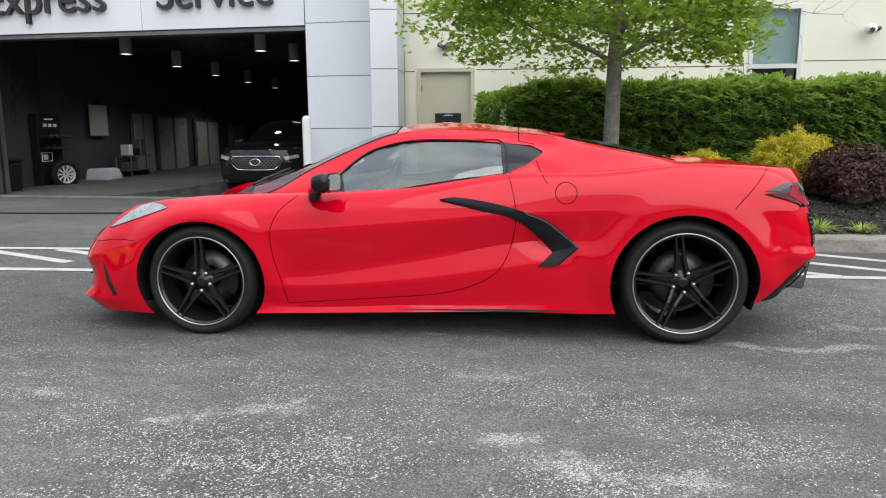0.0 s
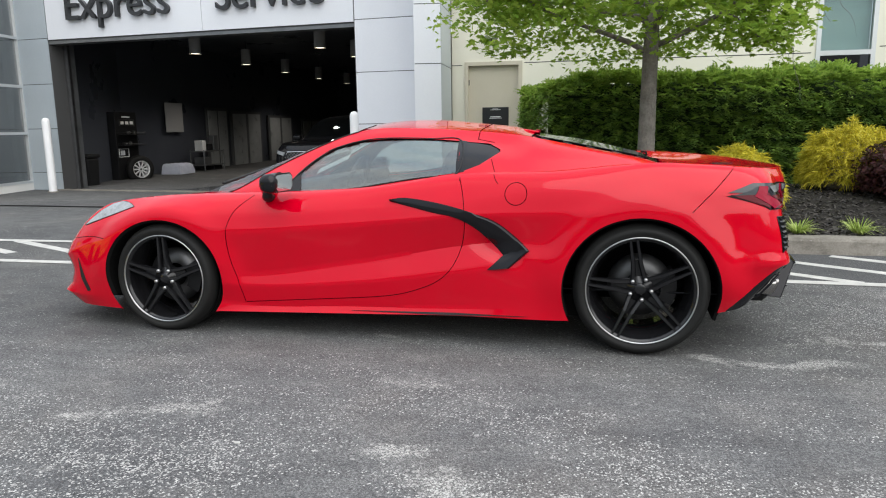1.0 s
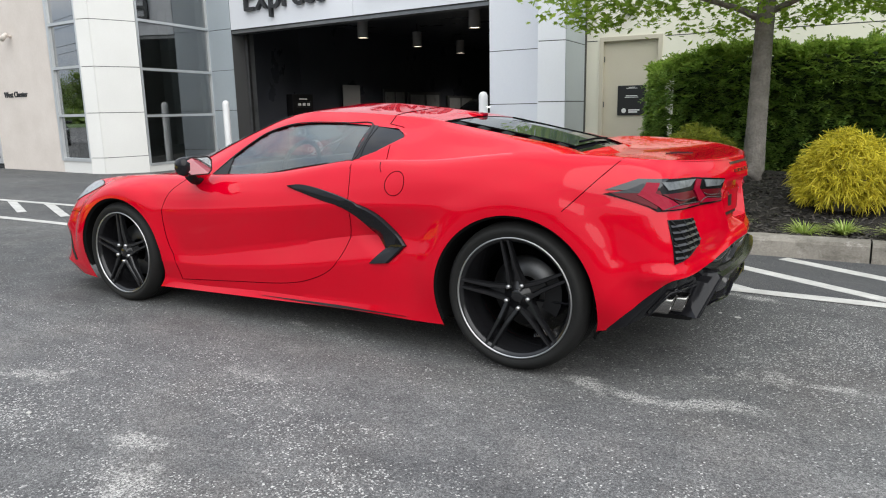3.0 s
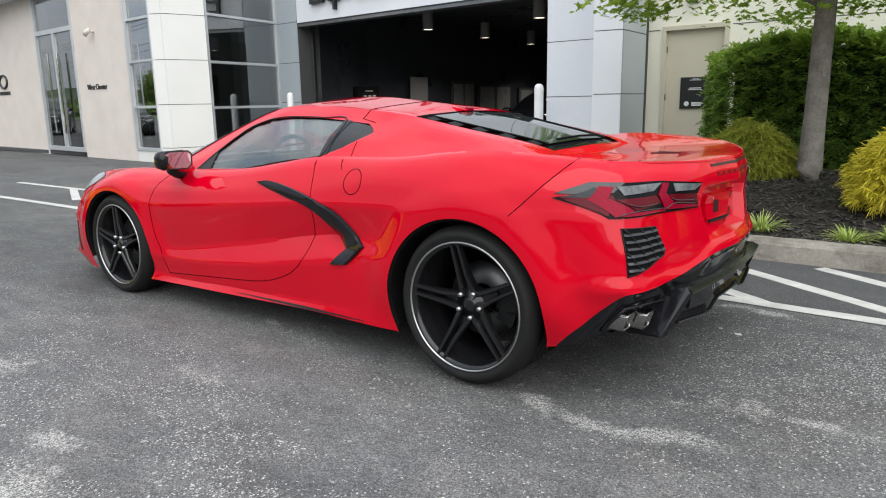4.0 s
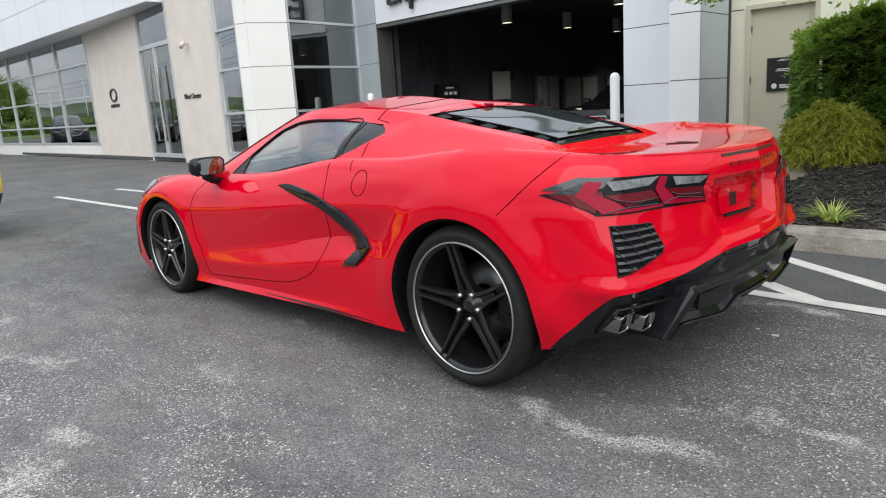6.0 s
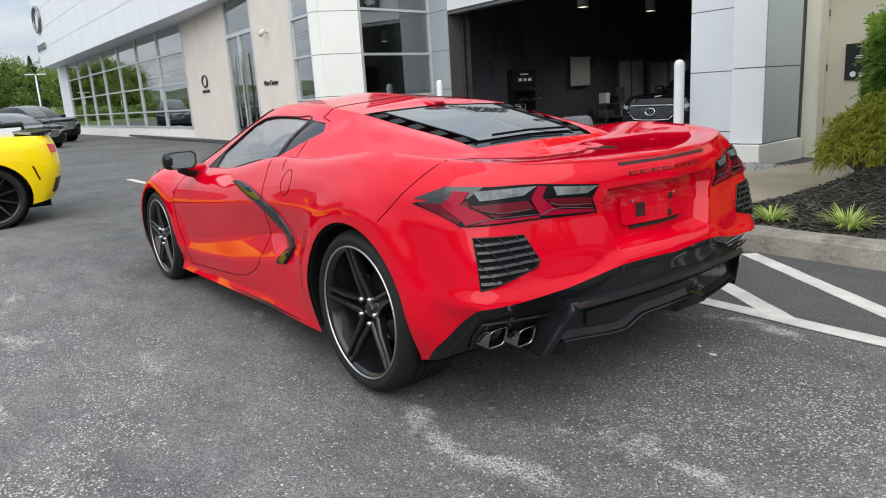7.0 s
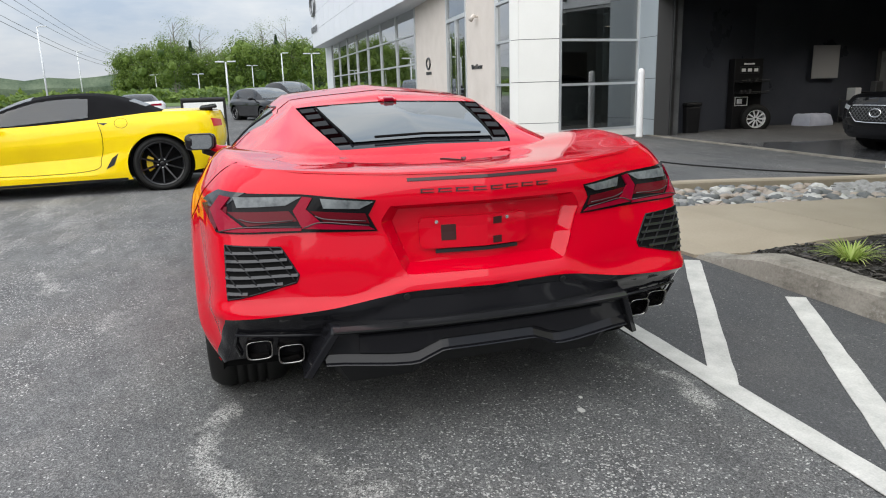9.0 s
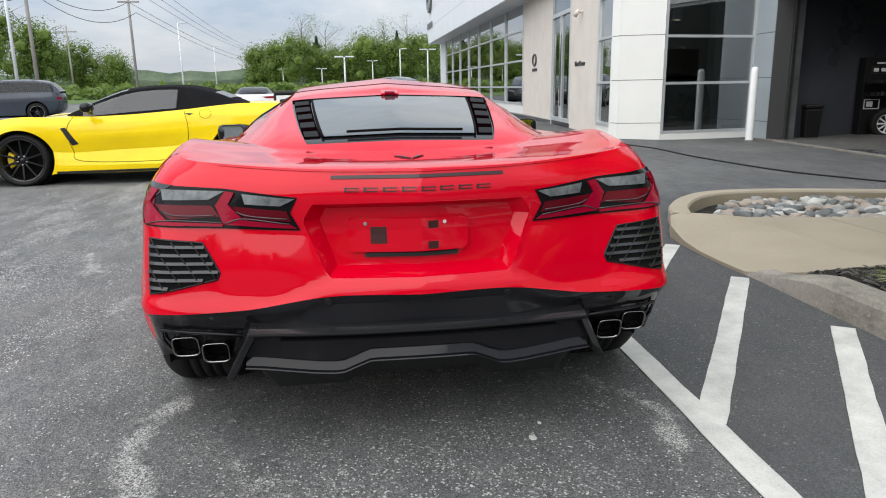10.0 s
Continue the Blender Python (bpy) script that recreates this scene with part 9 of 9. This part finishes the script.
suv("black luxury SUV parked in the service bay", BLACKPAINT, pose(-5.02, 12.15, BAYZ, 0, 0, 90) @ Matrix.Diagonal((1, 1.02, .98, 1)))
suv("black sedan parked in the car lot", BLACKPAINT, pose(-27.5, 1.0, -.03, 0, 0, 200) @ Matrix.Diagonal((1.06, 1, .84, 1)))
suv("black SUV parked in the car lot", BLACKPAINT, pose(-33.0, 2.6, 0, 0, 0, 200))
suv("dark blue SUV parked in the car lot", GREYPAINT, pose(-40.0, 3.4, 0, 0, 0, 195))
suv("grey SUV parked in the car lot", GREYPAINT, pose(-27.0, -14.3, 0, 0, 0, 100))
white, WSH = simple_car("coupe_car", "white coupe parked in the car lot", WHITEPAINT, pose(-25.0, -3.9, 0, 0, 0, 4), Y_LINES, Y_DECK, Y_CAN,
                        [oval(-1.355, .335, .39, .375), oval(1.355, .345, .40, .385)], ([(-1.355, .333, .25, .27, .03), (1.355, .345, .28, .275, .05)], [(-1.355, .335, .39, .375), (1.355, .345, .40, .385)], None),
                        [("windscreen", .12, 1.95, 2.55, 4.0), ("door_glass", .55, 3.55, .25, 1.85), ("rear_window", 4.3, 5.8, 2.5, 4.0)], BLACKPAINT)
for sg in (-1, 1):
    bm = bmesh.new()
    WSH.patch(bm, "B", [(sg * .35, .88), (sg * .80, .90), (sg * .80, .82), (sg * .5, .82)], .004, .02, .06)
    part("tail_lamp", bm, LAMPRED, white)
bm = bmesh.new()
WSH.patch(bm, "B", [(-.7, .50), (.7, .50), (.75, .32), (-.75, .32)], .006, .02, .08)
part("rear_bumper", bm, SATIN, white)


# ---------------------------------------------------------------- the distance
GRASS = varied("verge_grass", (.05, .09, .02), (.10, .15, .04), .95, .3, 6, .3)
vf, ff = [], []
for k in range(97):
    a = 2 * math.pi * k / 96
    for r in (62, 70, 880):
        x, y = r * math.cos(a), r * math.sin(a)
        vf.append((x * 1.0 - 10, y, ground_z(x, y) + (.03 if r < 65 else .12 if r < 80 else 3.0)))
for k in range(96):
    for j in range(2):
        o = k * 3 + j
        ff.append((o, o + 3, o + 4, o + 1))
tagged(from_lists("verge", vf, ff, GRASS), "grass verge and fields beyond the car lot", "grass", kind="structure")


def far_tree(x, y, h, r, seed, mat, bare=False, n_=4600, pine=False):
    """A tree seen from afar: trunk, limbs and a crown of leaf clumps with gaps."""
    rng_ = random.Random(seed)
    ob = thing("tree", "leafy green tree beyond the car lot" if not (bare or pine) else "dark pine beyond the car lot" if pine else "tall sparse tree with few spring leaves", "tree", (x, y, 0), "far trees")
    inv = ob.matrix_world.inverted()
    bm_ = bmesh.new()
    tube(bm_, [Vector((x, y, -.1)), Vector((x + rng_.uniform(-.2, .2), y, h * .45)), Vector((x + rng_.uniform(-.4, .4), y, h * .9))], [.22, .16, .04], 7)
    lim = []
    for k in range(9 if not bare else 26):
        z = h * rng_.uniform(.3, .85)
        a = rng_.uniform(0, 2 * math.pi)
        l_ = r * rng_.uniform(.5, .95)
        e = Vector((x + math.cos(a) * l_, y + math.sin(a) * l_, z + h * rng_.uniform(.06, .2)))
        tube(bm_, [Vector((x, y, z)), (Vector((x, y, z)) + e) / 2 + Vector((0, 0, .2)), e], [.05, .035, .012], 5)
        lim.append(e)
    o = part("trunk", bm_, BARK, ob)
    o.matrix_parent_inverse = inv
    pts_, nrm_ = [], []
    blobs = [(rng_.uniform(0, 2 * math.pi), rng_.uniform(.1, 1), rng_.uniform(.25, .95), rng_.uniform(.35, .6)) for _ in range(16)]
    for i in range(n_):
        if pine:
            t = rng_.random() ** .8
            a = rng_.uniform(0, 2 * math.pi)
            rr = r * (1 - t) * rng_.uniform(.5, 1.1) * (.75 + .25 * math.sin(t * 40))
            pts_.append((x + math.cos(a) * rr, y + math.sin(a) * rr, h * (.12 + .88 * t) - rr * .15))
            nrm_.append((math.cos(a), math.sin(a), .3))
        elif bare:
            e = lim[rng_.randrange(len(lim))]
            pts_.append(tuple(e + Vector((rng_.gauss(0, .5), rng_.gauss(0, .5), rng_.gauss(0, .5)))))
            nrm_.append((0, 0, 1))
        else:
            a, q, zz, s_ = blobs[rng_.randrange(16)]
            c = Vector((x + math.cos(a) * q * r * .65, y + math.sin(a) * q * r * .65, h * (.10 + .74 * zz)))
            d = Vector((rng_.gauss(0, 1), rng_.gauss(0, 1), rng_.gauss(0, 1))).normalized()
            p = c + d * s_ * r * rng_.uniform(.55, 1.12)
            pts_.append(tuple(p))
            nrm_.append(tuple(d))
    v_, f_ = leaf_cloud(pts_, nrm_, .20 if bare else .30 if not pine else .36, rng_, "diamond", .2, .5)
    o = from_lists("crown", v_, f_, mat, ob)
    o.matrix_parent_inverse = inv
    if not bare and not pine:
        bm_ = bmesh.new()
        for a, q, zz, s_ in blobs:
            c = Vector((x + math.cos(a) * q * r * .65, y + math.sin(a) * q * r * .65, h * (.10 + .74 * zz)))
            t_ = bmesh.ops.create_icosphere(bm_, subdivisions=1, radius=s_ * r * .40, matrix=Matrix.Translation(c))
        o = part("inner_crown", bm_, mat, ob)
        o.matrix_parent_inverse = inv
    return ob


# bearings as seen along the car's long axis, then distance
EYE0 = Vector((4.25, -.2))


def at_bearing(yaw, dist):
    """A place at so many degrees left of straight on (+y), from the end of the drive."""
    return EYE0.x - math.sin(radians(yaw)) * dist, EYE0.y + math.cos(radians(yaw)) * dist


rng = random.Random(77)
for i in range(20):          # the wood behind the lot
    yaw = 97.2 - i * .88
    d = rng.uniform(118, 138)
    x, y = at_bearing(yaw, d)
    far_tree(x, y, rng.uniform(8.5, 11.0), rng.uniform(3.4, 4.6), 200 + i, FARLEAF)
for yaw, d, h in ((92.3, 130, 10), (88.5, 125, 9.6), (86.0, 132, 11.0), (83.0, 128, 10.2)):
    far_tree(*at_bearing(yaw, d), h, 4.2, int(yaw * 10), PINELEAF, pine=True, n_=2600)
for yaw, d, h in ((93.4, 128, 14.2), (91.6, 138, 13.0), (85.2, 135, 13.8), (87.0, 138, 13.5), (118, 120, 13)):
    far_tree(*at_bearing(yaw, d), h, 3.4, int(yaw * 7), FARLEAF, bare=True, n_=1500)
for i in range(9):           # the wooded slope on the other side
    yaw = 107.0 + i * 1.35
    d = rng.uniform(105, 130)
    far_tree(*at_bearing(yaw, d), 6.8 + rng.uniform(-.5, .7) + 1.45 * i, rng.uniform(3.6, 4.8), 300 + i, FARLEAF)
for i in range(7):           # trees beside the building's far end
    far_tree(*at_bearing(80.5 - i * 1.0, 72 + 6 * i), rng.uniform(9, 11), 3.8, 400 + i, FARLEAF)

# far wooded hills and the tree line all round
hv_, hf_ = [], []
for k in range(241):
    a = 2 * math.pi * k / 240
    r = 330
    x, y = r * math.cos(a), r * math.sin(a)
    h_ = 9.5 + 4.5 * noise.noise(Vector((math.cos(a) * 4, math.sin(a) * 4, 0))) + 2.6 * noise.noise(Vector((math.cos(a) * 19, math.sin(a) * 19, 2))) + 1.3 * noise.noise(Vector((math.cos(a) * 60, math.sin(a) * 60, 5)))
    for rr, z in ((1.0, -1), (1.004, h_ * .55), (1.02, h_), (1.3, h_ * .3)):
        hv_.append((x * rr, y * rr, z))
for k in range(240):
    for j in range(3):
        o = k * 4 + j
        hf_.append((o, o + 4, o + 5, o + 1))
tagged(from_lists("backdrop", hv_, hf_, varied("far_woodland", (.045, .07, .045), (.14, .17, .115), 1.0, .12, 1.2, 0, spec=0.1)), "hazy wooded hills on the horizon", "hills", kind="structure")
pts, nrm = [], []
rng = random.Random(91)
for i in range(9000):        # a belt of trees across the road behind the camera
    a = radians(rng.uniform(-170, 20))
    d = rng.uniform(60, 74)
    h_ = 7.0 + 2.5 * noise.noise(Vector((math.cos(a) * 6, math.sin(a) * 6, 1)))
    pts.append((d * math.cos(a), d * math.sin(a), rng.uniform(.2, 1) * h_))
    nrm.append((-math.cos(a), -math.sin(a), .4))
keep = [i for i, p in enumerate(pts) if not (p[0] < -20 and p[1] > -40)]
v, f = leaf_cloud([pts[i] for i in keep], [nrm[i] for i in keep], 1.5, rng)
tagged(from_lists("tree_belt", v, f, FARLEAF), "belt of leafy trees across the road", "trees", kind="stuff")

pts, nrm = [], []
for i in range(15000):        # low scrub along the edge of the lot
    a = radians(rng.uniform(150, 215))
    d = rng.uniform(92, 100)
    h_ = 1.7 + .8 * noise.noise(Vector((a * 40, 0, 3))) + .5 * noise.noise(Vector((a * 130, 0, 8)))
    pts.append((d * math.cos(a), d * math.sin(a), rng.uniform(.02, 1) * h_))
    nrm.append((-math.cos(a), -math.sin(a), .5))
v, f = leaf_cloud(pts, nrm, .8, rng)
tagged(from_lists("scrub", v, f, FARLEAF), "low green scrub along the edge of the lot", "bushes", kind="stuff")

# poles, lamps, wires
WOODPOLE = varied("grey_wood_pole", (.22, .21, .19), (.32, .30, .28), .9, 1, 10, .2)
POLEMETAL = varied("pale_lamp_post", (.58, .60, .62), (.68, .70, .71), .5, 1, 20, .02)
for yaw, d, h, kind_ in ((113.2, 42, 9.0, 1), (102.4, 74, 7.4, 1), (100.0, 112, 7.4, 1), (97.0, 150, 6.5, 1), (95.0, 120, 4.2, 2), (92.0, 112, 4.0, 2), (88.0, 110, 5.0, 2), (85.8, 88, 5.6, 1), (83.6, 70, 4.6, 2), (115.5, 60, 6.5, 1), (90.2, 60, 3.6, 2)):
    x, y = at_bearing(yaw, d)
    ob = thing("street_lamp", "pale steel lamp post in the car lot", "street lamp", (x, y, 0), "lamp posts in the lot")
    bm = bmesh.new()
    add_cyl(bm, (0, 0, 0), (0, 0, h), .09, .06, 10)
    part("post", bm, POLEMETAL, ob, smooth=True)
    for sg in ((1,) if kind_ == 1 else (-1, 1)):
        bm = bmesh.new()
        add_box(bm, (.1, sg * .45, h + .02), (.3, .7, .10), None, .03)
        part("lamp_head", bm, POLEMETAL, ob)
poles = []
for yaw, d, h in ((105.6, 62, 10.5), (96.9, 185, 11.0), (109.8, 100, 9.0), (112.0, 48, 10.0)):
    x, y = at_bearing(yaw, d)
    ob = thing("utility_pole", "grey wooden utility pole with crossarms and wires", "utility pole", (x, y, 0), "utility poles")
    bm = bmesh.new()
    add_cyl(bm, (0, 0, 0), (0, 0, h), .12, .085, 10)
    part("post", bm, WOODPOLE, ob, smooth=True)
    for k, z in enumerate((h - .7, h - 2.6)):
        bm = bmesh.new()
        add_box(bm, (0, 0, z), (.12, 2.4 if k == 0 else 1.6, .12))
        part("crossarm", bm, WOODPOLE, ob)
    poles.append((x, y, h))
wires = thing("overhead_wires", "overhead wires between the utility poles", "wires")
ends = [(poles[3], poles[0]), (poles[0], poles[1])]
far_ = (at_bearing(128, 55)[0], at_bearing(128, 55)[1], 10)
ends.append((far_, poles[3]))
for (x0, y0, h0), (x1, y1, h1) in ends:
    for dy, dz in ((-1.1, -.6), (0, -.6), (1.1, -.6), (0, -2.6), (.5, -3.4)):
        bm = bmesh.new()
        pts_ = []
        for k in range(13):
            t = k / 12
            pts_.append(Vector((x0 + (x1 - x0) * t, y0 + (y1 - y0) * t + dy, h0 + dz + (h1 - h0) * t - 4 * t * (1 - t) * 1.1)))
        tube(bm, pts_, .022, 4)
        part("wire", bm, SATIN, wires)
